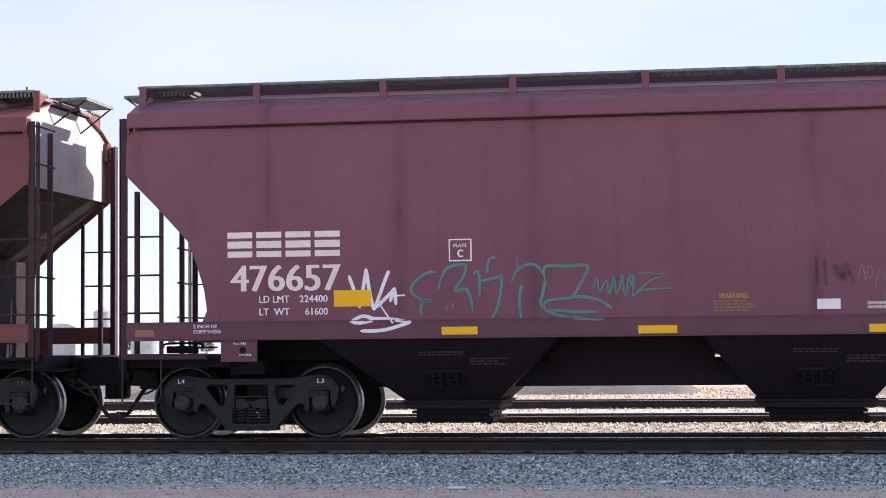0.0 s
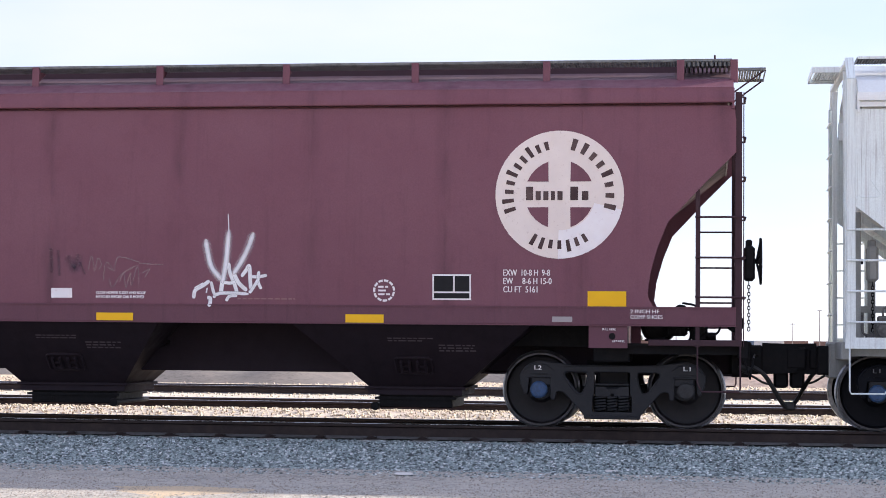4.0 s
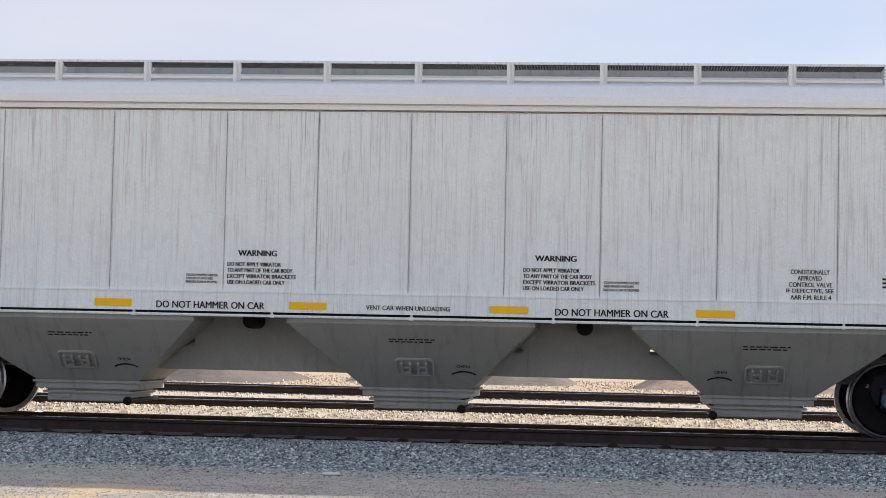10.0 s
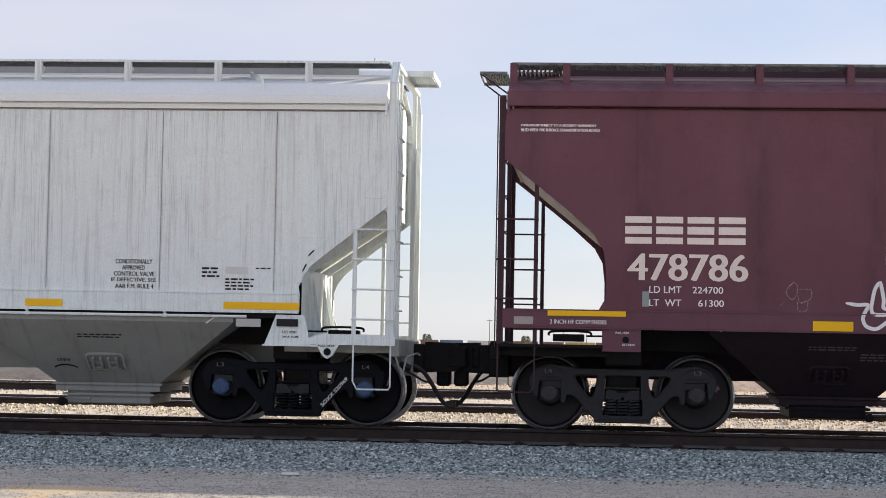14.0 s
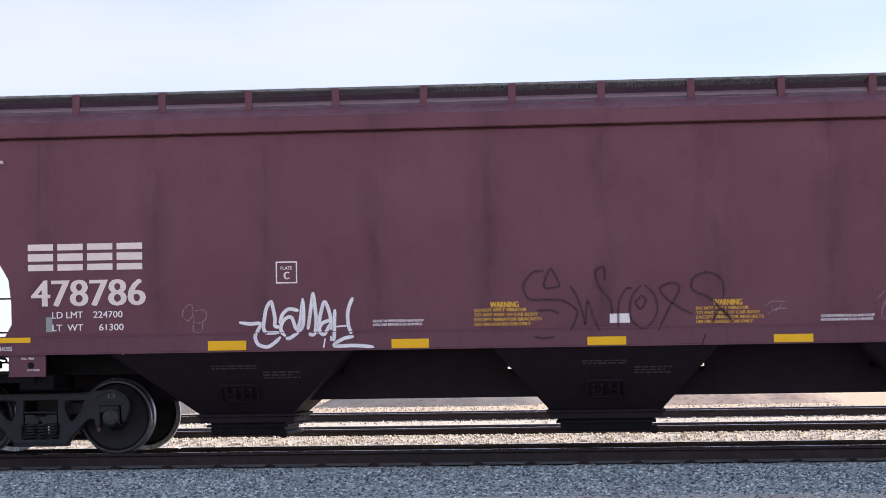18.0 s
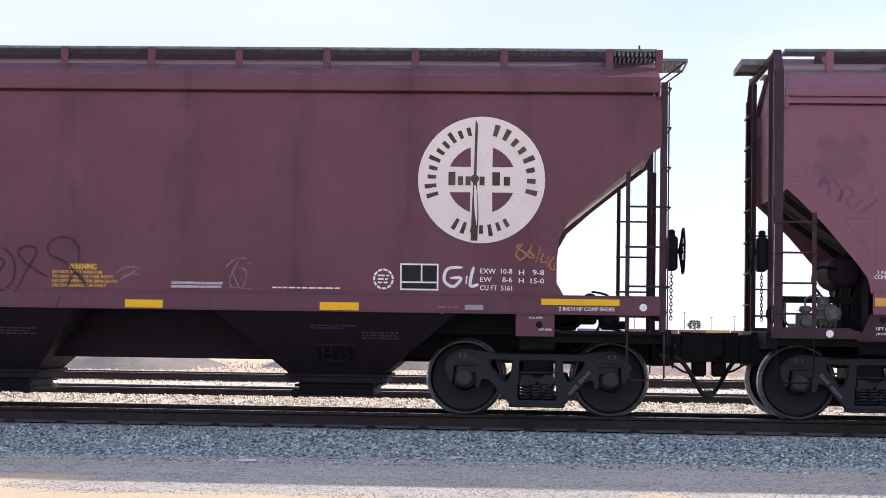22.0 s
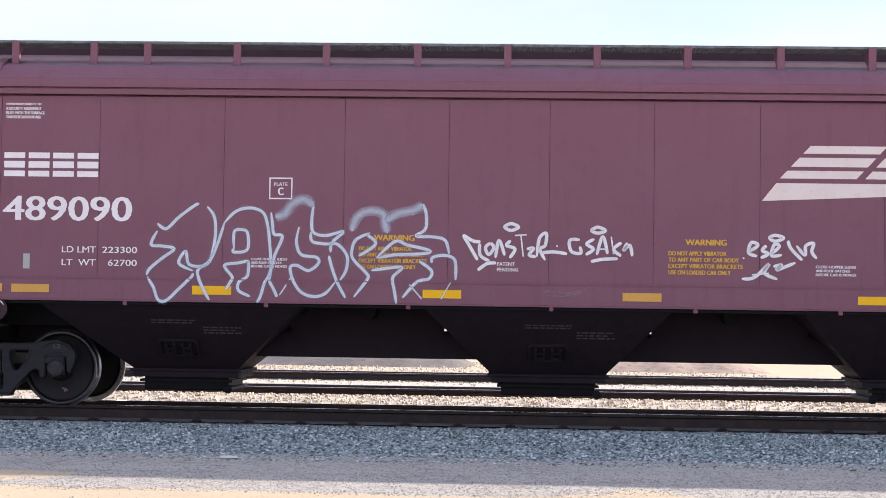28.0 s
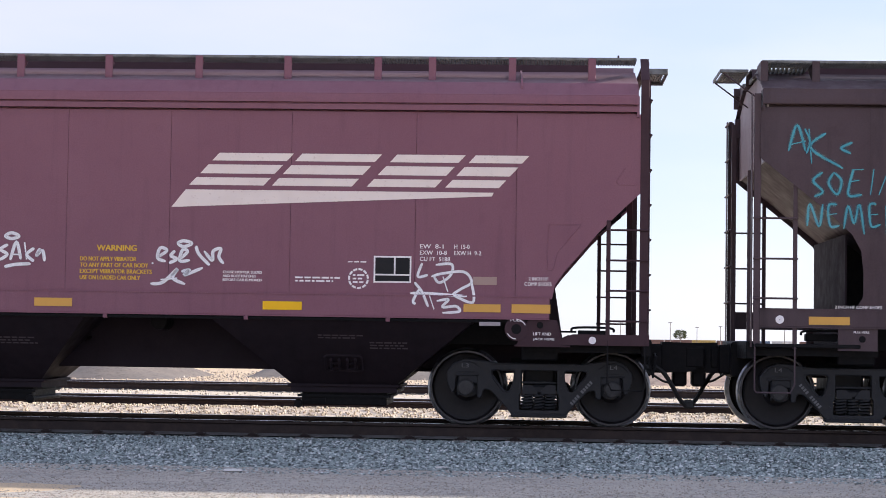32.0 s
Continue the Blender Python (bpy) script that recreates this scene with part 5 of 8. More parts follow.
def warning(car, x0, x1, z0, z1, mat, hx0, hx1, hz):
    words(car, "WARNING", hx0, hx1, hz, hz + 0.07, mat, bold=0.06)
    h = (z1 - z0) / 4
    for i, (text, k) in enumerate((("DO NOT APPLY VIBRATOR", 0.78), ("TO ANY PART OF THE CAR BODY" if mat is INK else "TO ANY PART OF CAR BODY", 0.95), ("EXCEPT VIBRATOR BRACKETS", 1.0), ("USE ON LOADED CAR ONLY", 0.84))):
        words(car, text, x0, x0 + (x1 - x0) * k, z1 - (i + 0.84) * h, z1 - (i + 0.16) * h, mat, bold=0.05)


CLOSE3 = ("CLOSE HOPPER SLIDES", "AND ROOF HATCHES", "BEFORE CAR IS MOVED")
CLOSE2 = ("CLOSE HOPPER SLIDES AND ROOF", "HATCHES BEFORE CAR IS MOVED")


def notice(car, x0, x1, z0, z1, lines, mat):
    """A few lines of small capitals, each as long as its words."""
    h, most = (z1 - z0) / len(lines), max(len(q) for q in lines)
    for i, text in enumerate(lines):
        words(car, text, x0, x0 + (x1 - x0) * len(text) / most, z1 - (i + 0.8) * h, z1 - (i + 0.12) * h, mat, bold=0.055)


def hopper_notes(car, mat, arrows=False):
    """Small writing on the sloping hopper faces."""
    s = SPEC_OF[car.name]
    y = lambda z: -(0.62 + (s.hw - 0.66) * (z - 0.46) / 0.78)
    for x0, x1, b0, b1 in s.bays:
        c = (x0 + x1) / 2 + (b0 + b1 - x0 - x1) * 0.25
        block(car, c - 0.28, c + 0.28, 1.02, 1.08, 2, mat, "hopper_note", y)
        if not arrows:
            block(car, c + 0.34, c + 0.8, 0.9, 1.0, 3, mat, "hopper_note", y)
        else:
            c -= 1.13 if c > 0.5 else 0.0
            words(car, "OPEN", c + 0.52, c + 0.68, 0.73, 0.765, mat, y=y(0.76) - 0.012)
            g = G()
            for i in range(6):
                u0, u1 = c + 0.45 + 0.05 * i, c + 0.5 + 0.05 * i
                f = lambda u: 0.635 + 0.04 * (1 - ((u - c - 0.6) / 0.16) ** 2)
                g.add([(u, y(zz) - 0.006, zz) for u, zz in ((u0, f(u0)), (u1, f(u1)), (u1, f(u1) + 0.02), (u0, f(u0) + 0.02))], [(0, 1, 2, 3)])
            part("arrow", g, mat, car, smooth=False)


# maroon car with the round emblem at one end
tapes(car_a, [(-4.44, -4.00, 1.275, 1.37), (-2.07, -1.61, 1.265, 1.36), (0.61, 1.08, 1.255, 1.35), (3.74, 4.21, 1.25, 1.35), (6.67, 7.13, 1.46, 1.645)], YELLOW)
rect(car_a, "reflector_tape", -5.77, -5.31, 1.63, 1.83, YELLOW, 0.009)
rect(car_a, "builder_plate", -8.30, -8.05, 1.285, 1.37, chips("dull copper plate", (0.32, 0.17, 0.12), (0.2, 0.1, 0.08)))
wordmark(car_a, -7.13, -5.66, 2.25, 2.56, CREAM)
words(car_a, "476657", -7.06, -5.69, 1.83, 2.15, CREAM, name="car_number", bold=0.04)
words(car_a, "LD LMT", -6.71, -6.33, 1.69, 1.775, WHITE)
words(car_a, "224400", -6.20, -5.85, 1.69, 1.775, WHITE)
words(car_a, "LT  WT", -6.71, -6.33, 1.535, 1.62, WHITE)
words(car_a, "61600", -6.13, -5.85, 1.535, 1.62, WHITE)
plate_c(car_a, -4.34, -4.06, 2.16, 2.43)
warning(car_a, -1.18, -0.69, 1.51, 1.655, chips("faded yellow stencil", (0.42, 0.25, 0.10), (0.25, 0.12, 0.08), 0.5), -1.12, -0.78, 1.665)
rect(car_a, "small_placard", 0.02, 0.29, 1.53, 1.65, WHITE, 0.006)
block(car_a, 0.12, 0.27, 1.55, 1.63, 3, INK, "placard_lines")
notice(car_a, 0.60, 1.23, 1.52, 1.62, CLOSE2, WHITE)
block(car_a, 2.39, 3.11, 1.515, 1.55, 1, FAINT)
emblem(car_a, 6.33, 2.80, 0.77)
ring(car_a, "emblem_repaint", 6.33, 2.80, 0.43, 0.77, WHITE, 0, 0.0062, -91, -14)
stamp(car_a, 4.21, 1.64, 0.135)
placard(car_a, 4.80, 5.27, 1.53, 1.84)
for k, (text, w) in enumerate((("EXW  10-8 H  9-8", 0.56), ("EW     8-6 H 15-0", 0.58), ("CU FT  5161", 0.41))):
    words(car_a, text, 5.66, 5.66 + w, 1.825 - 0.1 * k, 1.9 - 0.1 * k, WHITE)
words(car_a, "2 INCH HF", 7.18, 7.52, 1.385, 1.43, WHITE)
words(car_a, "COMP SHOES", 7.18, 7.56, 1.32, 1.365, WHITE)
words(car_a, "2 INCH HF", -7.55, -7.25, 1.385, 1.43, WHITE)
words(car_a, "COMP SHOES", -7.55, -7.2, 1.32, 1.365, WHITE)
rect(car_a, "light_plate", 6.25, 6.49, 1.275, 1.34, chips("grey enamel", (0.4, 0.36, 0.36), (0.25, 0.2, 0.2)))
hopper_notes(car_a, NOTE)

# light grey car
tapes(car_b, [(-6.78, -5.84, 1.405, 1.49), (-3.87, -3.41, 1.40, 1.49), (-1.47, -1.01, 1.40, 1.485), (0.96, 1.42, 1.40, 1.485), (3.40, 3.86, 1.40, 1.485), (5.84, 6.76, 1.40, 1.485)], YELLOW)
words(car_b, "SOXX", -6.48, -5.60, 2.69, 2.93, INK, name="car_letters", bold=0.035)
words(car_b, "520969", -6.47, -5.26, 2.29, 2.52, INK, name="car_number", bold=0.035)
for k, (a, n) in enumerate((("LD  LMT", "225300"), ("LT  WT", "60700"), ("CU  FT", "5200"))):
    words(car_b, a, -6.47, -6.08 - 0.03 * k, 1.995 - 0.15 * k, 2.075 - 0.15 * k, INK)
    words(car_b, n, -5.96 + 0.08 * k, -5.53, 1.995 - 0.15 * k, 2.075 - 0.15 * k, INK)
outline(car_b, "card_holder", -5.42, -5.15, 1.70, 1.85, 0.014, GREY_UNDER, 0.02)
outline(car_b, "card_holder", -5.39, -5.18, 1.73, 1.79, 0.01, GREY_UNDER, 0.02)
warning(car_b, -2.24, -1.40, 1.68, 1.97, INK, -2.11, -1.64, 2.035)
warning(car_b, 1.35, 2.21, 1.67, 1.96, INK, 1.49, 1.98, 2.03)
notice(car_b, -2.75, -2.36, 1.69, 1.815, CLOSE3, INK)
notice(car_b, 2.31, 2.73, 1.68, 1.81, CLOSE3, INK)
words(car_b, "DO NOT HAMMER ON CAR", -3.10, -1.77, 1.39, 1.475, INK, bold=0.035)
words(car_b, "DO NOT HAMMER ON CAR", 1.74, 3.08, 1.385, 1.47, INK, bold=0.035)
words(car_b, "VENT CAR WHEN UNLOADING", -0.53, 0.48, 1.41, 1.465, INK)
for k, (text, a, b) in enumerate((("CONDITIONALLY", 4.50, 4.95), ("APPROVED", 4.58, 4.86), ("CONTROL VALVE", 4.48, 4.98), ("IF DEFECTIVE, SEE", 4.45, 5.0), ("AAR F.M. RULE 4", 4.50, 4.97))):
    words(car_b, text, a, b, 1.93 - 0.075 * k, 1.985 - 0.075 * k, INK)
block(car_b, 5.56, 5.79, 1.77, 1.91, 3, INK)
block(car_b, 6.22, 6.40, 1.88, 1.91, 1, INK)
rect(car_b, "paper_label", 5.85, 6.12, 1.83, 1.91, chips("torn label", (0.7, 0.7, 0.68), (0.5, 0.5, 0.5)))
block(car_b, 5.85, 6.2, 1.62, 1.78, 4, INK)
rect(car_b, "light_plate", 6.0, 6.30, 1.19, 1.285, chips("grey enamel box", (0.5, 0.5, 0.48), (0.35, 0.35, 0.34)), 0.02)
words(car_b, "LIFT AND", 6.56, 6.73, 1.12, 1.15, INK, y=-1.565)
words(car_b, "JACK HERE", 6.56, 6.76, 1.06, 1.09, INK, y=-1.565)
words(car_b, "LIFT AND", -6.68, -6.5, 1.12, 1.15, INK, y=-1.565)
words(car_b, "JACK HERE", -6.68, -6.47, 1.06, 1.09, INK, y=-1.565)
for k in (-1, 1):
    words(car_b, "PULL HERE", k * 7.1 - 0.1, k * 7.1 + 0.1, 0.965, 0.99, INK, y=-1.58)
    part("pull_hole", G().lathe([(0.045, 0), (0.045, 0.005)], "y", 14, (k * 7.11, -1.582, 0.905)), BLACK, car_b)
    for q in (0, 1):
        m = pose(k * (6.89 - 0.08 * q), 0, 2.09 - 0.18 * q, 0, -k * (45 + 18 * q), 0)
        part("vent_slot", G().box(-0.05, 0.05, -1.562, -1.55, -0.008, 0.008), BLACK, car_b, m=m)
    rect(car_b, "pad_plate", k * 6.62 - 0.13, k * 6.62 + 0.13, 1.2, 1.29, INK, 0.012)
hopper_notes(car_b, INK, True)

# older maroon car
tapes(car_c, [(-4.76, -4.29, 1.255, 1.37), (-2.53, -2.08, 1.25, 1.36), (-0.19, 0.27, 1.25, 1.35), (2.0, 2.46, 1.25, 1.345), (4.36, 4.83, 1.25, 1.345)], YELLOW)
tapes(car_c, [(-7.88, -6.95, 1.385, 1.45), (7.01, 7.94, 1.345, 1.42)], YELLOW)
wordmark(car_c, -7.0, -5.53, 2.255, 2.58, CREAM)
words(car_c, "478786", -6.93, -5.53, 1.82, 2.14, CREAM, name="car_number", bold=0.04)
words(car_c, "LD LMT", -6.68, -6.30, 1.675, 1.755, WHITE)
words(car_c, "224700", -6.17, -5.81, 1.675, 1.755, WHITE)
words(car_c, "LT  WT", -6.68, -6.30, 1.52, 1.60, WHITE)
words(car_c, "61300", -6.10, -5.80, 1.52, 1.60, WHITE)
rect(car_c, "paper_tag", -6.76, -6.68, 1.51, 1.69, chips("green-grey tag", (0.32, 0.38, 0.36), (0.2, 0.2, 0.2)))
plate_c(car_c, -3.92, -3.66, 2.05, 2.315)
notice(car_c, -8.23, -7.29, 3.575, 3.68, ("OWNERSHIP SUBJECT TO A SECURITY AGREEMENT", "FILED WITH THE SURFACE TRANSPORTATION BOARD"), WHITE)
warning(car_c, -1.53, -0.73, 1.49, 1.715, GOLD, -1.34, -1.0, 1.715)
warning(car_c, 1.10, 1.89, 1.48, 1.695, GOLD, 1.30, 1.64, 1.70)
notice(car_c, -2.75, -2.14, 1.51, 1.60, CLOSE2, WHITE)
notice(car_c, 2.56, 3.18, 1.485, 1.575, CLOSE2, WHITE)
rect(car_c, "small_placard", 0.08, 0.32, 1.51, 1.62, WHITE, 0.006)
block(car_c, 0.10, 0.30, 1.54, 1.59, 1, INK, "placard_lines")
block(car_c, 3.78, 4.60, 1.495, 1.53, 1, WHITE)
emblem(car_c, 6.28, 2.83, 0.76)
stamp(car_c, 5.12, 1.63, 0.125)
placard(car_c, 5.32, 5.78, 1.50, 1.82)
for k, (a, b) in enumerate((("EXW  10-8", "H   9-8"), ("EW     8-6", "H  15-0"), ("CU FT  5161", ""))):
    words(car_c, a, 6.28, 6.66, 1.71 - 0.1 * k, 1.77 - 0.1 * k, WHITE)
    if b:
        words(car_c, b, 6.74, 7.04, 1.70 - 0.1 * k, 1.76 - 0.1 * k, WHITE)
words(car_c, "2 INCH HF COMP SHOES", 7.22, 7.88, 1.28, 1.325, WHITE)
words(car_c, "2 INCH HF COMP SHOES", -7.85, -7.18, 1.29, 1.34, WHITE)
rect(car_c, "builder_plate", -8.28, -8.05, 1.28, 1.37, chips("pale metal plate", (0.42, 0.38, 0.34), (0.2, 0.15, 0.13)))
rect(car_c, "light_plate", 6.10, 6.32, 1.275, 1.335, chips("grey enamel strip", (0.4, 0.36, 0.36), (0.25, 0.2, 0.2)))
block(car_c, 5.78, 6.05, 1.29, 1.32, 1, FAINT)
ring(car_c, "round_sticker", 8.22, 1.33, 0.005, 0.045, WHITE)
for car, s in ((car_a, SPEC_A), (car_c, SPEC_C)):
    for k in (-1, 1):
        words(car, "PULL HERE", k * s.tw - 0.12 + 0.02, k * s.tw + 0.06, 1.18, 1.205, WHITE, y=-s.hw - 0.012)
        words(car, "LIFT HERE", k * s.tw + 0.02 * k, k * s.tw + 0.02 * k + 0.15, 1.04, 1.065, WHITE, y=-s.hw - 0.012)
ring(car_c, "emblem_stain", 6.20, 2.84, 0.0, 0.05, DARKRED, 0, 0.010)
patch(car_c, "rust_run", [(6.16, 2.10), (6.24, 2.10), (6.25, 2.4), (6.22, 2.9), (6.23, 3.5), (6.20, 3.55), (6.19, 3.0), (6.17, 2.5)], DARKRED, 0.010)
hopper_notes(car_c, NOTE)

# newer maroon car with straight sides
tapes(car_d, [(-4.27, -3.80, 1.375, 1.48), (-1.51, -1.05, 1.37, 1.47), (3.62, 4.09, 1.36, 1.46)], YELLOW)
tapes(car_d, [(-7.03, -6.57, 1.38, 1.48), (-6.46, -6.00, 1.375, 1.475), (0.86, 1.32, 1.365, 1.465), (6.02, 6.46, 1.365, 1.46), (6.59, 7.05, 1.36, 1.465)], OCHRE)
wordmark(car_d, -6.61, -5.42, 2.77, 3.06, WHITE)
words(car_d, "489090", -6.58, -5.03, 2.24, 2.535, WHITE, name="car_number", bold=0.04)
words(car_d, "LD LMT", -5.86, -5.45, 1.86, 1.935, WHITE)
words(car_d, "223300", -5.37, -4.95, 1.86, 1.935, WHITE)
words(car_d, "LT  WT", -5.86, -5.45, 1.705, 1.78, WHITE)
words(car_d, "62700", -5.30, -4.95, 1.705, 1.78, WHITE)
notice(car_d, -6.58, -6.11, 3.46, 3.665, ("OWNERSHIP SUBJECT TO", "A SECURITY AGREEMENT", "FILED WITH THE SURFACE", "TRANSPORTATION BOARD"), WHITE)
words(car_d, "2 INCH HF", -7.0, -6.72, 1.755, 1.80, WHITE)
words(car_d, "COMP SHOES", -7.03, -6.68, 1.70, 1.745, WHITE)
rect(car_d, "paper_tag", -6.33, -6.25, 1.66, 1.84, chips("pale tag", (0.5, 0.5, 0.5), (0.3, 0.3, 0.3)))
plate_c(car_d, -3.37, -3.09, 2.53, 2.79)
warning(car_d, -2.28, -1.47, 1.70, 1.99, GOLD, -2.10, -1.62, 2.05)
warning(car_d, 1.40, 2.27, 1.68, 1.98, GOLD, 1.60, 2.08, 2.04)
notice(car_d, -3.57, -3.14, 1.70, 1.83, CLOSE3, WHITE)
words(car_d, "PATENT", -0.63, -0.42, 1.765, 1.81, WHITE)
words(car_d, "PENDING", -0.63, -0.38, 1.70, 1.745, WHITE)
notice(car_d, 3.13, 3.60, 1.685, 1.825, CLOSE3, WHITE)
block(car_d, 4.0, 4.54, 1.69, 1.77, 2, WHITE)
for x0, x1 in ((2.70, 3.60), (3.70, 4.66), (4.84, 5.66), (5.78, 6.42)):
    slotted(car_d, lambda u, v: (x0 + (x1 - x0) * u + 0.36 * v, 2.845 + 0.39 * v), CREAM)
patch(car_d, "emblem_wedge", [(2.49, 2.575), (6.34, 2.745), (6.36, 2.79), (2.66, 2.79)], CREAM)
for k, (a, b) in enumerate((("EW  8-1", "H  15-0"), ("EXW  10-8", "EXW H  9-2"), ("CU FT  5188", ""))):
    words(car_d, a, 5.49, 5.77 + 0.04 * k, 2.115 - 0.075 * k, 2.165 - 0.075 * k, WHITE)
    if b:
        words(car_d, b, 5.90, 6.08 + 0.14 * k, 2.115 - 0.075 * k, 2.165 - 0.075 * k, WHITE)
stamp(car_d, 4.76, 1.745, 0.125)
placard(car_d, 4.94, 5.39, 1.70, 2.02)
block(car_d, 4.63, 4.88, 1.93, 1.96, 1, WHITE)
rect(car_d, "small_plate", 6.13, 6.41, 1.69, 1.785, chips("bronze plate", (0.42, 0.30, 0.26), (0.3, 0.2, 0.18)))
words(car_d, "2 INCH HF", 6.79, 7.02, 1.75, 1.79, WHITE)
words(car_d, "COMP SHOES", 6.74, 7.06, 1.685, 1.73, WHITE)
rect(car_d, "light_plate", 6.21, 6.46, 1.205, 1.25, chips("grey enamel bar", (0.4, 0.36, 0.38), (0.25, 0.2, 0.2)), 0.02)
for k in (-1, 1):
    words(car_d, "LIFT AND", k * 6.93 - 0.08, k * 6.93 + 0.13, 1.10, 1.135, WHITE, y=-1.628)
    words(car_d, "JACK HERE", k * 6.93 - 0.08, k * 6.93 + 0.17, 1.035, 1.07, WHITE, y=-1.628)
    words(car_d, "PULL", k * 6.65 - 0.07, k * 6.65 + 0.07, 1.26, 1.295, WHITE, y=-1.645)
    part("pull_lug", G().lathe([(0.12, -1.632), (0.14, -1.63), (0.14, -1.6)], "y", 20, (k * 6.65, 0, 1.17)), MAROON_POST, car_d)
    part("pull_hole", G().lathe([(0.06, 0), (0.06, 0.005)], "y", 16, (k * 6.65, -1.638, 1.17)), BLACK, car_d)
    ring(car_d, "pull_mark", k * 6.65, 1.17, 0.11, 0.12, WHITE, 2, 0.02, 25, 385, 0.35)
    part("round_sticker", G().lathe([(0.045, 0), (0.045, 0.004)], "y", 14, (k * 7.55, -1.645, 1.05)), WHITE, car_d)
hopper_notes(car_d, NOTE)

# dull brown car
tapes(car_e, [(-7.56, -7.08, 1.275, 1.37)], OCHRE)
words(car_e, "2 INCH HF COMP SHOES", -7.25, -6.7, 1.47, 1.505, WHITE)
ring(car_e, "round_sticker", -7.9, 1.33, 0.005, 0.05, WHITE)
words(car_e, "PULL HERE", -7.03, -6.85, 1.18, 1.205, WHITE, y=-1.542)
# car numbers on the truck frames
for car, s, a, text, k in ((car_b, SPEC_B, -1, "SOXX 520969", 1), (car_b, SPEC_B, 1, "SOXX 520969", -1)):
    v, f = glyphs(text, 0.01)
    ax, bx = min(p[0] for p in v), max(p[0] for p in v)
    g = G()
    g.add([((p[0] - ax) / (bx - ax) * 0.46 - 0.23, -1.0725, (p[1] - 0.35) * 0.065) for p in v], f)
    tagged(part("frame_number", g, WHITE, car, m=pose(a * s.tw - k * 0.515, 0, 0.415, 0, k * 48, 0), smooth=False), kind="stuff")
for car, s, a, k in ((car_d, SPEC_D, -1, 1), (car_d, SPEC_D, 1, -1), (car_e, SPEC_E, -1, 1), (car_c, SPEC_C, 1, -1)):
    g = G()
    for i in range(10):
        if i != 4:
            g.add([(-0.19 + i * 0.038 + u, -1.0725, w) for u, w in ((0, -0.02), (0.026, -0.02), (0.026, 0.022), (0, 0.022))], [(0, 1, 2, 3)])
    tagged(part("frame_number", g, DUSTY, car, m=pose(a * s.tw - k * 0.515, 0, 0.415, 0, k * 48, 0), smooth=False), kind="stuff")


# ---- graffiti, sweep by sweep ----
TEAL = spray("faded teal spray", (0.125, 0.255, 0.235), 0.95, 0.5)
SPRAY_WHITE = spray("white spray", (0.98, 0.97, 0.98), 1.0, 0.3)
FOG = spray("soft white and cyan spray fog", (0.86, 0.9, 0.97), 0.75, 1.0)
SPRAY_CYAN = spray("white and cyan spray", (0.93, 0.96, 0.99), 1.0, 0.38)
MIST = spray("cyan paint mist", (0.52, 0.62, 0.74), 0.34, 1.0)
WHITE_MIST = spray("white paint mist", (0.95, 0.92, 0.95), 0.55, 1.0)
SMUDGE = spray("dark smudge", (0.055, 0.045, 0.07), 0.45, 1.0)
SOOT = spray("thin soot", (0.09, 0.075, 0.125), 0.22, 1.0)
WORN_PEN = spray("worn blue-black marker", (0.06, 0.05, 0.09), 0.3, 0.9)
CHALK = spray("pale scratched line", (0.42, 0.30, 0.31), 0.6, 0.7)
DARK_PEN = spray("dark marker", (0.05, 0.022, 0.03), 0.8, 0.8)
ORANGE_PEN = spray("orange paint stick", (0.42, 0.19, 0.08), 0.9, 0.7)
TURQ = spray("turquoise spray", (0.09, 0.38, 0.45), 0.85, 0.8)

# teal piece
stroke(car_a, [(-4.49, 2.03), (-4.59, 2.03), (-4.73, 1.95), (-4.81, 1.82), (-4.70, 1.71), (-4.56, 1.68), (-4.66, 1.67), (-4.70, 1.58), (-4.67, 1.52)], 0.059, TEAL)
stroke(car_a, [(-4.47, 1.82), (-4.44, 1.95), (-4.37, 2.07), (-4.27, 2.11), (-4.14, 2.11), (-4.17, 1.97), (-4.27, 1.81), (-4.14, 1.82), (-4.08, 1.70), (-4.06, 1.56)], 0.059, TEAL)
stroke(car_a, [(-4.39, 1.57), (-4.37, 1.63)], 0.059, TEAL)
stroke(car_a, [(-4.31, 1.60), (-4.29, 1.67)], 0.059, TEAL)
stroke(car_a, [(-4.04, 2.00), (-3.98, 2.02), (-3.97, 1.74)], 0.059, TEAL)
stroke(car_a, [(-3.95, 1.92), (-3.78, 1.95), (-3.69, 1.99)], 0.059, TEAL)
stroke(car_a, [(-3.88, 2.00), (-3.85, 2.17), (-3.77, 2.20)], 0.059, TEAL)
stroke(car_a, [(-3.69, 1.99), (-3.72, 1.75), (-3.77, 1.56), (-3.83, 1.47)], 0.059, TEAL)
stroke(car_a, [(-3.58, 1.89), (-3.52, 2.03), (-3.38, 2.11), (-3.26, 2.08), (-3.18, 1.94), (-3.20, 1.78), (-3.23, 1.64), (-3.16, 1.54)], 0.059, TEAL)
stroke(car_a, [(-3.46, 1.86), (-3.49, 1.67), (-3.47, 1.45)], 0.059, TEAL)
stroke(car_a, [(-3.51, 2.22), (-3.51, 2.08)], 0.059, TEAL)
stroke(car_a, [(-3.16, 1.86), (-3.18, 2.07), (-2.92, 2.08), (-2.67, 2.08), (-2.71, 1.94), (-2.83, 1.74), (-2.89, 1.70), (-3.09, 1.68), (-3.19, 1.64), (-3.17, 1.54)], 0.059, TEAL)
stroke(car_a, [(-2.86, 1.71), (-2.69, 1.71), (-2.52, 1.66), (-2.38, 1.57)], 0.059, TEAL)
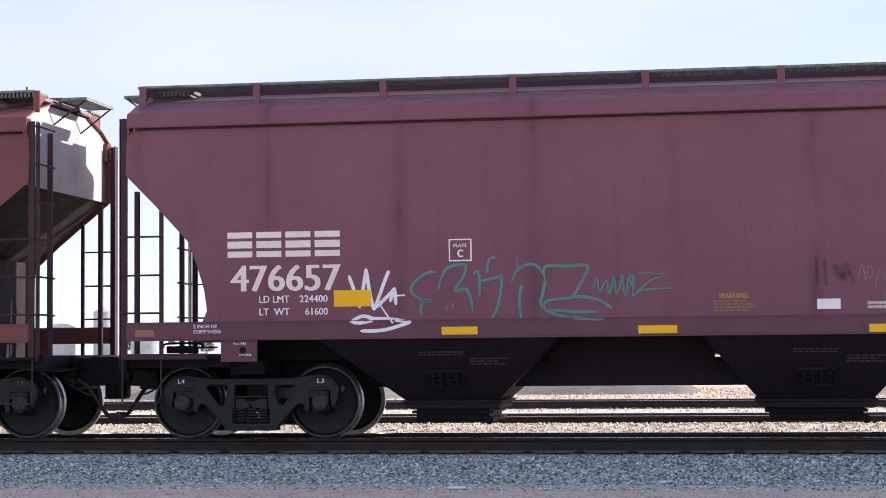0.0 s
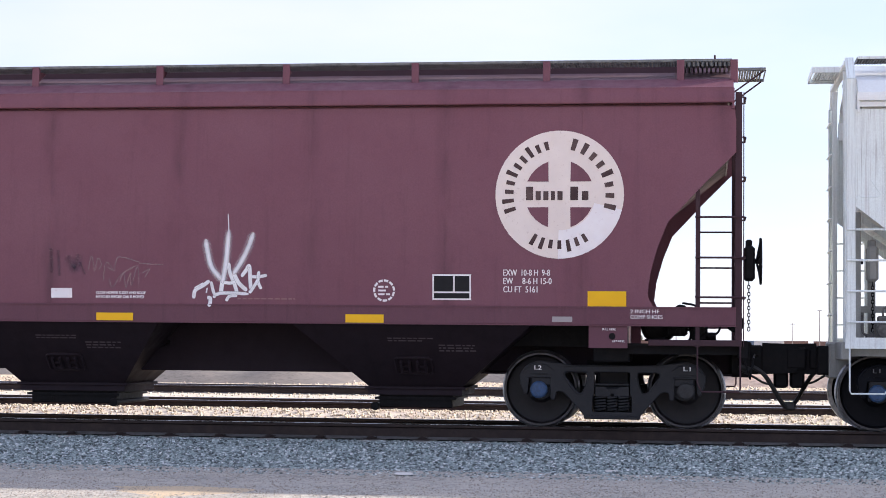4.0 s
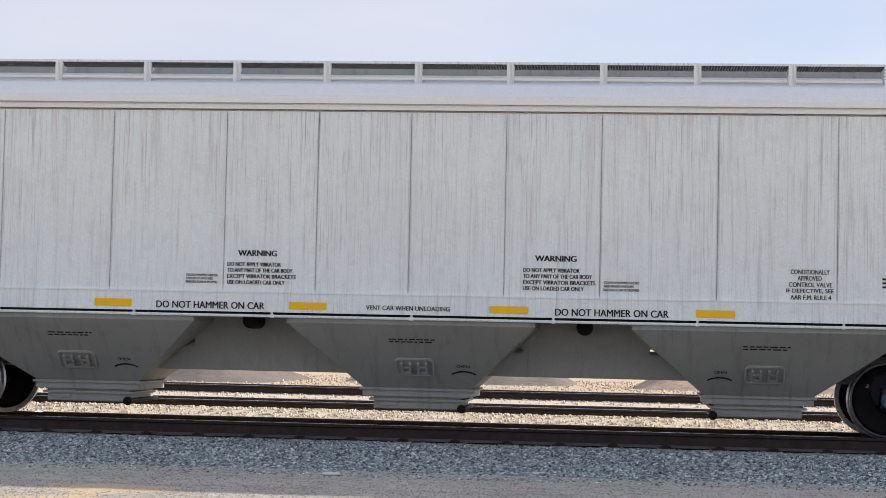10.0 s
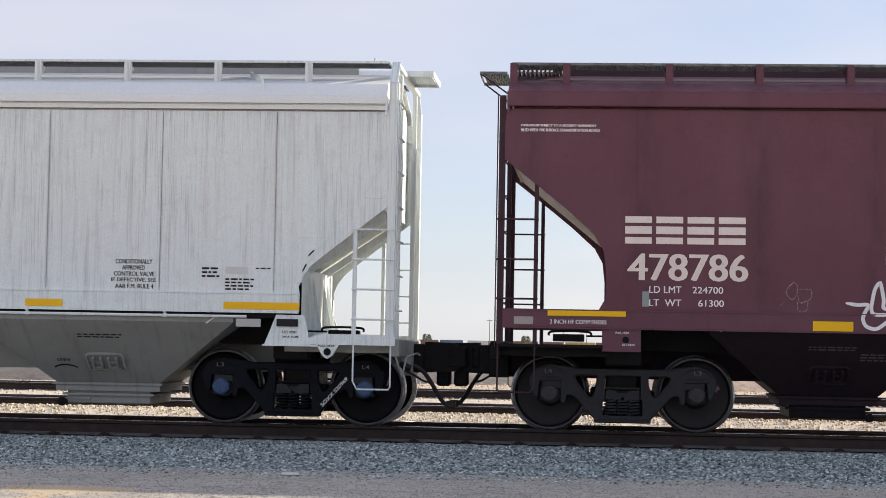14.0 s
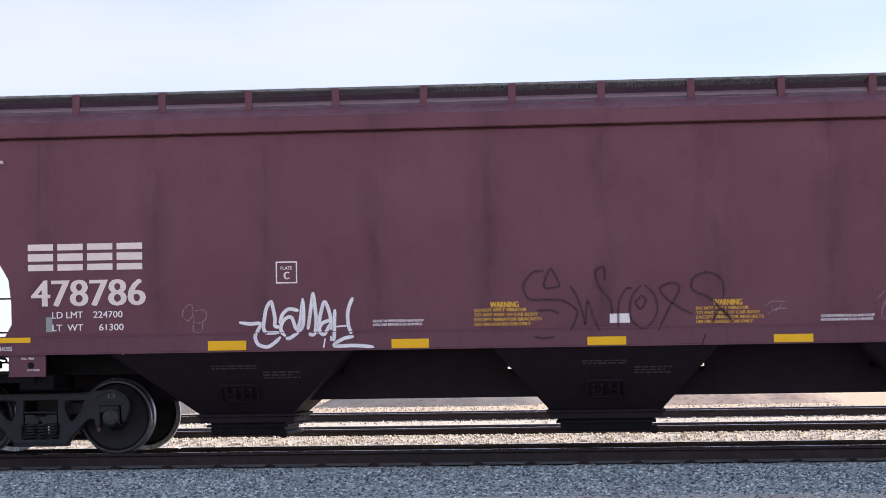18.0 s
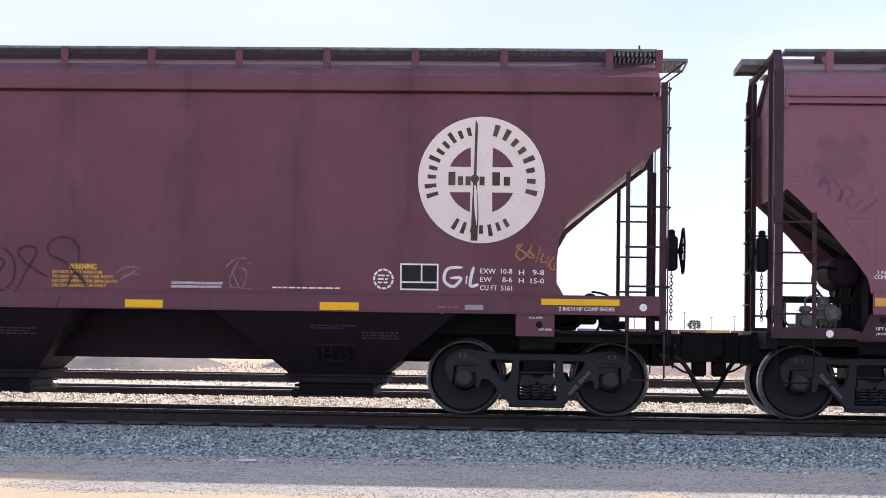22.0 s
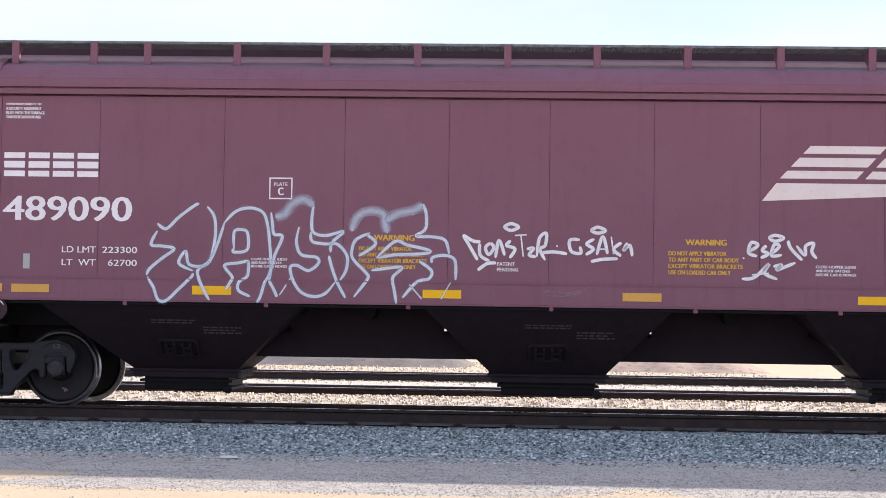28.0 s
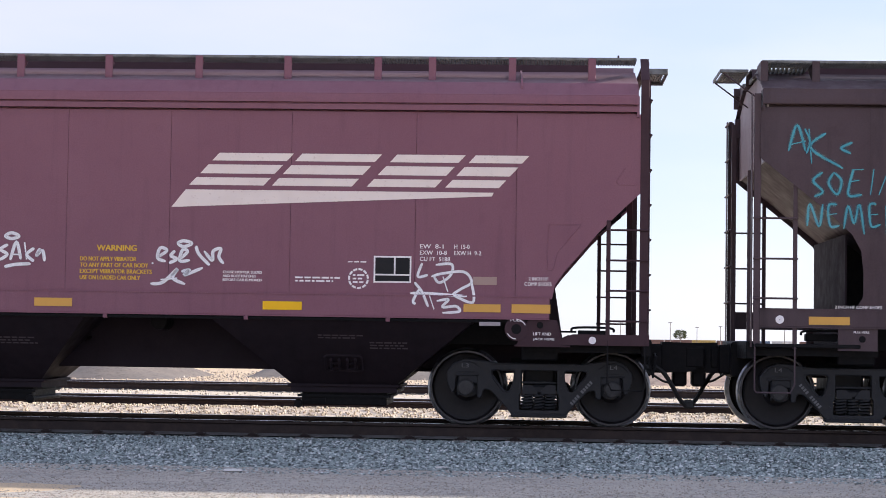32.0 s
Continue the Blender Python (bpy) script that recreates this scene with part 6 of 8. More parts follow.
stroke(car_a, [(-3.17, 1.54), (-3.00, 1.55), (-2.77, 1.53), (-2.56, 1.53)], 0.059, TEAL)
stroke(car_a, [(-3.14, 1.53), (-2.92, 1.47), (-2.69, 1.45), (-2.48, 1.44)], 0.059, TEAL)
stroke(car_a, [(-2.61, 1.79), (-2.55, 1.93), (-2.53, 1.77), (-2.44, 1.90), (-2.41, 1.74), (-2.35, 1.94), (-2.33, 1.75), (-2.28, 1.83), (-2.25, 1.97), (-2.22, 1.70), (-2.17, 1.97), (-2.15, 1.83), (-2.11, 1.97), (-2.13, 1.72), (-2.06, 1.78), (-1.90, 1.90), (-1.73, 1.94)], 0.033, TEAL)
stroke(car_a, [(-2.15, 1.70), (-2.01, 1.78), (-1.85, 1.79), (-1.66, 1.80)], 0.030, TEAL)
stroke(car_a, [(-2.06, 1.98), (-1.88, 1.98), (-1.73, 1.96)], 0.024, TEAL)

# white scrawl beside the number
stroke(car_a, [(-5.58, 2.01), (-5.49, 1.75), (-5.45, 1.61)], 0.052, SPRAY_WHITE)
stroke(car_a, [(-5.45, 1.61), (-5.39, 1.92), (-5.36, 2.09)], 0.052, SPRAY_WHITE)
stroke(car_a, [(-5.36, 2.07), (-5.32, 1.78), (-5.27, 1.58)], 0.052, SPRAY_WHITE)
stroke(car_a, [(-5.27, 1.58), (-5.14, 1.92), (-5.08, 2.06)], 0.052, SPRAY_WHITE)
stroke(car_a, [(-5.25, 1.61), (-5.07, 1.78), (-5.00, 1.85)], 0.052, SPRAY_WHITE)
stroke(car_a, [(-5.20, 1.65), (-5.04, 1.42)], 0.052, SPRAY_WHITE)
stroke(car_a, [(-5.07, 1.68), (-5.02, 1.84), (-5.00, 1.64)], 0.052, SPRAY_WHITE)
stroke(car_a, [(-5.04, 1.75), (-4.89, 1.76)], 0.052, SPRAY_WHITE)
stroke(car_a, [(-5.57, 1.44), (-5.42, 1.51), (-5.28, 1.47), (-5.43, 1.43), (-5.55, 1.44)], 0.052, SPRAY_WHITE)
stroke(car_a, [(-5.32, 1.48), (-5.07, 1.47), (-4.81, 1.43)], 0.052, SPRAY_WHITE)
stroke(car_a, [(-5.44, 1.33), (-5.15, 1.34), (-4.82, 1.43)], 0.052, SPRAY_WHITE)

# white crown tag
stroke(car_a, [(1.99, 2.23), (2.02, 2.09), (2.06, 1.93), (2.14, 1.82), (2.19, 1.76)], 0.058, SPRAY_WHITE)
stroke(car_a, [(2.28, 2.33), (2.26, 2.09), (2.24, 1.92), (2.20, 1.72), (2.18, 1.59)], 0.063, SPRAY_WHITE)
stroke(car_a, [(2.59, 2.32), (2.51, 2.12), (2.43, 1.97), (2.34, 1.83)], 0.055, SPRAY_WHITE)
stroke(car_a, [(2.28, 1.97), (2.30, 1.84), (2.35, 1.72), (2.39, 1.59)], 0.055, SPRAY_WHITE)
stroke(car_a, [(2.19, 1.74), (2.29, 1.72), (2.36, 1.74)], 0.047, SPRAY_WHITE)
stroke(car_a, [(2.35, 1.83), (2.41, 1.72), (2.51, 1.63)], 0.061, SPRAY_WHITE)
stroke(car_a, [(2.09, 1.54), (2.14, 1.59), (2.29, 1.60), (2.53, 1.59)], 0.047, SPRAY_WHITE)
stroke(car_a, [(2.44, 1.80), (2.50, 1.88), (2.54, 1.93), (2.55, 1.77), (2.56, 1.64)], 0.055, SPRAY_WHITE)
stroke(car_a, [(2.57, 1.80), (2.66, 1.80), (2.76, 1.82)], 0.047, SPRAY_WHITE)
stroke(car_a, [(2.66, 1.87), (2.65, 1.74), (2.69, 1.65)], 0.047, SPRAY_WHITE)
stroke(car_a, [(2.66, 1.78), (2.59, 1.67), (2.54, 1.60)], 0.047, SPRAY_WHITE)
stroke(car_a, [(1.84, 1.53), (1.86, 1.63), (1.96, 1.69), (2.04, 1.75)], 0.055, SPRAY_WHITE)
stroke(car_a, [(1.85, 1.66), (1.96, 1.72)], 0.047, SPRAY_WHITE)
stroke(car_a, [(2.00, 1.60), (2.01, 1.66)], 0.047, SPRAY_WHITE)
stroke(car_a, [(2.06, 1.74), (2.10, 1.59), (2.16, 1.59)], 0.047, SPRAY_WHITE)
stroke(car_a, [(2.01, 1.54), (2.05, 1.53), (2.04, 1.43)], 0.055, SPRAY_WHITE)
stroke(car_a, [(2.25, 1.50), (2.29, 1.56), (2.39, 1.57)], 0.047, SPRAY_WHITE)
stroke(car_a, [(2.28, 2.33), (2.28, 2.42), (2.27, 2.57)], 0.014, SPRAY_WHITE)

# white paint mist
stroke(car_a, [(1.99, 2.26), (2.02, 2.09), (2.06, 1.93), (2.14, 1.82), (2.19, 1.76)], 0.13, WHITE_MIST)
stroke(car_a, [(2.28, 2.37), (2.26, 2.09), (2.24, 1.92), (2.20, 1.72)], 0.13, WHITE_MIST)
stroke(car_a, [(2.59, 2.34), (2.51, 2.12), (2.43, 1.97), (2.34, 1.83)], 0.13, WHITE_MIST)

# grime runs along the seams of the grey sheets
SEAM_GRIME = spray("grey seam grime", (0.3, 0.28, 0.27), 0.3, 1.0)
for i, x in enumerate(SEAM_B[1:-1]):
    stroke(car_b, [(x + 0.004 * math.sin(i), 3.79), (x, 3.1), (x + 0.004, 2.4), (x, 1.62)], 0.03 + 0.012 * (i % 3), SEAM_GRIME, name="seam_stain", lift=0.003, taper=0.02)

# thin bluish soot with a half-worn scrawl under it
for pts in (((-7.7, 3.33), (-7.4, 3.22), (-7.12, 3.36)), ((-7.75, 3.02), (-7.45, 2.97), (-7.15, 3.08))):
    stroke(car_d, pts, 0.34, SOOT, name="soot_stain", taper=0.4)
for pts in (((-7.7, 2.77), (-7.63, 2.89), (-7.56, 2.75), (-7.59, 2.69)),
            ((-7.52, 2.86), (-7.42, 2.73), (-7.47, 2.6)),
            ((-7.44, 2.6), (-7.37, 2.79), (-7.28, 2.7), (-7.36, 2.63), (-7.3, 2.5)),
            ((-7.28, 2.54), (-7.21, 2.6), (-7.14, 2.67)),
            ((-7.22, 2.48), (-7.1, 2.55), (-7.0, 2.65)),
            ((-7.08, 2.86), (-7.05, 2.7))):
    stroke(car_d, pts, 0.05, WORN_PEN)

# dark smudge
stroke(car_a, [(0.02, 2.14), (0.03, 1.84)], 0.138, SMUDGE)
stroke(car_a, [(0.11, 2.12), (0.13, 1.80)], 0.138, SMUDGE)
stroke(car_a, [(0.23, 2.05), (0.32, 1.88), (0.37, 2.07)], 0.138, SMUDGE)
stroke(car_a, [(0.39, 1.97), (0.46, 1.82)], 0.138, SMUDGE)

# thin pale scratch
stroke(car_a, [(0.50, 1.87), (0.54, 2.05), (0.58, 1.86)], 0.018, CHALK)
stroke(car_a, [(0.59, 1.87), (0.62, 2.02), (0.67, 1.94), (0.62, 1.87)], 0.018, CHALK)
stroke(car_a, [(0.69, 1.74), (0.73, 1.97), (0.82, 1.87), (0.73, 1.92)], 0.018, CHALK)
stroke(car_a, [(0.83, 1.87), (0.87, 2.02), (0.95, 2.03), (1.13, 1.98), (1.18, 1.96), (1.47, 1.94)], 0.018, CHALK)
stroke(car_a, [(0.90, 1.72), (0.95, 1.84), (0.98, 1.66), (1.04, 1.84), (1.05, 1.69), (1.13, 1.92), (1.15, 1.65)], 0.018, CHALK)
stroke(car_a, [(0.77, 1.77), (0.81, 1.66), (0.92, 1.82), (1.13, 1.94)], 0.018, CHALK)
stroke(car_a, [(1.19, 1.84), (1.28, 1.89), (1.22, 1.79)], 0.018, CHALK)

# white looped tag
stroke(car_c, [(-4.38, 1.59), (-4.25, 1.57), (-4.12, 1.57), (-4.15, 1.49), (-4.18, 1.41), (-4.14, 1.32), (-4.03, 1.29), (-3.93, 1.35), (-3.87, 1.41)], 0.052, SPRAY_WHITE)
stroke(car_c, [(-3.98, 1.85), (-4.04, 1.76), (-4.07, 1.62), (-4.08, 1.52), (-4.04, 1.46), (-3.88, 1.46)], 0.052, SPRAY_WHITE)
stroke(car_c, [(-3.98, 1.85), (-3.94, 1.64), (-3.94, 1.54), (-3.87, 1.53)], 0.052, SPRAY_WHITE)
stroke(car_c, [(-3.88, 1.56), (-3.85, 1.67), (-3.77, 1.74), (-3.65, 1.72)], 0.052, SPRAY_WHITE)
stroke(car_c, [(-3.81, 1.41), (-3.87, 1.50), (-3.83, 1.61), (-3.74, 1.64), (-3.68, 1.50), (-3.63, 1.61), (-3.60, 1.87)], 0.052, SPRAY_WHITE)
stroke(car_c, [(-3.60, 1.87), (-3.59, 1.69), (-3.61, 1.52), (-3.74, 1.40), (-3.81, 1.39)], 0.052, SPRAY_WHITE)
stroke(car_c, [(-3.54, 1.49), (-3.50, 1.75), (-3.47, 1.94)], 0.052, SPRAY_WHITE)
stroke(car_c, [(-3.47, 1.94), (-3.44, 1.63), (-3.46, 1.44), (-3.53, 1.44)], 0.052, SPRAY_WHITE)
stroke(car_c, [(-3.43, 1.44), (-3.38, 1.69), (-3.33, 1.82), (-3.27, 1.66), (-3.26, 1.48)], 0.052, SPRAY_WHITE)
stroke(car_c, [(-3.27, 1.60), (-3.37, 1.56), (-3.40, 1.48), (-3.34, 1.43), (-3.27, 1.56)], 0.052, SPRAY_WHITE)
stroke(car_c, [(-3.21, 1.73), (-3.22, 1.54), (-3.22, 1.40), (-3.24, 1.35)], 0.052, SPRAY_WHITE)
stroke(car_c, [(-3.20, 1.52), (-3.06, 1.53)], 0.052, SPRAY_WHITE)
stroke(car_c, [(-2.99, 1.87), (-3.05, 1.71), (-3.05, 1.54), (-3.01, 1.43)], 0.052, SPRAY_WHITE)
stroke(car_c, [(-3.33, 1.38), (-3.35, 1.27)], 0.052, SPRAY_WHITE)
stroke(car_c, [(-3.26, 1.41), (-3.26, 1.35)], 0.052, SPRAY_WHITE)
stroke(car_c, [(-2.98, 1.40), (-3.12, 1.37), (-3.22, 1.29), (-2.98, 1.29), (-2.74, 1.27)], 0.052, SPRAY_WHITE)

# faint scratched flower
stroke(car_c, [(-5.15, 1.53), (-5.10, 1.59)], 0.019, CHALK)
stroke(car_c, [(-5.05, 1.77), (-5.07, 1.69), (-5.00, 1.62), (-4.94, 1.71), (-4.97, 1.82), (-5.05, 1.77)], 0.019, CHALK)
stroke(car_c, [(-4.91, 1.74), (-4.79, 1.74), (-4.79, 1.63), (-4.91, 1.59), (-4.94, 1.69)], 0.019, CHALK)
stroke(car_c, [(-4.94, 1.60), (-4.93, 1.49), (-4.84, 1.49), (-4.82, 1.60)], 0.019, CHALK)

# dark looped writing
stroke(car_c, [(-0.50, 1.95), (-0.69, 1.95), (-0.61, 2.16), (-0.50, 1.95)], 0.045, DARK_PEN)
stroke(car_c, [(-0.69, 2.14), (-0.83, 2.12), (-0.94, 1.97), (-0.87, 1.81), (-0.66, 1.80), (-0.46, 1.78), (-0.31, 1.66), (-0.34, 1.52), (-0.39, 1.43)], 0.045, DARK_PEN)
stroke(car_c, [(-0.39, 1.96), (-0.31, 1.84), (-0.24, 1.63), (-0.21, 1.50), (-0.18, 1.78), (-0.11, 1.57), (-0.04, 1.42)], 0.045, DARK_PEN)
stroke(car_c, [(0.03, 2.01), (0.02, 2.17), (-0.08, 2.12), (-0.04, 1.95), (0.09, 1.77), (0.11, 1.61)], 0.045, DARK_PEN)
stroke(car_c, [(0.18, 1.45), (0.19, 1.74), (0.27, 1.90), (0.35, 1.92)], 0.045, DARK_PEN)
stroke(car_c, [(0.46, 1.83), (0.51, 1.77), (0.45, 1.67), (0.39, 1.74), (0.46, 1.83)], 0.045, DARK_PEN)
stroke(car_c, [(0.46, 1.95), (0.34, 1.80), (0.33, 1.56), (0.48, 1.44), (0.63, 1.59), (0.62, 1.82), (0.49, 1.96)], 0.045, DARK_PEN)
stroke(car_c, [(0.65, 1.41), (0.77, 1.65), (0.91, 1.91), (0.81, 1.97), (0.68, 1.91), (0.75, 1.79), (0.92, 1.67), (1.06, 1.60)], 0.045, DARK_PEN)
stroke(car_c, [(1.42, 1.78), (1.41, 1.99), (1.25, 2.09), (1.07, 2.02), (1.07, 1.88), (1.27, 1.78), (1.44, 1.60), (1.53, 1.49)], 0.045, DARK_PEN)
stroke(car_c, [(-0.78, 1.67), (-0.61, 1.67), (-0.52, 1.63)], 0.045, DARK_PEN)
stroke(car_c, [(-0.82, 1.36), (-0.70, 1.34), (-0.57, 1.36)], 0.045, DARK_PEN)
stroke(car_c, [(1.20, 1.36), (1.16, 1.23)], 0.062, DARK_PEN)
stroke(car_c, [(1.29, 1.49), (1.38, 1.66), (1.50, 1.55)], 0.045, DARK_PEN)

# small pale scribble
stroke(car_c, [(1.89, 1.66), (1.99, 1.73), (2.15, 1.73)], 0.021, CHALK)
stroke(car_c, [(1.93, 1.58), (2.05, 1.65), (2.18, 1.64)], 0.021, CHALK)
stroke(car_c, [(1.98, 1.68), (2.02, 1.62), (2.11, 1.70)], 0.021, CHALK)

# orange chalk figures
stroke(car_c, [(6.79, 2.07), (6.70, 1.95), (6.76, 1.88), (6.82, 1.95), (6.71, 2.03), (6.79, 2.07)], 0.046, ORANGE_PEN)
stroke(car_c, [(6.90, 2.06), (6.84, 1.93), (6.92, 1.91), (6.87, 1.98)], 0.046, ORANGE_PEN)
stroke(car_c, [(7.00, 2.05), (6.94, 1.85)], 0.046, ORANGE_PEN)
stroke(car_c, [(7.03, 1.96), (7.00, 1.86), (7.08, 1.86)], 0.046, ORANGE_PEN)
stroke(car_c, [(7.09, 1.94), (7.07, 1.79)], 0.046, ORANGE_PEN)
stroke(car_c, [(7.16, 1.93), (7.10, 1.82), (7.15, 1.76), (7.16, 1.83)], 0.046, ORANGE_PEN)

# white scrawl
stroke(car_c, [(6.07, 1.78), (5.89, 1.76), (5.85, 1.62), (5.96, 1.55), (6.05, 1.65), (5.92, 1.65)], 0.044, SPRAY_WHITE)
stroke(car_c, [(6.12, 1.68), (6.11, 1.58)], 0.044, SPRAY_WHITE)
stroke(car_c, [(6.20, 1.79), (6.16, 1.57), (6.26, 1.58)], 0.044, SPRAY_WHITE)

# pale ghost sketch
stroke(car_c, [(3.21, 1.74), (3.33, 1.84), (3.48, 1.86)], 0.024, CHALK)
stroke(car_c, [(3.30, 1.69), (3.40, 1.49), (3.47, 1.69), (3.33, 1.76)], 0.024, CHALK)
stroke(car_c, [(3.23, 1.51), (3.56, 1.49)], 0.024, CHALK)
stroke(car_c, [(3.37, 1.83), (3.26, 1.59), (3.32, 1.49)], 0.024, CHALK)
stroke(car_c, [(3.47, 1.81), (3.53, 1.79)], 0.024, CHALK)

# large white and cyan outline piece
stroke(car_d, [(-4.71, 2.22), (-4.60, 2.16), (-4.45, 2.30), (-4.28, 2.43), (-4.21, 2.47)], 0.044, SPRAY_CYAN)
stroke(car_d, [(-4.71, 2.13), (-4.78, 1.97), (-4.65, 1.95), (-4.50, 1.92), (-4.65, 1.80), (-4.79, 1.68), (-4.83, 1.60)], 0.044, SPRAY_CYAN)
stroke(car_d, [(-4.82, 1.58), (-4.74, 1.46), (-4.68, 1.31), (-4.58, 1.30), (-4.44, 1.43), (-4.29, 1.58), (-4.27, 1.63)], 0.044, SPRAY_CYAN)
stroke(car_d, [(-4.11, 2.43), (-4.02, 2.30), (-4.01, 2.04), (-4.09, 1.75), (-4.31, 1.73), (-4.36, 1.89), (-4.44, 1.78), (-4.41, 1.72), (-4.27, 1.66)], 0.044, SPRAY_CYAN)
stroke(car_d, [(-3.90, 2.24), (-3.97, 2.01), (-4.07, 1.78), (-4.19, 1.69), (-4.21, 1.61), (-4.12, 1.41), (-4.06, 1.31)], 0.044, SPRAY_CYAN)
stroke(car_d, [(-3.90, 2.24), (-3.76, 2.38), (-3.59, 2.42), (-3.44, 2.37), (-3.38, 2.22), (-3.35, 1.99), (-3.33, 1.73), (-3.35, 1.53)], 0.044, SPRAY_CYAN)
stroke(car_d, [(-3.78, 1.93), (-3.78, 2.13), (-3.70, 2.16), (-3.62, 2.12), (-3.62, 1.92), (-3.78, 1.89), (-3.78, 1.94)], 0.044, SPRAY_CYAN)
stroke(car_d, [(-3.60, 1.79), (-3.72, 1.76), (-3.89, 1.73), (-3.80, 1.60), (-3.80, 1.55), (-3.87, 1.44)], 0.044, SPRAY_CYAN)
stroke(car_d, [(-3.60, 1.79), (-3.61, 1.61), (-3.71, 1.53), (-3.71, 1.43), (-3.57, 1.36)], 0.044, SPRAY_CYAN)
stroke(car_d, [(-3.34, 2.37), (-3.32, 2.22), (-3.30, 2.11), (-3.20, 2.08), (-3.29, 1.85), (-3.35, 1.62), (-3.40, 1.53), (-3.45, 1.36), (-3.49, 1.29)], 0.044, SPRAY_CYAN)
stroke(car_d, [(-3.29, 2.32), (-3.18, 2.35), (-3.09, 2.47), (-2.95, 2.53), (-2.83, 2.46)], 0.13, FOG)
stroke(car_d, [(-2.83, 2.46), (-2.85, 2.29), (-2.83, 2.14), (-2.68, 2.10), (-2.47, 2.15), (-2.60, 2.02), (-2.62, 1.90)], 0.044, SPRAY_CYAN)
stroke(car_d, [(-3.00, 2.20), (-3.03, 2.02), (-2.97, 1.87), (-2.79, 1.84), (-2.76, 1.77), (-2.88, 1.68), (-3.02, 1.74), (-3.10, 1.71), (-3.06, 1.56), (-2.96, 1.42), (-2.81, 1.37), (-2.67, 1.41), (-2.56, 1.54)], 0.044, SPRAY_CYAN)
stroke(car_d, [(-3.09, 1.59), (-3.22, 1.38)], 0.044, SPRAY_CYAN)
stroke(car_d, [(-3.35, 1.55), (-3.29, 1.45), (-3.25, 1.36)], 0.044, SPRAY_CYAN)
stroke(car_d, [(-2.86, 2.14), (-2.84, 2.03), (-2.68, 2.00), (-2.54, 2.00), (-2.42, 1.86), (-2.43, 1.69), (-2.50, 1.57)], 0.044, SPRAY_CYAN)
stroke(car_d, [(-2.64, 1.86), (-2.59, 1.69), (-2.53, 1.54), (-2.43, 1.36)], 0.044, SPRAY_CYAN)
stroke(car_d, [(-2.37, 2.16), (-2.31, 2.32), (-2.17, 2.40), (-2.00, 2.37), (-1.97, 2.24), (-1.94, 2.14)], 0.13, FOG)
stroke(car_d, [(-1.97, 2.28), (-1.82, 2.37), (-1.62, 2.42), (-1.52, 2.49)], 0.13, FOG)
stroke(car_d, [(-1.52, 2.49), (-1.48, 2.36), (-1.49, 2.19), (-1.60, 2.11), (-1.39, 2.10), (-1.25, 2.06), (-1.20, 1.90)], 0.044, SPRAY_CYAN)
stroke(car_d, [(-2.15, 2.14), (-2.31, 2.06), (-2.36, 1.95), (-2.35, 1.83), (-2.19, 1.66), (-2.17, 1.59), (-2.33, 1.37)], 0.044, SPRAY_CYAN)
stroke(car_d, [(-2.28, 1.86), (-2.08, 2.01), (-2.19, 2.12)], 0.044, SPRAY_CYAN)
stroke(car_d, [(-2.07, 1.84), (-1.85, 2.04), (-1.70, 2.00), (-1.44, 1.94), (-1.50, 1.90), (-1.85, 1.88), (-2.05, 1.84)], 0.044, SPRAY_CYAN)
stroke(car_d, [(-2.13, 1.69), (-1.93, 1.72), (-1.76, 1.73), (-1.87, 1.61), (-1.85, 1.47), (-1.82, 1.30)], 0.044, SPRAY_CYAN)
stroke(car_d, [(-1.41, 1.79), (-1.39, 1.86), (-1.24, 1.88), (-1.13, 1.82), (-1.12, 1.59)], 0.044, SPRAY_CYAN)
stroke(car_d, [(-1.56, 1.81), (-1.41, 1.70), (-1.44, 1.60), (-1.58, 1.56), (-1.75, 1.37)], 0.044, SPRAY_CYAN)
stroke(car_d, [(-1.67, 1.53), (-1.52, 1.36)], 0.044, SPRAY_CYAN)
stroke(car_d, [(-1.18, 1.56), (-1.29, 1.36)], 0.044, SPRAY_CYAN)

# white marker tags
stroke(car_d, [(-1.04, 2.13), (-0.96, 2.00), (-0.86, 1.83)], 0.048, SPRAY_WHITE)
stroke(car_d, [(-1.04, 2.13), (-0.92, 2.06), (-0.83, 2.05)], 0.048, SPRAY_WHITE)
stroke(car_d, [(-0.84, 2.03), (-0.83, 1.89), (-0.72, 1.82)], 0.048, SPRAY_WHITE)
stroke(car_d, [(-0.71, 2.04), (-0.77, 1.98), (-0.73, 1.90), (-0.67, 1.98), (-0.71, 2.04)], 0.048, SPRAY_WHITE)
stroke(car_d, [(-0.65, 1.86), (-0.61, 2.07), (-0.54, 1.89)], 0.048, SPRAY_WHITE)
stroke(car_d, [(-0.47, 2.07), (-0.52, 2.01), (-0.42, 1.97), (-0.48, 1.86)], 0.048, SPRAY_WHITE)
stroke(car_d, [(-0.42, 2.13), (-0.28, 2.14)], 0.048, SPRAY_WHITE)
stroke(car_d, [(-0.35, 2.13), (-0.32, 1.88)], 0.048, SPRAY_WHITE)
stroke(car_d, [(-0.28, 1.97), (-0.20, 1.98), (-0.25, 1.90), (-0.17, 1.88)], 0.048, SPRAY_WHITE)
stroke(car_d, [(-0.16, 1.88), (-0.13, 2.10), (-0.05, 2.16), (-0.06, 2.02), (-0.12, 1.97), (-0.06, 1.84)], 0.048, SPRAY_WHITE)
stroke(car_d, [(-0.09, 1.93), (0.04, 1.94), (0.20, 1.92)], 0.048, SPRAY_WHITE)
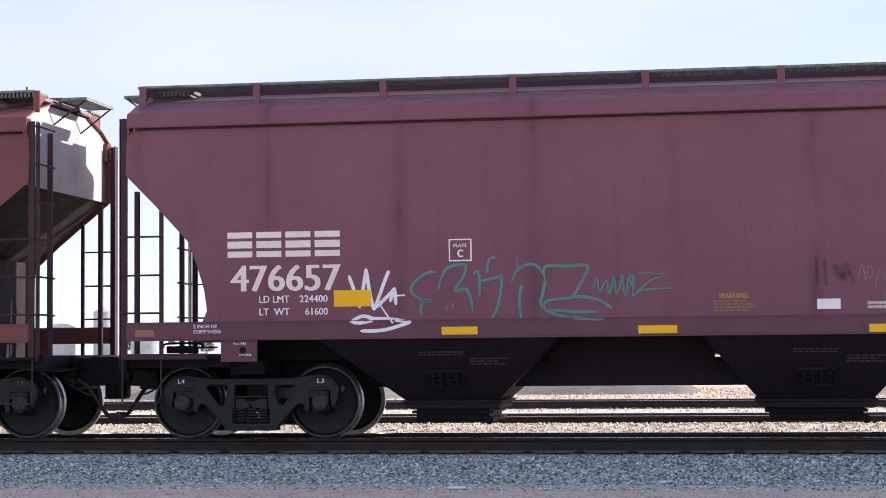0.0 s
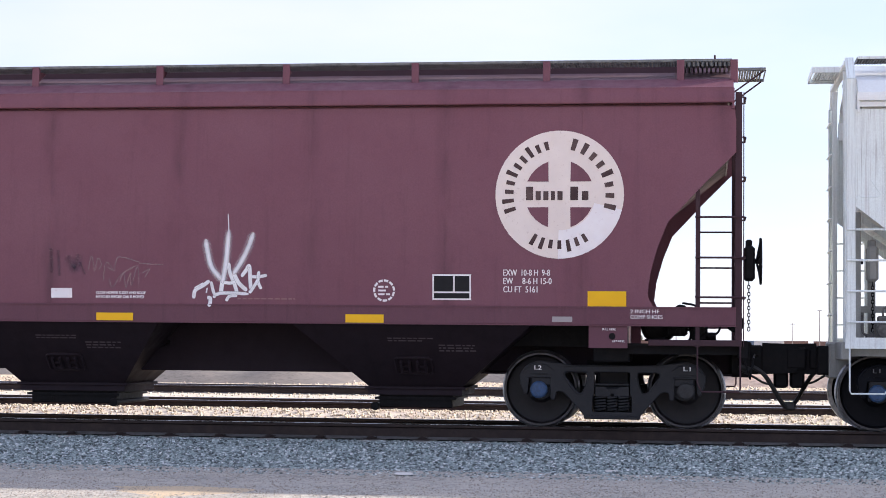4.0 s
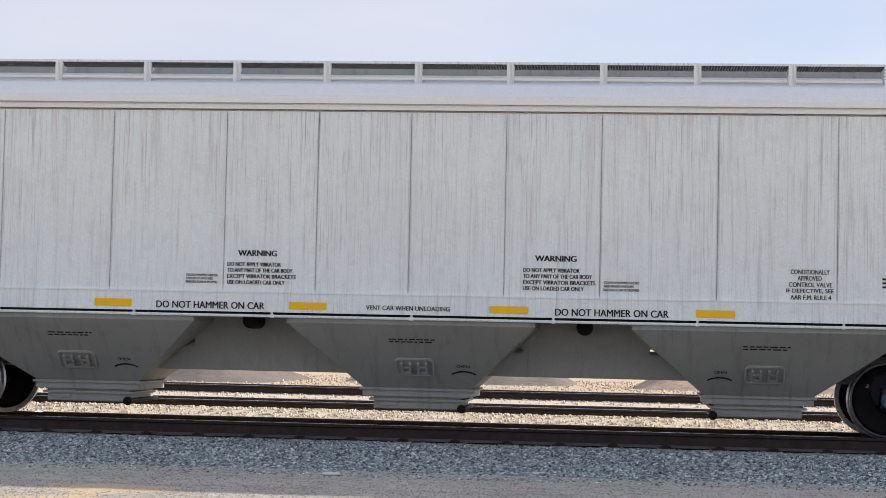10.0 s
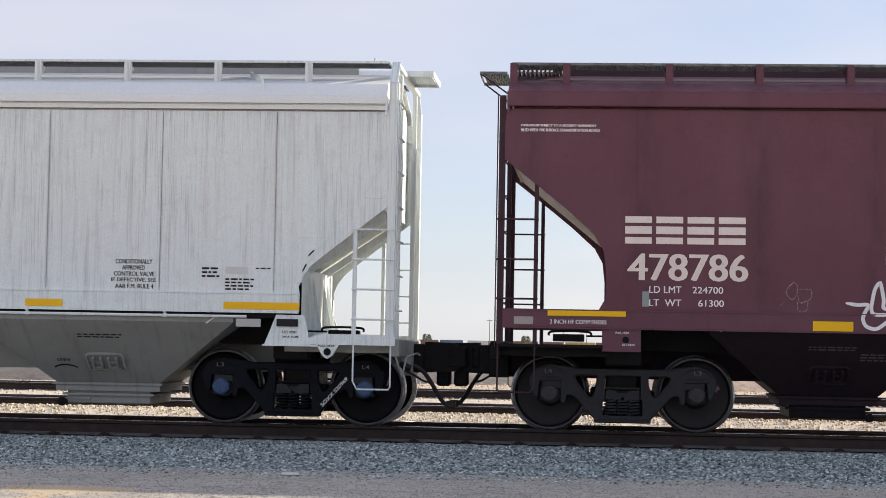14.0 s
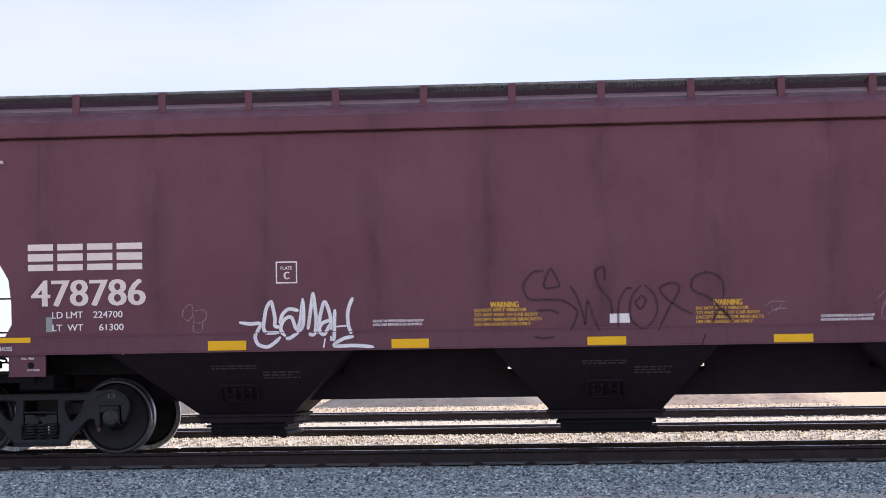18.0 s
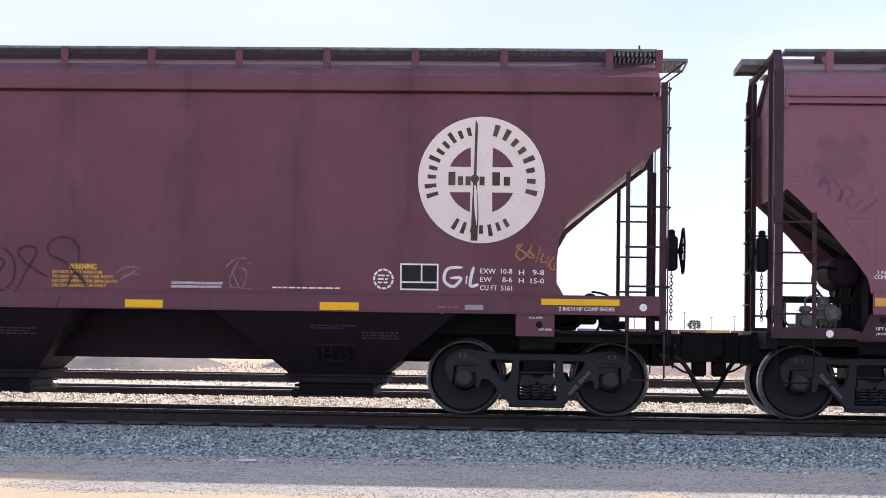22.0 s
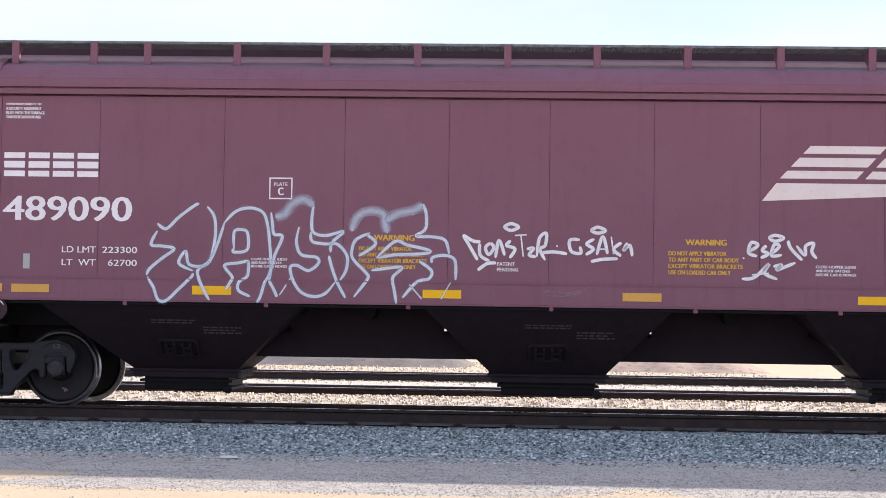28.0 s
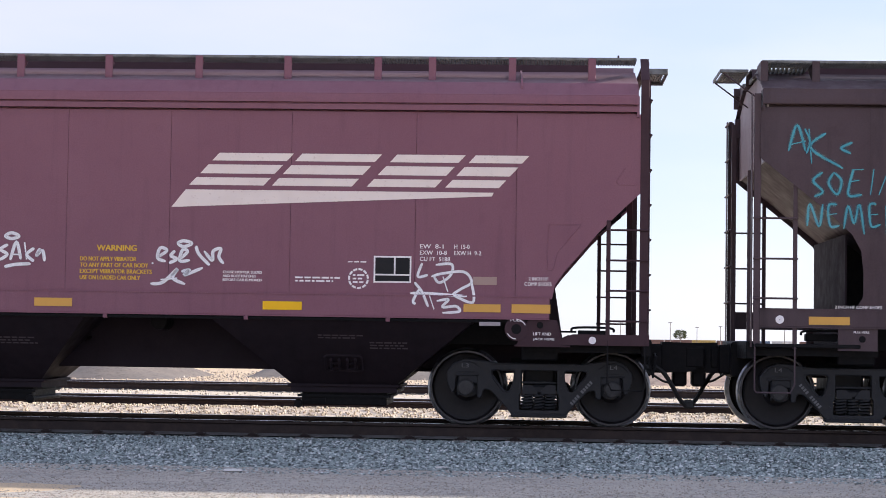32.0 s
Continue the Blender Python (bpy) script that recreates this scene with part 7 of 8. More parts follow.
stroke(car_d, [(-0.64, 1.80), (-0.75, 1.79), (-0.86, 1.71)], 0.048, SPRAY_WHITE)
stroke(car_d, [(-0.56, 2.23), (-0.47, 2.27), (-0.38, 2.23), (-0.47, 2.19), (-0.56, 2.23)], 0.048, SPRAY_WHITE)
stroke(car_d, [(0.07, 2.01), (0.09, 2.01)], 0.048, SPRAY_WHITE)
stroke(car_d, [(0.35, 2.09), (0.23, 2.08), (0.25, 1.95), (0.36, 1.93), (0.35, 2.01)], 0.048, SPRAY_WHITE)
stroke(car_d, [(0.52, 2.10), (0.43, 2.04), (0.51, 1.98), (0.42, 1.91)], 0.048, SPRAY_WHITE)
stroke(car_d, [(0.55, 1.91), (0.62, 2.13), (0.68, 1.92)], 0.048, SPRAY_WHITE)
stroke(car_d, [(0.58, 1.98), (0.67, 1.98)], 0.048, SPRAY_WHITE)
stroke(car_d, [(0.72, 2.13), (0.75, 1.92)], 0.048, SPRAY_WHITE)
stroke(car_d, [(0.84, 2.06), (0.75, 1.98), (0.84, 1.90)], 0.048, SPRAY_WHITE)
stroke(car_d, [(0.91, 2.06), (0.87, 1.97), (0.94, 2.03), (0.97, 1.90)], 0.048, SPRAY_WHITE)
stroke(car_d, [(0.48, 1.83), (0.62, 1.86), (0.80, 1.87)], 0.048, SPRAY_WHITE)
stroke(car_d, [(0.47, 2.20), (0.56, 2.24), (0.65, 2.20), (0.56, 2.17), (0.47, 2.20)], 0.048, SPRAY_WHITE)
stroke(car_d, [(2.34, 1.97), (2.45, 2.05), (2.37, 2.08), (2.34, 1.96), (2.44, 1.92)], 0.048, SPRAY_WHITE)
stroke(car_d, [(2.55, 2.05), (2.50, 1.99), (2.57, 1.95), (2.48, 1.90)], 0.048, SPRAY_WHITE)
stroke(car_d, [(2.61, 1.95), (2.70, 2.04), (2.64, 2.06), (2.61, 1.93), (2.73, 1.94)], 0.048, SPRAY_WHITE)
stroke(car_d, [(2.80, 2.11), (2.84, 2.01), (2.97, 1.88)], 0.048, SPRAY_WHITE)
stroke(car_d, [(2.90, 2.05), (3.00, 1.94), (3.01, 2.05), (3.10, 2.08), (3.08, 1.98), (3.14, 1.90)], 0.048, SPRAY_WHITE)
stroke(car_d, [(2.57, 2.14), (2.65, 2.17), (2.75, 2.14), (2.65, 2.10), (2.57, 2.14)], 0.048, SPRAY_WHITE)
stroke(car_d, [(2.27, 1.90), (2.29, 1.89)], 0.048, SPRAY_WHITE)
stroke(car_d, [(2.26, 1.65), (2.41, 1.67), (2.58, 1.83), (2.53, 1.72), (2.68, 1.65)], 0.048, SPRAY_WHITE)
stroke(car_d, [(2.38, 1.70), (2.58, 1.72)], 0.048, SPRAY_WHITE)
stroke(car_d, [(2.63, 1.80), (2.73, 1.82), (2.67, 1.76), (2.89, 1.85)], 0.048, SPRAY_WHITE)

# pale scratched fish
stroke(car_d, [(-0.08, 1.48), (-0.01, 1.42), (0.17, 1.42), (0.34, 1.45), (0.44, 1.53)], 0.017, CHALK)
stroke(car_d, [(-0.08, 1.46), (0.05, 1.48), (0.22, 1.45), (0.40, 1.51)], 0.017, CHALK)
stroke(car_d, [(-0.04, 1.49), (-0.07, 1.41)], 0.017, CHALK)

# white overlapping scrawl
stroke(car_d, [(5.52, 1.94), (5.47, 1.78), (5.59, 1.80)], 0.039, SPRAY_WHITE)
stroke(car_d, [(5.68, 1.92), (5.87, 1.93), (5.86, 1.80), (5.73, 1.71), (5.66, 1.78)], 0.039, SPRAY_WHITE)
stroke(car_d, [(5.63, 1.78), (5.77, 1.82), (6.02, 1.84), (6.11, 1.72), (5.99, 1.64), (5.88, 1.57)], 0.039, SPRAY_WHITE)
stroke(car_d, [(5.88, 1.57), (6.13, 1.48), (6.11, 1.72)], 0.039, SPRAY_WHITE)
stroke(car_d, [(5.38, 1.58), (5.59, 1.58), (5.77, 1.57), (6.06, 1.55)], 0.039, SPRAY_WHITE)
stroke(car_d, [(5.43, 1.71), (5.52, 1.60), (5.60, 1.42)], 0.039, SPRAY_WHITE)
stroke(car_d, [(5.61, 1.56), (5.67, 1.39)], 0.039, SPRAY_WHITE)
stroke(car_d, [(5.77, 1.78), (5.83, 1.60)], 0.039, SPRAY_WHITE)
stroke(car_d, [(5.70, 1.49), (5.84, 1.51), (5.77, 1.42), (5.93, 1.43), (5.97, 1.37), (5.77, 1.35)], 0.039, SPRAY_WHITE)
stroke(car_d, [(5.49, 1.63), (5.42, 1.49), (5.45, 1.45)], 0.039, SPRAY_WHITE)

# turquoise writing
stroke(car_e, [(-7.81, 3.33), (-7.71, 3.64), (-7.61, 3.33)], 0.062, TURQ)
stroke(car_e, [(-7.78, 3.41), (-7.61, 3.45)], 0.062, TURQ)
stroke(car_e, [(-7.57, 3.60), (-7.54, 3.18)], 0.062, TURQ)
stroke(car_e, [(-7.37, 3.55), (-7.55, 3.37), (-7.17, 3.13)], 0.062, TURQ)
stroke(car_e, [(-7.06, 3.44), (-7.19, 3.37), (-7.08, 3.31)], 0.062, TURQ)
stroke(car_e, [(-7.41, 3.08), (-7.52, 2.98), (-7.41, 2.85), (-7.51, 2.79)], 0.062, TURQ)
stroke(car_e, [(-7.28, 3.08), (-7.34, 2.95), (-7.24, 2.82), (-7.19, 2.98), (-7.28, 3.08)], 0.062, TURQ)
stroke(car_e, [(-7.05, 3.12), (-7.11, 2.82), (-6.95, 2.82)], 0.062, TURQ)
stroke(car_e, [(-7.09, 2.97), (-6.98, 2.99)], 0.062, TURQ)
stroke(car_e, [(-6.81, 3.12), (-6.85, 2.82)], 0.062, TURQ)
stroke(car_e, [(-6.66, 3.06), (-6.75, 2.82)], 0.062, TURQ)
stroke(car_e, [(-7.59, 2.44), (-7.56, 2.70), (-7.45, 2.44), (-7.41, 2.70)], 0.062, TURQ)
stroke(car_e, [(-7.24, 2.70), (-7.34, 2.68), (-7.32, 2.45), (-7.21, 2.45)], 0.062, TURQ)
stroke(car_e, [(-7.16, 2.41), (-7.11, 2.68), (-7.04, 2.48), (-6.98, 2.70), (-6.92, 2.35)], 0.062, TURQ)
stroke(car_e, [(-6.78, 2.71), (-6.86, 2.69), (-6.84, 2.45), (-6.73, 2.47)], 0.062, TURQ)
stroke(car_e, [(-6.67, 2.69), (-6.66, 2.35)], 0.062, TURQ)

stroke(car_e, [(-7.33, 2.58), (-7.24, 2.59)], 0.055, TURQ)
stroke(car_e, [(-6.85, 2.58), (-6.76, 2.59)], 0.055, TURQ)
stroke(car_e, [(-7.07, 3.11), (-6.93, 3.12)], 0.055, TURQ)
stroke(car_e, [(-6.67, 2.69), (-6.55, 2.62), (-6.65, 2.52), (-6.51, 2.36)], 0.062, TURQ)
stroke(car_e, [(-7.62, 3.6), (-7.56, 3.45), (-7.6, 3.3)], 0.05, TURQ)

# mist round the large piece
stroke(car_d, [(-4.71, 2.22), (-4.60, 2.16), (-4.45, 2.30), (-4.28, 2.43), (-4.21, 2.47)], 0.085, MIST, lift=0.006)
stroke(car_d, [(-4.71, 2.13), (-4.78, 1.97), (-4.65, 1.95), (-4.50, 1.92), (-4.65, 1.80), (-4.79, 1.68), (-4.83, 1.60)], 0.085, MIST, lift=0.006)
stroke(car_d, [(-4.82, 1.58), (-4.74, 1.46), (-4.68, 1.31), (-4.58, 1.30), (-4.44, 1.43), (-4.29, 1.58), (-4.27, 1.63)], 0.085, MIST, lift=0.006)
stroke(car_d, [(-4.11, 2.43), (-4.02, 2.30), (-4.01, 2.04), (-4.09, 1.75), (-4.31, 1.73), (-4.36, 1.89), (-4.44, 1.78), (-4.41, 1.72), (-4.27, 1.66)], 0.085, MIST, lift=0.006)
stroke(car_d, [(-3.90, 2.24), (-3.97, 2.01), (-4.07, 1.78), (-4.19, 1.69), (-4.21, 1.61), (-4.12, 1.41), (-4.06, 1.31)], 0.085, MIST, lift=0.006)
stroke(car_d, [(-3.90, 2.24), (-3.76, 2.38), (-3.59, 2.42), (-3.44, 2.37), (-3.38, 2.22), (-3.35, 1.99), (-3.33, 1.73), (-3.35, 1.53)], 0.085, MIST, lift=0.006)
stroke(car_d, [(-3.78, 1.93), (-3.78, 2.13), (-3.70, 2.16), (-3.62, 2.12), (-3.62, 1.92), (-3.78, 1.89), (-3.78, 1.94)], 0.085, MIST, lift=0.006)
stroke(car_d, [(-3.60, 1.79), (-3.72, 1.76), (-3.89, 1.73), (-3.80, 1.60), (-3.80, 1.55), (-3.87, 1.44)], 0.085, MIST, lift=0.006)
stroke(car_d, [(-3.60, 1.79), (-3.61, 1.61), (-3.71, 1.53), (-3.71, 1.43), (-3.57, 1.36)], 0.085, MIST, lift=0.006)
stroke(car_d, [(-3.34, 2.37), (-3.32, 2.22), (-3.30, 2.11), (-3.20, 2.08), (-3.29, 1.85), (-3.35, 1.62), (-3.40, 1.53), (-3.45, 1.36), (-3.49, 1.29)], 0.085, MIST, lift=0.006)
stroke(car_d, [(-3.29, 2.32), (-3.18, 2.35), (-3.09, 2.47), (-2.95, 2.53), (-2.83, 2.46)], 0.191, MIST, lift=0.006)
stroke(car_d, [(-2.83, 2.46), (-2.85, 2.29), (-2.83, 2.14), (-2.68, 2.10), (-2.47, 2.15), (-2.60, 2.02), (-2.62, 1.90)], 0.085, MIST, lift=0.006)
stroke(car_d, [(-3.00, 2.20), (-3.03, 2.02), (-2.97, 1.87), (-2.79, 1.84), (-2.76, 1.77), (-2.88, 1.68), (-3.02, 1.74), (-3.10, 1.71), (-3.06, 1.56), (-2.96, 1.42), (-2.81, 1.37), (-2.67, 1.41), (-2.56, 1.54)], 0.085, MIST, lift=0.006)
stroke(car_d, [(-3.09, 1.59), (-3.22, 1.38)], 0.085, MIST, lift=0.006)
stroke(car_d, [(-3.35, 1.55), (-3.29, 1.45), (-3.25, 1.36)], 0.085, MIST, lift=0.006)
stroke(car_d, [(-2.86, 2.14), (-2.84, 2.03), (-2.68, 2.00), (-2.54, 2.00), (-2.42, 1.86), (-2.43, 1.69), (-2.50, 1.57)], 0.085, MIST, lift=0.006)
stroke(car_d, [(-2.64, 1.86), (-2.59, 1.69), (-2.53, 1.54), (-2.43, 1.36)], 0.085, MIST, lift=0.006)
stroke(car_d, [(-2.37, 2.16), (-2.31, 2.32), (-2.17, 2.40), (-2.00, 2.37), (-1.97, 2.24), (-1.94, 2.14)], 0.158, MIST, lift=0.006)
stroke(car_d, [(-1.97, 2.28), (-1.82, 2.37), (-1.62, 2.42), (-1.52, 2.49)], 0.169, MIST, lift=0.006)
stroke(car_d, [(-1.52, 2.49), (-1.48, 2.36), (-1.49, 2.19), (-1.60, 2.11), (-1.39, 2.10), (-1.25, 2.06), (-1.20, 1.90)], 0.085, MIST, lift=0.006)
stroke(car_d, [(-2.15, 2.14), (-2.31, 2.06), (-2.36, 1.95), (-2.35, 1.83), (-2.19, 1.66), (-2.17, 1.59), (-2.33, 1.37)], 0.085, MIST, lift=0.006)
stroke(car_d, [(-2.28, 1.86), (-2.08, 2.01), (-2.19, 2.12)], 0.085, MIST, lift=0.006)
stroke(car_d, [(-2.07, 1.84), (-1.85, 2.04), (-1.70, 2.00), (-1.44, 1.94), (-1.50, 1.90), (-1.85, 1.88), (-2.05, 1.84)], 0.085, MIST, lift=0.006)
stroke(car_d, [(-2.13, 1.69), (-1.93, 1.72), (-1.76, 1.73), (-1.87, 1.61), (-1.85, 1.47), (-1.82, 1.30)], 0.085, MIST, lift=0.006)
stroke(car_d, [(-1.41, 1.79), (-1.39, 1.86), (-1.24, 1.88), (-1.13, 1.82), (-1.12, 1.59)], 0.085, MIST, lift=0.006)
stroke(car_d, [(-1.56, 1.81), (-1.41, 1.70), (-1.44, 1.60), (-1.58, 1.56), (-1.75, 1.37)], 0.085, MIST, lift=0.006)
stroke(car_d, [(-1.67, 1.53), (-1.52, 1.36)], 0.085, MIST, lift=0.006)
stroke(car_d, [(-1.18, 1.56), (-1.29, 1.36)], 0.085, MIST, lift=0.006)

# ---- ground and tracks ----
def ground_mat(name, c0, c1, c2, scale=2.0, grain=45.0, far=0.25, fleck=0.0):
    m, n, l, b = nodes(name)
    v = mapped(n, l, (1, 1, 1))
    a, g, f = noise_tex(n, l, v, scale, 6), noise_tex(n, l, v, grain, 4), noise_tex(n, l, v, far, 3)
    col = mix(n, l, ramp(n, l, a, 0.35, 0.65), c0, c1)
    col = mix(n, l, ramp(n, l, g, 0.5, 0.66, 0, 0.7), col, c2)
    col = mix(n, l, ramp(n, l, f, 0.4, 0.65, 0, 0.5), col, c1)
    if fleck:
        # dark stones pressed into the dust, in drifts
        drift = ramp(n, l, noise_tex(n, l, v, 0.9, 3), 0.38, 0.62, 0.35, 1.0)
        for sc, lo, hi in ((13.0, 0.52, 0.60), (30.0, 0.54, 0.62)):
            col = mix(n, l, mul(n, l, mul(n, l, ramp(n, l, noise_tex(n, l, v, sc, 3), lo, hi), drift), fleck), col, tuple(0.5 * c for c in c2))
    l.new(col, b.inputs["Base Color"])
    b.inputs["Roughness"].default_value = 0.95
    bump(n, l, b, g, 0.6, 0.03)
    return m


def stone_mat(name, c0, c1, c2):
    m, n, l, b = nodes(name)
    geo = n.new("ShaderNodeNewGeometry")
    v = mapped(n, l, (1, 1, 1))
    r = geo.outputs["Random Per Island"]
    col = mix(n, l, ramp(n, l, r, 0, 0.7), c0, c1)
    col = mix(n, l, ramp(n, l, r, 0.82, 0.98), col, c2)
    l.new(mix(n, l, ramp(n, l, noise_tex(n, l, v, 40.0, 3), 0.4, 0.7, 0, 0.3), col, c0), b.inputs["Base Color"])
    b.inputs["Roughness"].default_value = 0.85
    return m


SAND = ground_mat("pale sandy dirt", (0.70, 0.55, 0.35), (0.62, 0.50, 0.34), (0.42, 0.34, 0.25), 1.3)
ROAD = ground_mat("grey dusty gravel", (0.50, 0.475, 0.43), (0.61, 0.565, 0.49), (0.33, 0.315, 0.29), 1.6, 60.0, fleck=0.6)
BED = ground_mat("dark crushed ballast", (0.06, 0.063, 0.066), (0.10, 0.105, 0.108), (0.035, 0.035, 0.038), 8.0, 30.0)
YARD = ground_mat("pale yard gravel", (0.76, 0.67, 0.53), (0.68, 0.59, 0.46), (0.40, 0.34, 0.27), 1.2, 22.0)
STONE = stone_mat("blue-grey ballast stone", (0.04, 0.05, 0.05), (0.46, 0.54, 0.53), (0.92, 0.95, 0.93))
PALE_STONE = stone_mat("pale yard stone", (0.36, 0.30, 0.22), (0.72, 0.63, 0.48), (0.82, 0.76, 0.65))
PEBBLE = stone_mat("grey pebble", (0.26, 0.23, 0.195), (0.50, 0.44, 0.37), (0.60, 0.54, 0.46))
TIE = metal("weathered concrete tie", (0.40, 0.38, 0.35), (0.26, 0.24, 0.22), 0.9, 8.0)
OLD_TIE = metal("old timber tie", (0.10, 0.08, 0.065), (0.16, 0.13, 0.11), 0.9, 5.0)
EARTH = ground_mat("grey dug earth", (0.13, 0.117, 0.106), (0.20, 0.172, 0.148), (0.06, 0.053, 0.05), 0.8, 6.0)

# one sheet of ground out to the horizon, a little uneven near the camera
xs = [-4500, -300, -60] + [-24 + 1.0 * i for i in range(45)] + [60, 300, 4500]
ys = [-400, 0, 8, 12] + [14 + 0.5 * i for i in range(16)] + [24, 30, 36, 45, 60, 90, 150, 400, 4800]
g = G().grid([[(x, y, -0.44 + (0.03 * noise.noise((x * 0.5, y * 0.7, 0)) + 0.015 * noise.noise((x * 2, y * 2, 5)) if abs(x) < 30 and 12 < y < 21 else 0)) for x in xs] for y in ys])
tagged(part("ground", g, SAND, None), "pale sandy ground beside the railway tracks", "ground", kind="structure")
edge = lambda x, k: 0.25 * noise.noise((x * 0.6, k, 0)) + 0.1 * noise.noise((x * 2.3, k, 3))
xs = [-160, -80, -40] + [-20 + 0.5 * i for i in range(70)] + [40, 80, 160]
g = G().slab([[(x, y + (edge(x, 1) if y < 16.8 else 0), z) for x in xs] for y, z in ((16.35, -0.447), (16.7, -0.43), (20.0, -0.412), (21.6, -0.40), (21.9, -0.41))], (0, 0, -0.05))
tagged(part("gravel_road", g, ROAD, None), "dusty grey gravel track along the ballast", "road", kind="structure")
g = G().grid([[(x, y + (edge(x, 7) * 0.6 if y < 21.1 else 0), z) for x in xs] for y, z in ((20.7, -0.432), (21.2, -0.395), (22.35, -0.235), (22.65, -0.215), (YC, -0.21), (YC + 0.6, -0.205), (YC + 0.95, -0.165), (YC + 1.5, -0.175), (YC + 2.2, -0.36), (YC + 2.6, -0.45))])
tagged(part("ballast_bed", g, BED, None), "dark crushed stone bed under the near track", "ballast", kind="structure")
g = G().grid([[(x, y, z) for x in xs] for y, z in ((23.30, -0.19), (23.4, -0.172), (YC + 0.7, -0.172), (YC + 1.0, -0.16), (YC + 1.5, -0.17), (YC + 2.2, -0.355))])
tagged(part("track_gravel", g, YARD, None), "pale gravel filled in between the rails", "gravel", kind="structure")
xs = [-300, -100] + [-40 + 4 * i for i in range(18)] + [100, 300]
g = G().grid([[(x, y, z) for x in xs] for y, z in ((26.2, -0.43), (27.5, -0.39), (29.9, -0.34), (30.7, -0.125), (31.1, -0.125), (31.3, -0.16), (32.9, -0.15), (33.6, -0.178), (34.5, -0.3), (39.6, -0.3), (40.6, -0.18), (43.9, -0.176), (45, -0.4), (47, -0.45))])
tagged(part("yard_gravel", g, YARD, None), "pale sunlit gravel between the yard tracks", "gravel", kind="structure")


def stones(name, label, mat, n, xr, yr, surf, size, seed):
    """Many small broken stones, one mesh."""
    r = np.random.default_rng(seed)
    cube = np.array([(x, y, z) for z in (-1, 1) for y in (-1, 1) for x in (-1, 1)], float)
    quad = np.array([(0, 2, 3, 1), (4, 5, 7, 6), (0, 1, 5, 4), (1, 3, 7, 5), (3, 2, 6, 7), (2, 0, 4, 6)])
    x, y = r.uniform(*xr, n), r.uniform(*yr, n)
    z = np.interp(y, *zip(*surf))
    sz = r.uniform(size[0], size[1], (n, 1, 1)) * r.uniform(0.6, 1.25, (n, 1, 3)) * 0.5
    v = cube[None] * r.uniform(0.45, 1.0, (n, 8, 3)) * sz
    a, b = r.uniform(0, 2 * np.pi, (2, n))
    ca, sa, cb, sb = np.cos(a)[:, None], np.sin(a)[:, None], np.cos(b)[:, None], np.sin(b)[:, None]
    vx, vy, vz = v[..., 0], v[..., 1], v[..., 2]
    vy, vz = cb * vy - sb * vz, sb * vy + cb * vz
    vx, vy = ca * vx - sa * vy, sa * vx + ca * vy
    co = np.stack([vx + x[:, None], vy + y[:, None], vz + z[:, None] + sz[:, 0, 2:3] * 0.35], -1).reshape(-1, 3)
    fs = (quad[None] + 8 * np.arange(n)[:, None, None]).reshape(-1)
    me = bpy.data.meshes.new(name)
    me.vertices.add(len(co))
    me.vertices.foreach_set("co", co.ravel())
    me.loops.add(len(fs))
    me.loops.foreach_set("vertex_index", fs)
    me.polygons.add(len(fs) // 4)
    me.polygons.foreach_set("loop_start", np.arange(0, len(fs), 4))
    me.update(calc_edges=True)
    me.materials.append(mat)
    return tagged(new(name, me), label, "stones", kind="stuff")


BEDZ = [(20.6, -0.43), (21.2, -0.395), (22.35, -0.235), (22.65, -0.215), (23.0, -0.215)]
stones("ballast_stones", "loose blue-grey crushed ballast stones", STONE, 94000, (-11, 6), (20.7, 22.98), BEDZ, (0.018, 0.042), 1)
stones("ballast_stones", "loose blue-grey crushed ballast stones", STONE, 6000, (-11, 6), (19.9, 20.9), [(20, -0.42), (22, -0.41)], (0.012, 0.034), 2)
ROADZ = [(15, -0.44), (16.3, -0.436), (16.7, -0.43), (20, -0.412), (21, -0.408)]
YARDZ = [(23.3, -0.175), (YC + 0.7, -0.17), (25.0, -0.165), (25.5, -0.175), (26.2, -0.36), (27.5, -0.385), (29.9, -0.335), (30.7, -0.12), (31.1, -0.12), (31.3, -0.155), (32.9, -0.145), (33.6, -0.175), (34.5, -0.295), (39.6, -0.295), (40.6, -0.176), (43.5, -0.175)]
stones("yard_stones", "pale sunlit stones between the tracks", PALE_STONE, 40000, (-15, 8), (23.35, 31.2), YARDZ, (0.016, 0.044), 3)
stones("yard_stones", "pale sunlit stones between the tracks", PALE_STONE, 9000, (-20, 10), (31.5, 42.0), YARDZ, (0.02, 0.05), 4)
stones("road_pebbles", "small grey pebbles on the dirt", PEBBLE, 9000, (-10, 6), (18.2, 20.9), ROADZ, (0.006, 0.018), 5)
stones("road_pebbles", "small pebbles strewn where the gravel meets the sand", PEBBLE, 12000, (-9, 5), (16.3, 18.4), ROADZ, (0.005, 0.016), 6)
stones("road_pebbles", "small grey pebbles on the sand", PEBBLE, 500, (-9, 5), (15.0, 16.4), ROADZ, (0.005, 0.017), 7)
FARZ = [(43, -0.44), (90, -0.44)]
RUBBLE = stone_mat("broken desert rubble", (0.30, 0.25, 0.20), (0.58, 0.47, 0.38), (0.72, 0.64, 0.56))
stones("rubble", "broken rubble scattered behind the yard tracks", RUBBLE, 9000, (-26, 8), (47, 80), FARZ, (0.02, 0.085), 8)


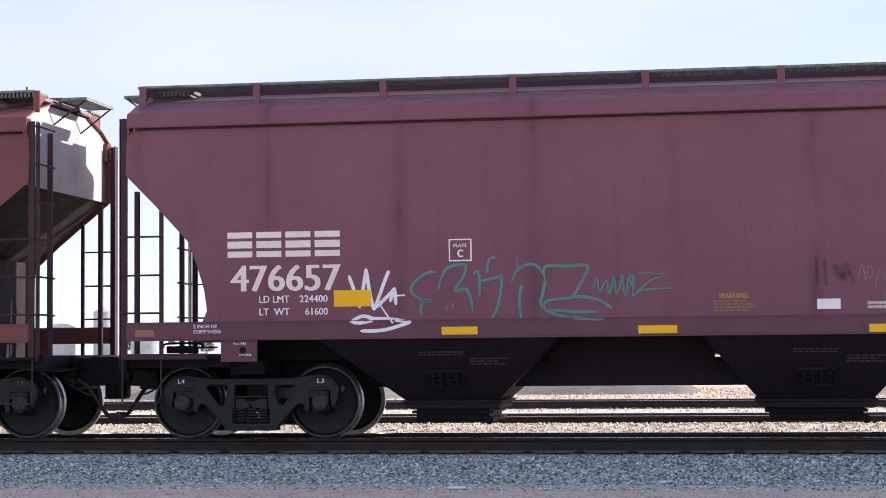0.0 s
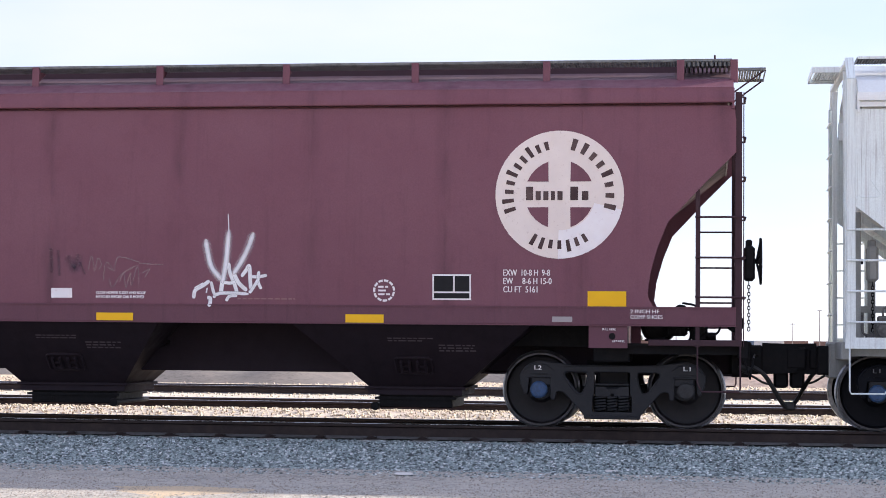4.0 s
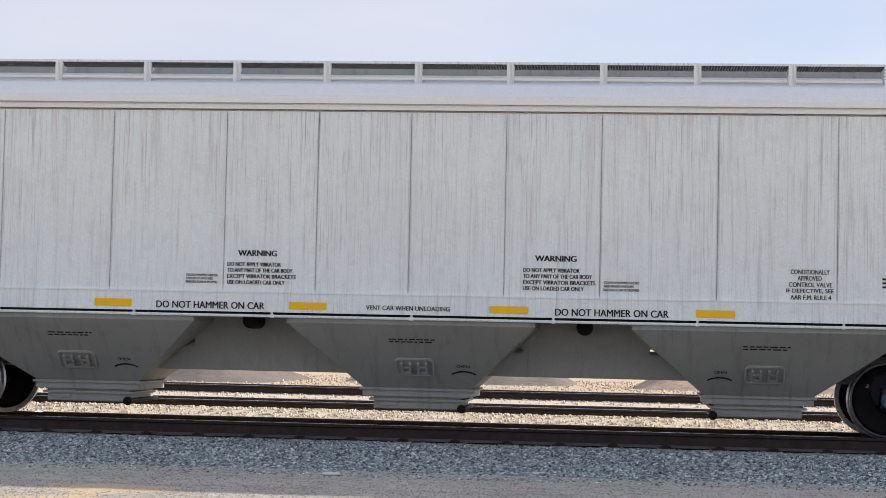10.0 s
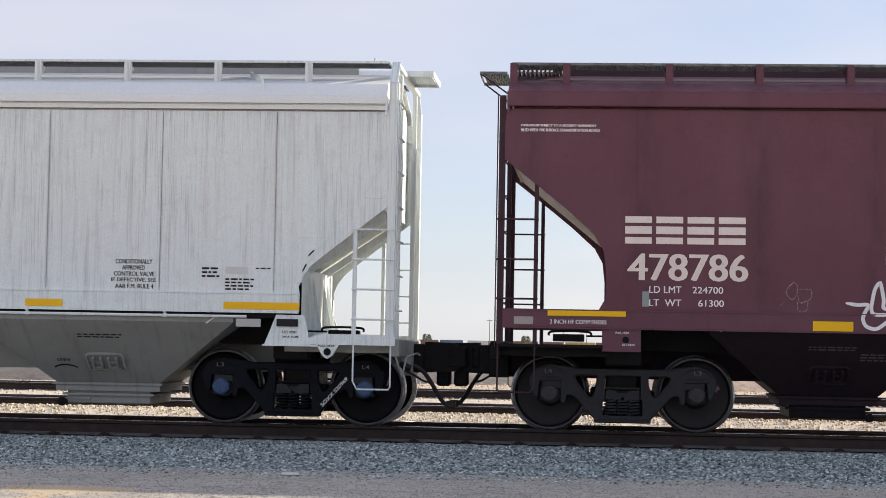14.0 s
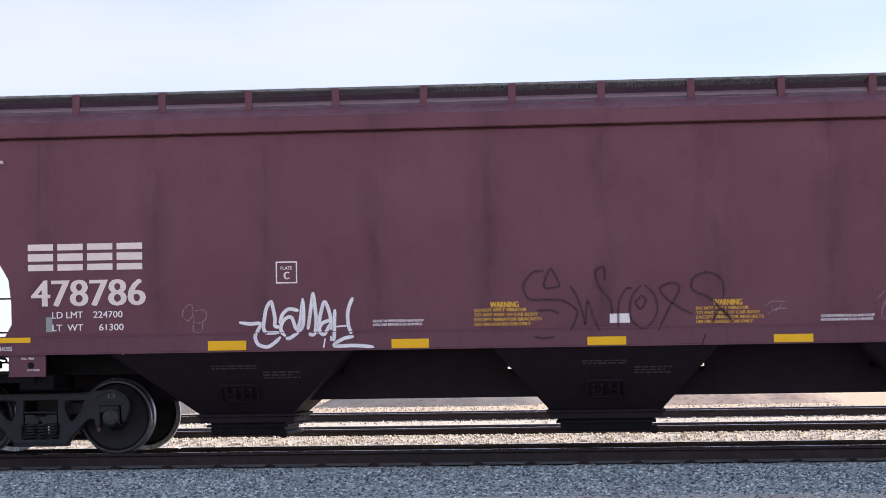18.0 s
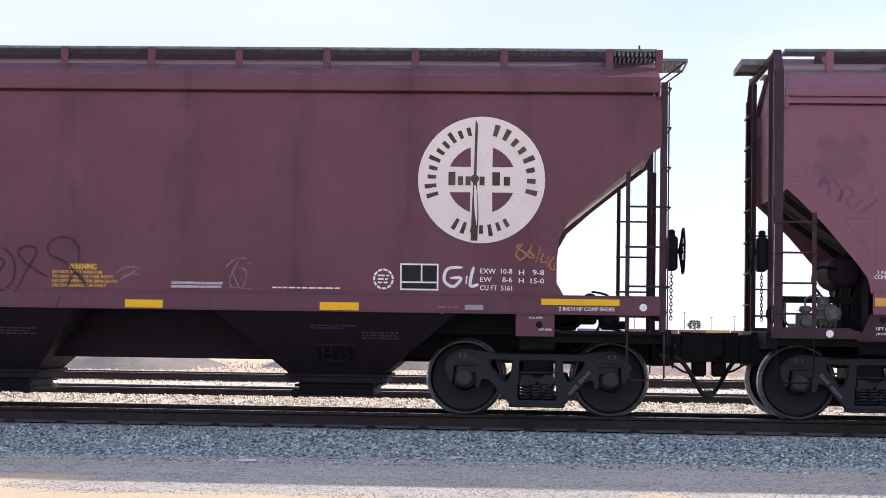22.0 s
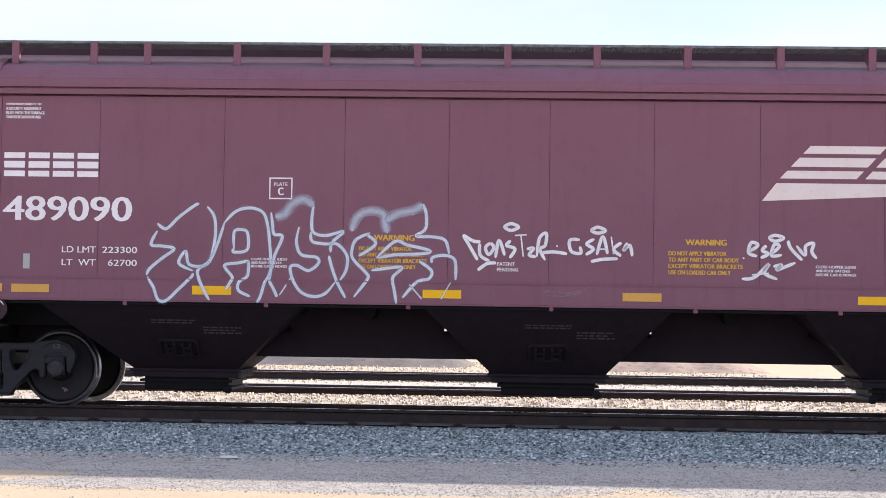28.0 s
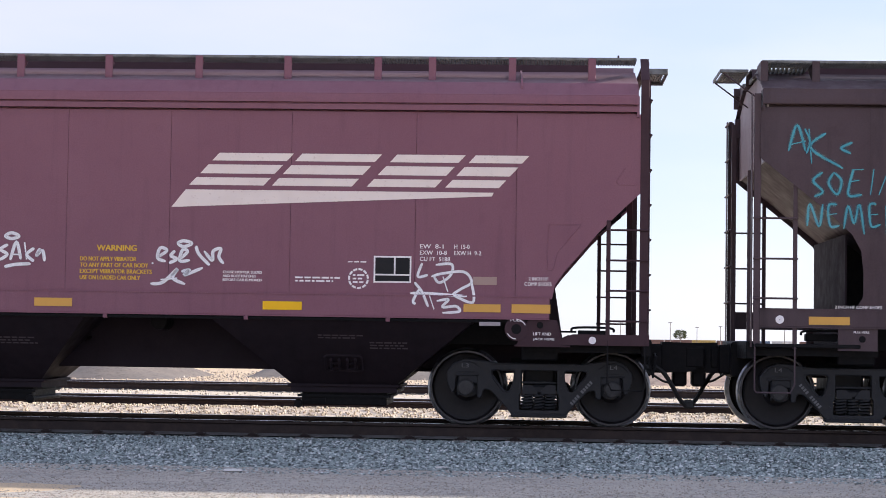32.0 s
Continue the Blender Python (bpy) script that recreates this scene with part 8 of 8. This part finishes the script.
def rail_mesh(x0, x1):
    pr = [(-0.075, -0.185), (0.075, -0.185), (0.075, -0.175), (0.012, -0.155), (0.009, -0.05), (0.036, -0.035), (0.036, -0.006), (0.028, 0.0), (-0.028, 0.0), (-0.036, -0.006), (-0.036, -0.035), (-0.009, -0.05), (-0.012, -0.155), (-0.075, -0.175)]
    n = len(pr)
    g = G()
    g.add([(x0, y, z) for y, z in pr] + [(x1, y, z) for y, z in pr], [(i, (i + 1) % n, n + (i + 1) % n, n + i) for i in range(n)])
    me = g.mesh("rail", RAIL_SIDE, smooth=False)
    me.materials.append(RAIL_TOP)
    # lighter foot: the sky light it catches is painted in
    me.materials.append(metal("sky-lightened rail foot", (0.13, 0.125, 0.125), (0.08, 0.075, 0.073), 0.85, 6.0, shine=0.2))
    for p in me.polygons:
        if p.center.z > -0.004:
            p.material_index = 1
        elif p.center.z < -0.155:
            p.material_index = 2
    return me


RAIL = rail_mesh(-160, 160)
PITCH = 0.645


def track(name, label, yc, x0, x1, near):
    t = tagged(new(name), label, "railway track", kind="structure")
    t.location = (0, yc, 0)
    for k in (-0.7535, 0.7535):
        part("rail", RAIL, RAIL_SIDE, t, m=pose(0, k, 0))
    tie_mat = TIE if near else OLD_TIE
    tie = G().box(-0.12, 0.12, -1.3, 1.3, -0.42, -0.192, 0.015).mesh("tie", tie_mat)
    plate = G().box(-0.09, 0.09, -0.19, 0.19, -0.192, -0.180, 0.003).mesh("tie_plate", RAIL_SIDE)
    clip = G().tube([(-0.05, -0.05, -0.165), (-0.05, -0.13, -0.172), (0.0, -0.14, -0.15), (0.05, -0.13, -0.172), (0.05, -0.05, -0.165)], 0.011).box(-0.035, 0.035, -0.15, -0.085, -0.182, -0.15, 0.006).mesh("rail_clip", RAIL_SIDE)
    for i in range(int(x0 / PITCH), int(x1 / PITCH)):
        x = i * PITCH + 0.42
        part("tie", tie, tie_mat, t, m=pose(x, 0, 0))
        if near:
            for k in (-0.7535, 0.7535):
                part("tie_plate", plate, RAIL_SIDE, t, m=pose(x, k, 0))
                part("rail_clip", clip, RAIL_SIDE, t, m=pose(x, k, 0))
                part("rail_clip", clip, RAIL_SIDE, t, m=pose(x, k, 0, 0, 0, 180))
    return t


track("near_track", "railway track with dark rails and shiny rail heads", YC, -22, 14, True)
track("yard_track", "yard track with rusty rails on timber ties", 32.1, -22, 14, False)
track("yard_track", "yard track with rusty rails on timber ties", 42.3, -22, 14, False)
for x, y, w in ((-3.2, 20.05, 0.11), (-1.02, 21.0, 0.09)):
    g = G().lathe([(0.001, 0), (w * 0.7, 0.0), (w, 0.012), (w * 0.8, 0.03), (0.001, 0.036)], "z", 9)
    ob = part("flat_stone", g, chips("bleached stone %d" % int(x * 10), (0.75, 0.73, 0.70), (0.6, 0.56, 0.5)), None, "flat bleached white stone on the gravel", m=pose(x, y, -0.41) @ Matrix.Diagonal((1, 0.7, 1, 1)))
    tagged(ob, category="stone", group="bleached stones")


def mound(name, label, x, y, w, d, h, mat, seed, rocks=0):
    rows = []
    for j in range(13):
        v = -1 + 2 * j / 12
        rows.append([])
        for i in range(29):
            u = -1 + 2 * i / 28
            e = max(0, 1 - u ** 4) * max(0, 1 - v * v)
            z = h * e * (0.75 + 0.5 * noise.noise((u * 3 + seed, v * 2, seed))) + 0.2 * noise.noise((u * 14, v * 6, seed)) * e
            rows[-1].append((u * w, v * d, z - 0.1))
    ob = part(name, G().grid(rows), mat, None, label, m=pose(x, y, -0.44))
    tagged(ob, category="mound")
    return ob


ROCK = ground_mat("reddish broken rock", (0.36, 0.25, 0.19), (0.46, 0.36, 0.28), (0.14, 0.1, 0.09), 1.5, 4.0)
mound("dirt_mound", "low grey mound of dug earth behind the tracks", -17.5, 68, 5.5, 6, 1.0, EARTH, 1)
mound("dirt_mound", "low grey mound of dug earth behind the tracks", -6.5, 74, 4.5, 6, 0.9, EARTH, 4)
mound("rock_mound", "mound of reddish broken rock behind the tracks", 4.4, 70, 4.5, 4, 1.0, ROCK, 2)
mound("dirt_mound", "low grey mound of dug earth behind the tracks", -32, 78, 7, 6, 1.1, EARTH, 7)

# ---- the far side of the yard, up to a kilometre away ----
def plain(name, c, worn=None, rough=0.7):
    return metal(name, c, worn or tuple(v * 0.8 for v in c), rough, 0.6)


PALE_WALL = plain("sunlit pale cladding", (0.62, 0.58, 0.52))
CONCRETE = plain("sunlit concrete", (0.60, 0.53, 0.42))
TANK = plain("pale blue-grey tank", (0.50, 0.55, 0.60))
POLE = plain("weathered pole", (0.24, 0.22, 0.21))
BOX_BROWN, BOX_BLUE, BOX_WHITE, BOX_GOLD = plain("brown steel box", (0.20, 0.12, 0.10)), plain("blue steel box", (0.12, 0.17, 0.26)), plain("white steel box", (0.6, 0.6, 0.6)), plain("yellow steel box", (0.5, 0.36, 0.12))
LEAF = stone_mat("dusty leaves", (0.05, 0.065, 0.035), (0.10, 0.12, 0.06), (0.15, 0.16, 0.09))


def at(az, dist):
    """A place on the ground at an angle to the left of straight across the track."""
    return -dist * math.tan(radians(az)), dist


def pole(az, dist, h, arms):
    x, y = at(az, dist)
    p = tagged(new("utility_pole"), "tall weathered pole standing in the far yard", "pole", "poles in the yard")
    p.location = (x, y, -0.5)
    part("shaft", G().lathe([(0.22, 0), (0.13, h)], "z", 10), POLE, p)
    for k in range(arms):
        part("crossarm", G().box(-1.3 + 0.2 * k, 1.3 - 0.2 * k, -0.1, 0.1, h - 0.7 - 1.2 * k, h - 0.45 - 1.2 * k, 0.03), POLE, p)
    if arms == 0:
        part("lamp_head", G().box(-0.9, 0.9, -0.2, 0.2, h - 0.15, h + 0.15, 0.05), POLE, p)


def container(az, dist, mat, length=12.2, h=2.6, base=1.1):
    x, y = at(az, dist)
    c = tagged(new("freight_container"), "corrugated steel freight container on a flat car", "container", "containers across the yard")
    c.location = (x, y, -0.5)
    g = G().box(-length / 2, length / 2, -1.2, 1.2, base, base + h, 0.03)
    for i in range(int(length / 0.6)):
        g.box(-length / 2 + 0.3 + i * 0.6, -length / 2 + 0.5 + i * 0.6, -1.26, -1.2, base + 0.2, base + h - 0.2)
    part("shell", g, mat, c)
    part("chassis", G().box(-length / 2, length / 2, -0.5, 0.5, 0.7, base, 0.03), POLE, c)
    for k in (-0.36, 0.36):
        part("wheel_pair", G().lathe([(0.45, -0.8), (0.45, 0.8)], "y", 14, (k * length, 0, 0.5)).lathe([(0.45, -0.8), (0.45, 0.8)], "y", 14, (k * length + 1.4, 0, 0.5)), POLE, c)


for az, d, h, arms in ((-2.6, 900, 12, 1), (-3.4, 800, 16, 0), (3.1, 850, 13, 1), (0.85, 850, 12, 1), (0.15, 900, 11, 0), (0.3, 950, 18, 0), (-4.1, 850, 11, 0), (-4.9, 950, 10, 0), (-5.6, 900, 10, 0), (6.2, 900, 15, 0), (8.1, 950, 13, 1), (10.5, 900, 14, 0), (15.5, 900, 16, 1), (-7.5, 900, 14, 1)):
    pole(az, d, h, arms)
for k in range(30):
    az = -9 + k * 0.78
    container(az + 0.06 * math.sin(k * 5), 1010 + 20 * math.sin(k * 2.1), (BOX_BROWN, BOX_BROWN, BOX_WHITE, BOX_BLUE, BOX_BROWN, BOX_GOLD, BOX_BROWN)[k % 7], 12.2 if k % 3 else 16)

# grain elevator, hall, tanks
x, y = at(12.9, 520)
el = tagged(new("grain_elevator"), "pale concrete grain elevator with round silos", "grain elevator")
el.location = (x, y, -0.5)
for i in range(3):
    part("silo", G().lathe([(2.6, 0), (2.6, 22), (2.4, 22.6), (0.5, 23)], "z", 24, (-4.6 + i * 4.6 + 2, 0, 0)), CONCRETE, el)
part("head_house", G().box(-7.2, -2.8, -3, 3, 0, 21, 0.1), PALE_WALL, el)
x, y = at(14.4, 560)
hall = tagged(new("storage_hall"), "pale clad storage hall behind the yard", "building")
hall.location = (x, y, -0.5)
part("wall", G().box(-5.2, 5.2, -8, 8, 0, 23, 0.1), TANK, hall)
part("roof", G().prism([(-5.6, 23), (5.6, 23), (0, 25)], -8.3, 8.3), PALE_WALL, hall)
part("door", G().box(-2, 2, -8.1, -8, 0, 5, 0.05), PALE_WALL, hall)
for az, r, h in ((19.6, 4, 17), (20.9, 5, 12), (18.3, 6, 9)):
    x, y = at(az, 600)
    tk = tagged(new("storage_tank"), "pale blue-grey round storage tank", "tank", "storage tanks")
    tk.location = (x, y, -0.5)
    part("shell", G().lathe([(r, 0), (r, h)], "z", 28), TANK, tk)
    part("roof", G().lathe([(r + 0.1, h), (r * 0.5, h + 1.2), (0.2, h + 1.6)], "z", 28), PALE_WALL, tk)


def tree(az, dist, h, seed):
    x, y = at(az, dist)
    r = random.Random(seed)
    t = tagged(new("tree"), "dusty green tree across the yard", "tree", "trees across the yard")
    t.location = (x, y, -0.5)
    g = G().tube([(0, 0, 0), (0.1, 0, h * 0.4), (-0.1, 0.1, h * 0.8)], h * 0.025, 7)
    for k in range(5):
        a = r.uniform(0, 6.28)
        g.tube([(0, 0, h * (0.3 + 0.08 * k)), (math.cos(a) * h * 0.28, math.sin(a) * h * 0.28, h * (0.55 + 0.08 * k))], h * 0.01, 5)
    part("trunk", g, POLE, t)
    g = G()
    for k in range(900):
        a, b, q = r.uniform(0, 6.28), r.uniform(-0.6, 1), r.uniform(0.5, 1) ** 0.6
        c = Vector((math.cos(a) * h * 0.36 * q * (1 - 0.5 * b * b), math.sin(a) * h * 0.36 * q * (1 - 0.5 * b * b), h * (0.66 + 0.32 * b * q)))
        c += Vector((noise.noise(c * 0.6), noise.noise(c * 0.6 + Vector((9, 0, 0))), 0)) * h * 0.1
        u, w = Vector((r.gauss(0, 1), r.gauss(0, 1), r.gauss(0, 1))).normalized() * h * 0.035, Vector((r.gauss(0, 1), r.gauss(0, 1), r.gauss(0, 1))).normalized() * h * 0.03
        g.add([c - u, c - w * 0.7, c + u, c + w], [(0, 1, 2, 3)])
    part("crown", g, LEAF, t, smooth=False)


for i, (az, d, h) in enumerate(((17.9, 640, 13), (18.8, 660, 9), (21.5, 640, 12), (16.6, 700, 8), (7.2, 800, 7), (5.0, 820, 6), (-4.4, 830, 8), (2.0, 830, 6))):
    tree(az, d, h, i)
# low scrub in front of the yard
r = random.Random(4)
g = G()
for k in range(60):
    cx, cy, hh = r.uniform(-70, 45), r.uniform(90, 190), r.uniform(0.3, 0.9)
    for j in range(22):
        c = Vector((cx + r.gauss(0, hh * 0.7), cy + r.gauss(0, hh * 0.7), -0.4 + r.uniform(0, hh)))
        u, w = Vector((r.gauss(0, 1), r.gauss(0, 1), r.gauss(0, 1))) * 0.14, Vector((r.gauss(0, 1), r.gauss(0, 1), r.gauss(0, 1))) * 0.14
        g.add([c - u, c - w, c + u, c + w], [(0, 1, 2, 3)])
tagged(part("scrub", g, LEAF, None, smooth=False), "low dry scrub on the sand beyond the tracks", "scrub", kind="stuff")
# four round white hoppers standing on a pale plant far across the yard
for k in range(4):
    tk = tagged(new("round_tank"), "small round white tank on a stand in the far yard", "tank", "round tanks across the yard")
    tk.location = (-95.7 + 2.18 * k, 600, -0.5)
    part("shell", G().lathe([(0.02, 3.1), (0.55, 3.2), (0.85, 3.7), (0.9, 4.1), (0.7, 4.6), (0.3, 4.85), (0.02, 4.9)], "z", 16), BOX_WHITE, tk)
    part("stand", G().lathe([(0.6, 0), (0.45, 3.3)], "z", 10), POLE, tk)
low = tagged(new("plant_building"), "long low pale plant building far across the yard", "building")
low.location = (-93, 612, -0.5)
part("wall", G().box(-7.5, 9.5, -5, 5, 0, 3.3, 0.1), PALE_WALL, low)
part("roof", G().box(-7.8, 9.8, -5.3, 5.3, 3.3, 3.5, 0.05), TANK, low)


# a small bird that flies past behind the train
bird = tagged(new("bird"), "small dark bird in flight behind the train", "bird")
FEATHER = metal("dark feathers", (0.03, 0.028, 0.027), (0.06, 0.055, 0.05), 0.8, 20.0)
part("body", G().lathe([(0.004, -0.13), (0.03, -0.1), (0.045, -0.02), (0.03, 0.06), (0.012, 0.1), (0.02, 0.14)], "x", 8), FEATHER, bird)
for k in (-1, 1):
    part("wing", G().slab([[(-0.04, k * 0.02, 0.02), (0.05, k * 0.02, 0.02)], [(-0.05, k * 0.1, 0.07), (0.045, k * 0.1, 0.07)], [(0.0, k * 0.2, 0.06), (0.03, k * 0.2, 0.06)]], (0, 0, 0.006)), FEATHER, bird)

# ---- what moves: the train rolls to the left, its wheels turn ----
def gone(t):
    for (ta, *_, sa), (tb, *_, sb) in zip(ROWS, ROWS[1:]):
        if ta <= t <= tb:
            return sa + (sb - sa) * (t - ta) / (tb - ta)
    return ROWS[-1][-1]


# seconds and the bird's place
BIRD = [(t, pose(x, y, z)) for t, x, y, z in ((0, 125, 70, 13.0), (11.5, 13, 70, 11.8), (12.5, 3.88, 70, 11.2), (13.0, -0.65, 70, 9.1), (13.3, -1.9, 70, 9.5), (14.0, -8.0, 70, 9.0), (32, -190, 74, 8.5))]


def motions():
    walk(bird, BIRD)
    for car, s in CARS:
        walk(car, [(t, pose(s.xc + d, YC, 0)) for t, a, b, r, d in ROWS])
    for ws, x in WHEELSETS:
        walk(ws, [(k * 0.2, pose(x, 0, 0.457, 0, math.degrees(gone(k * 0.2) / 0.457), 0)) for k in range(161)])


motions()
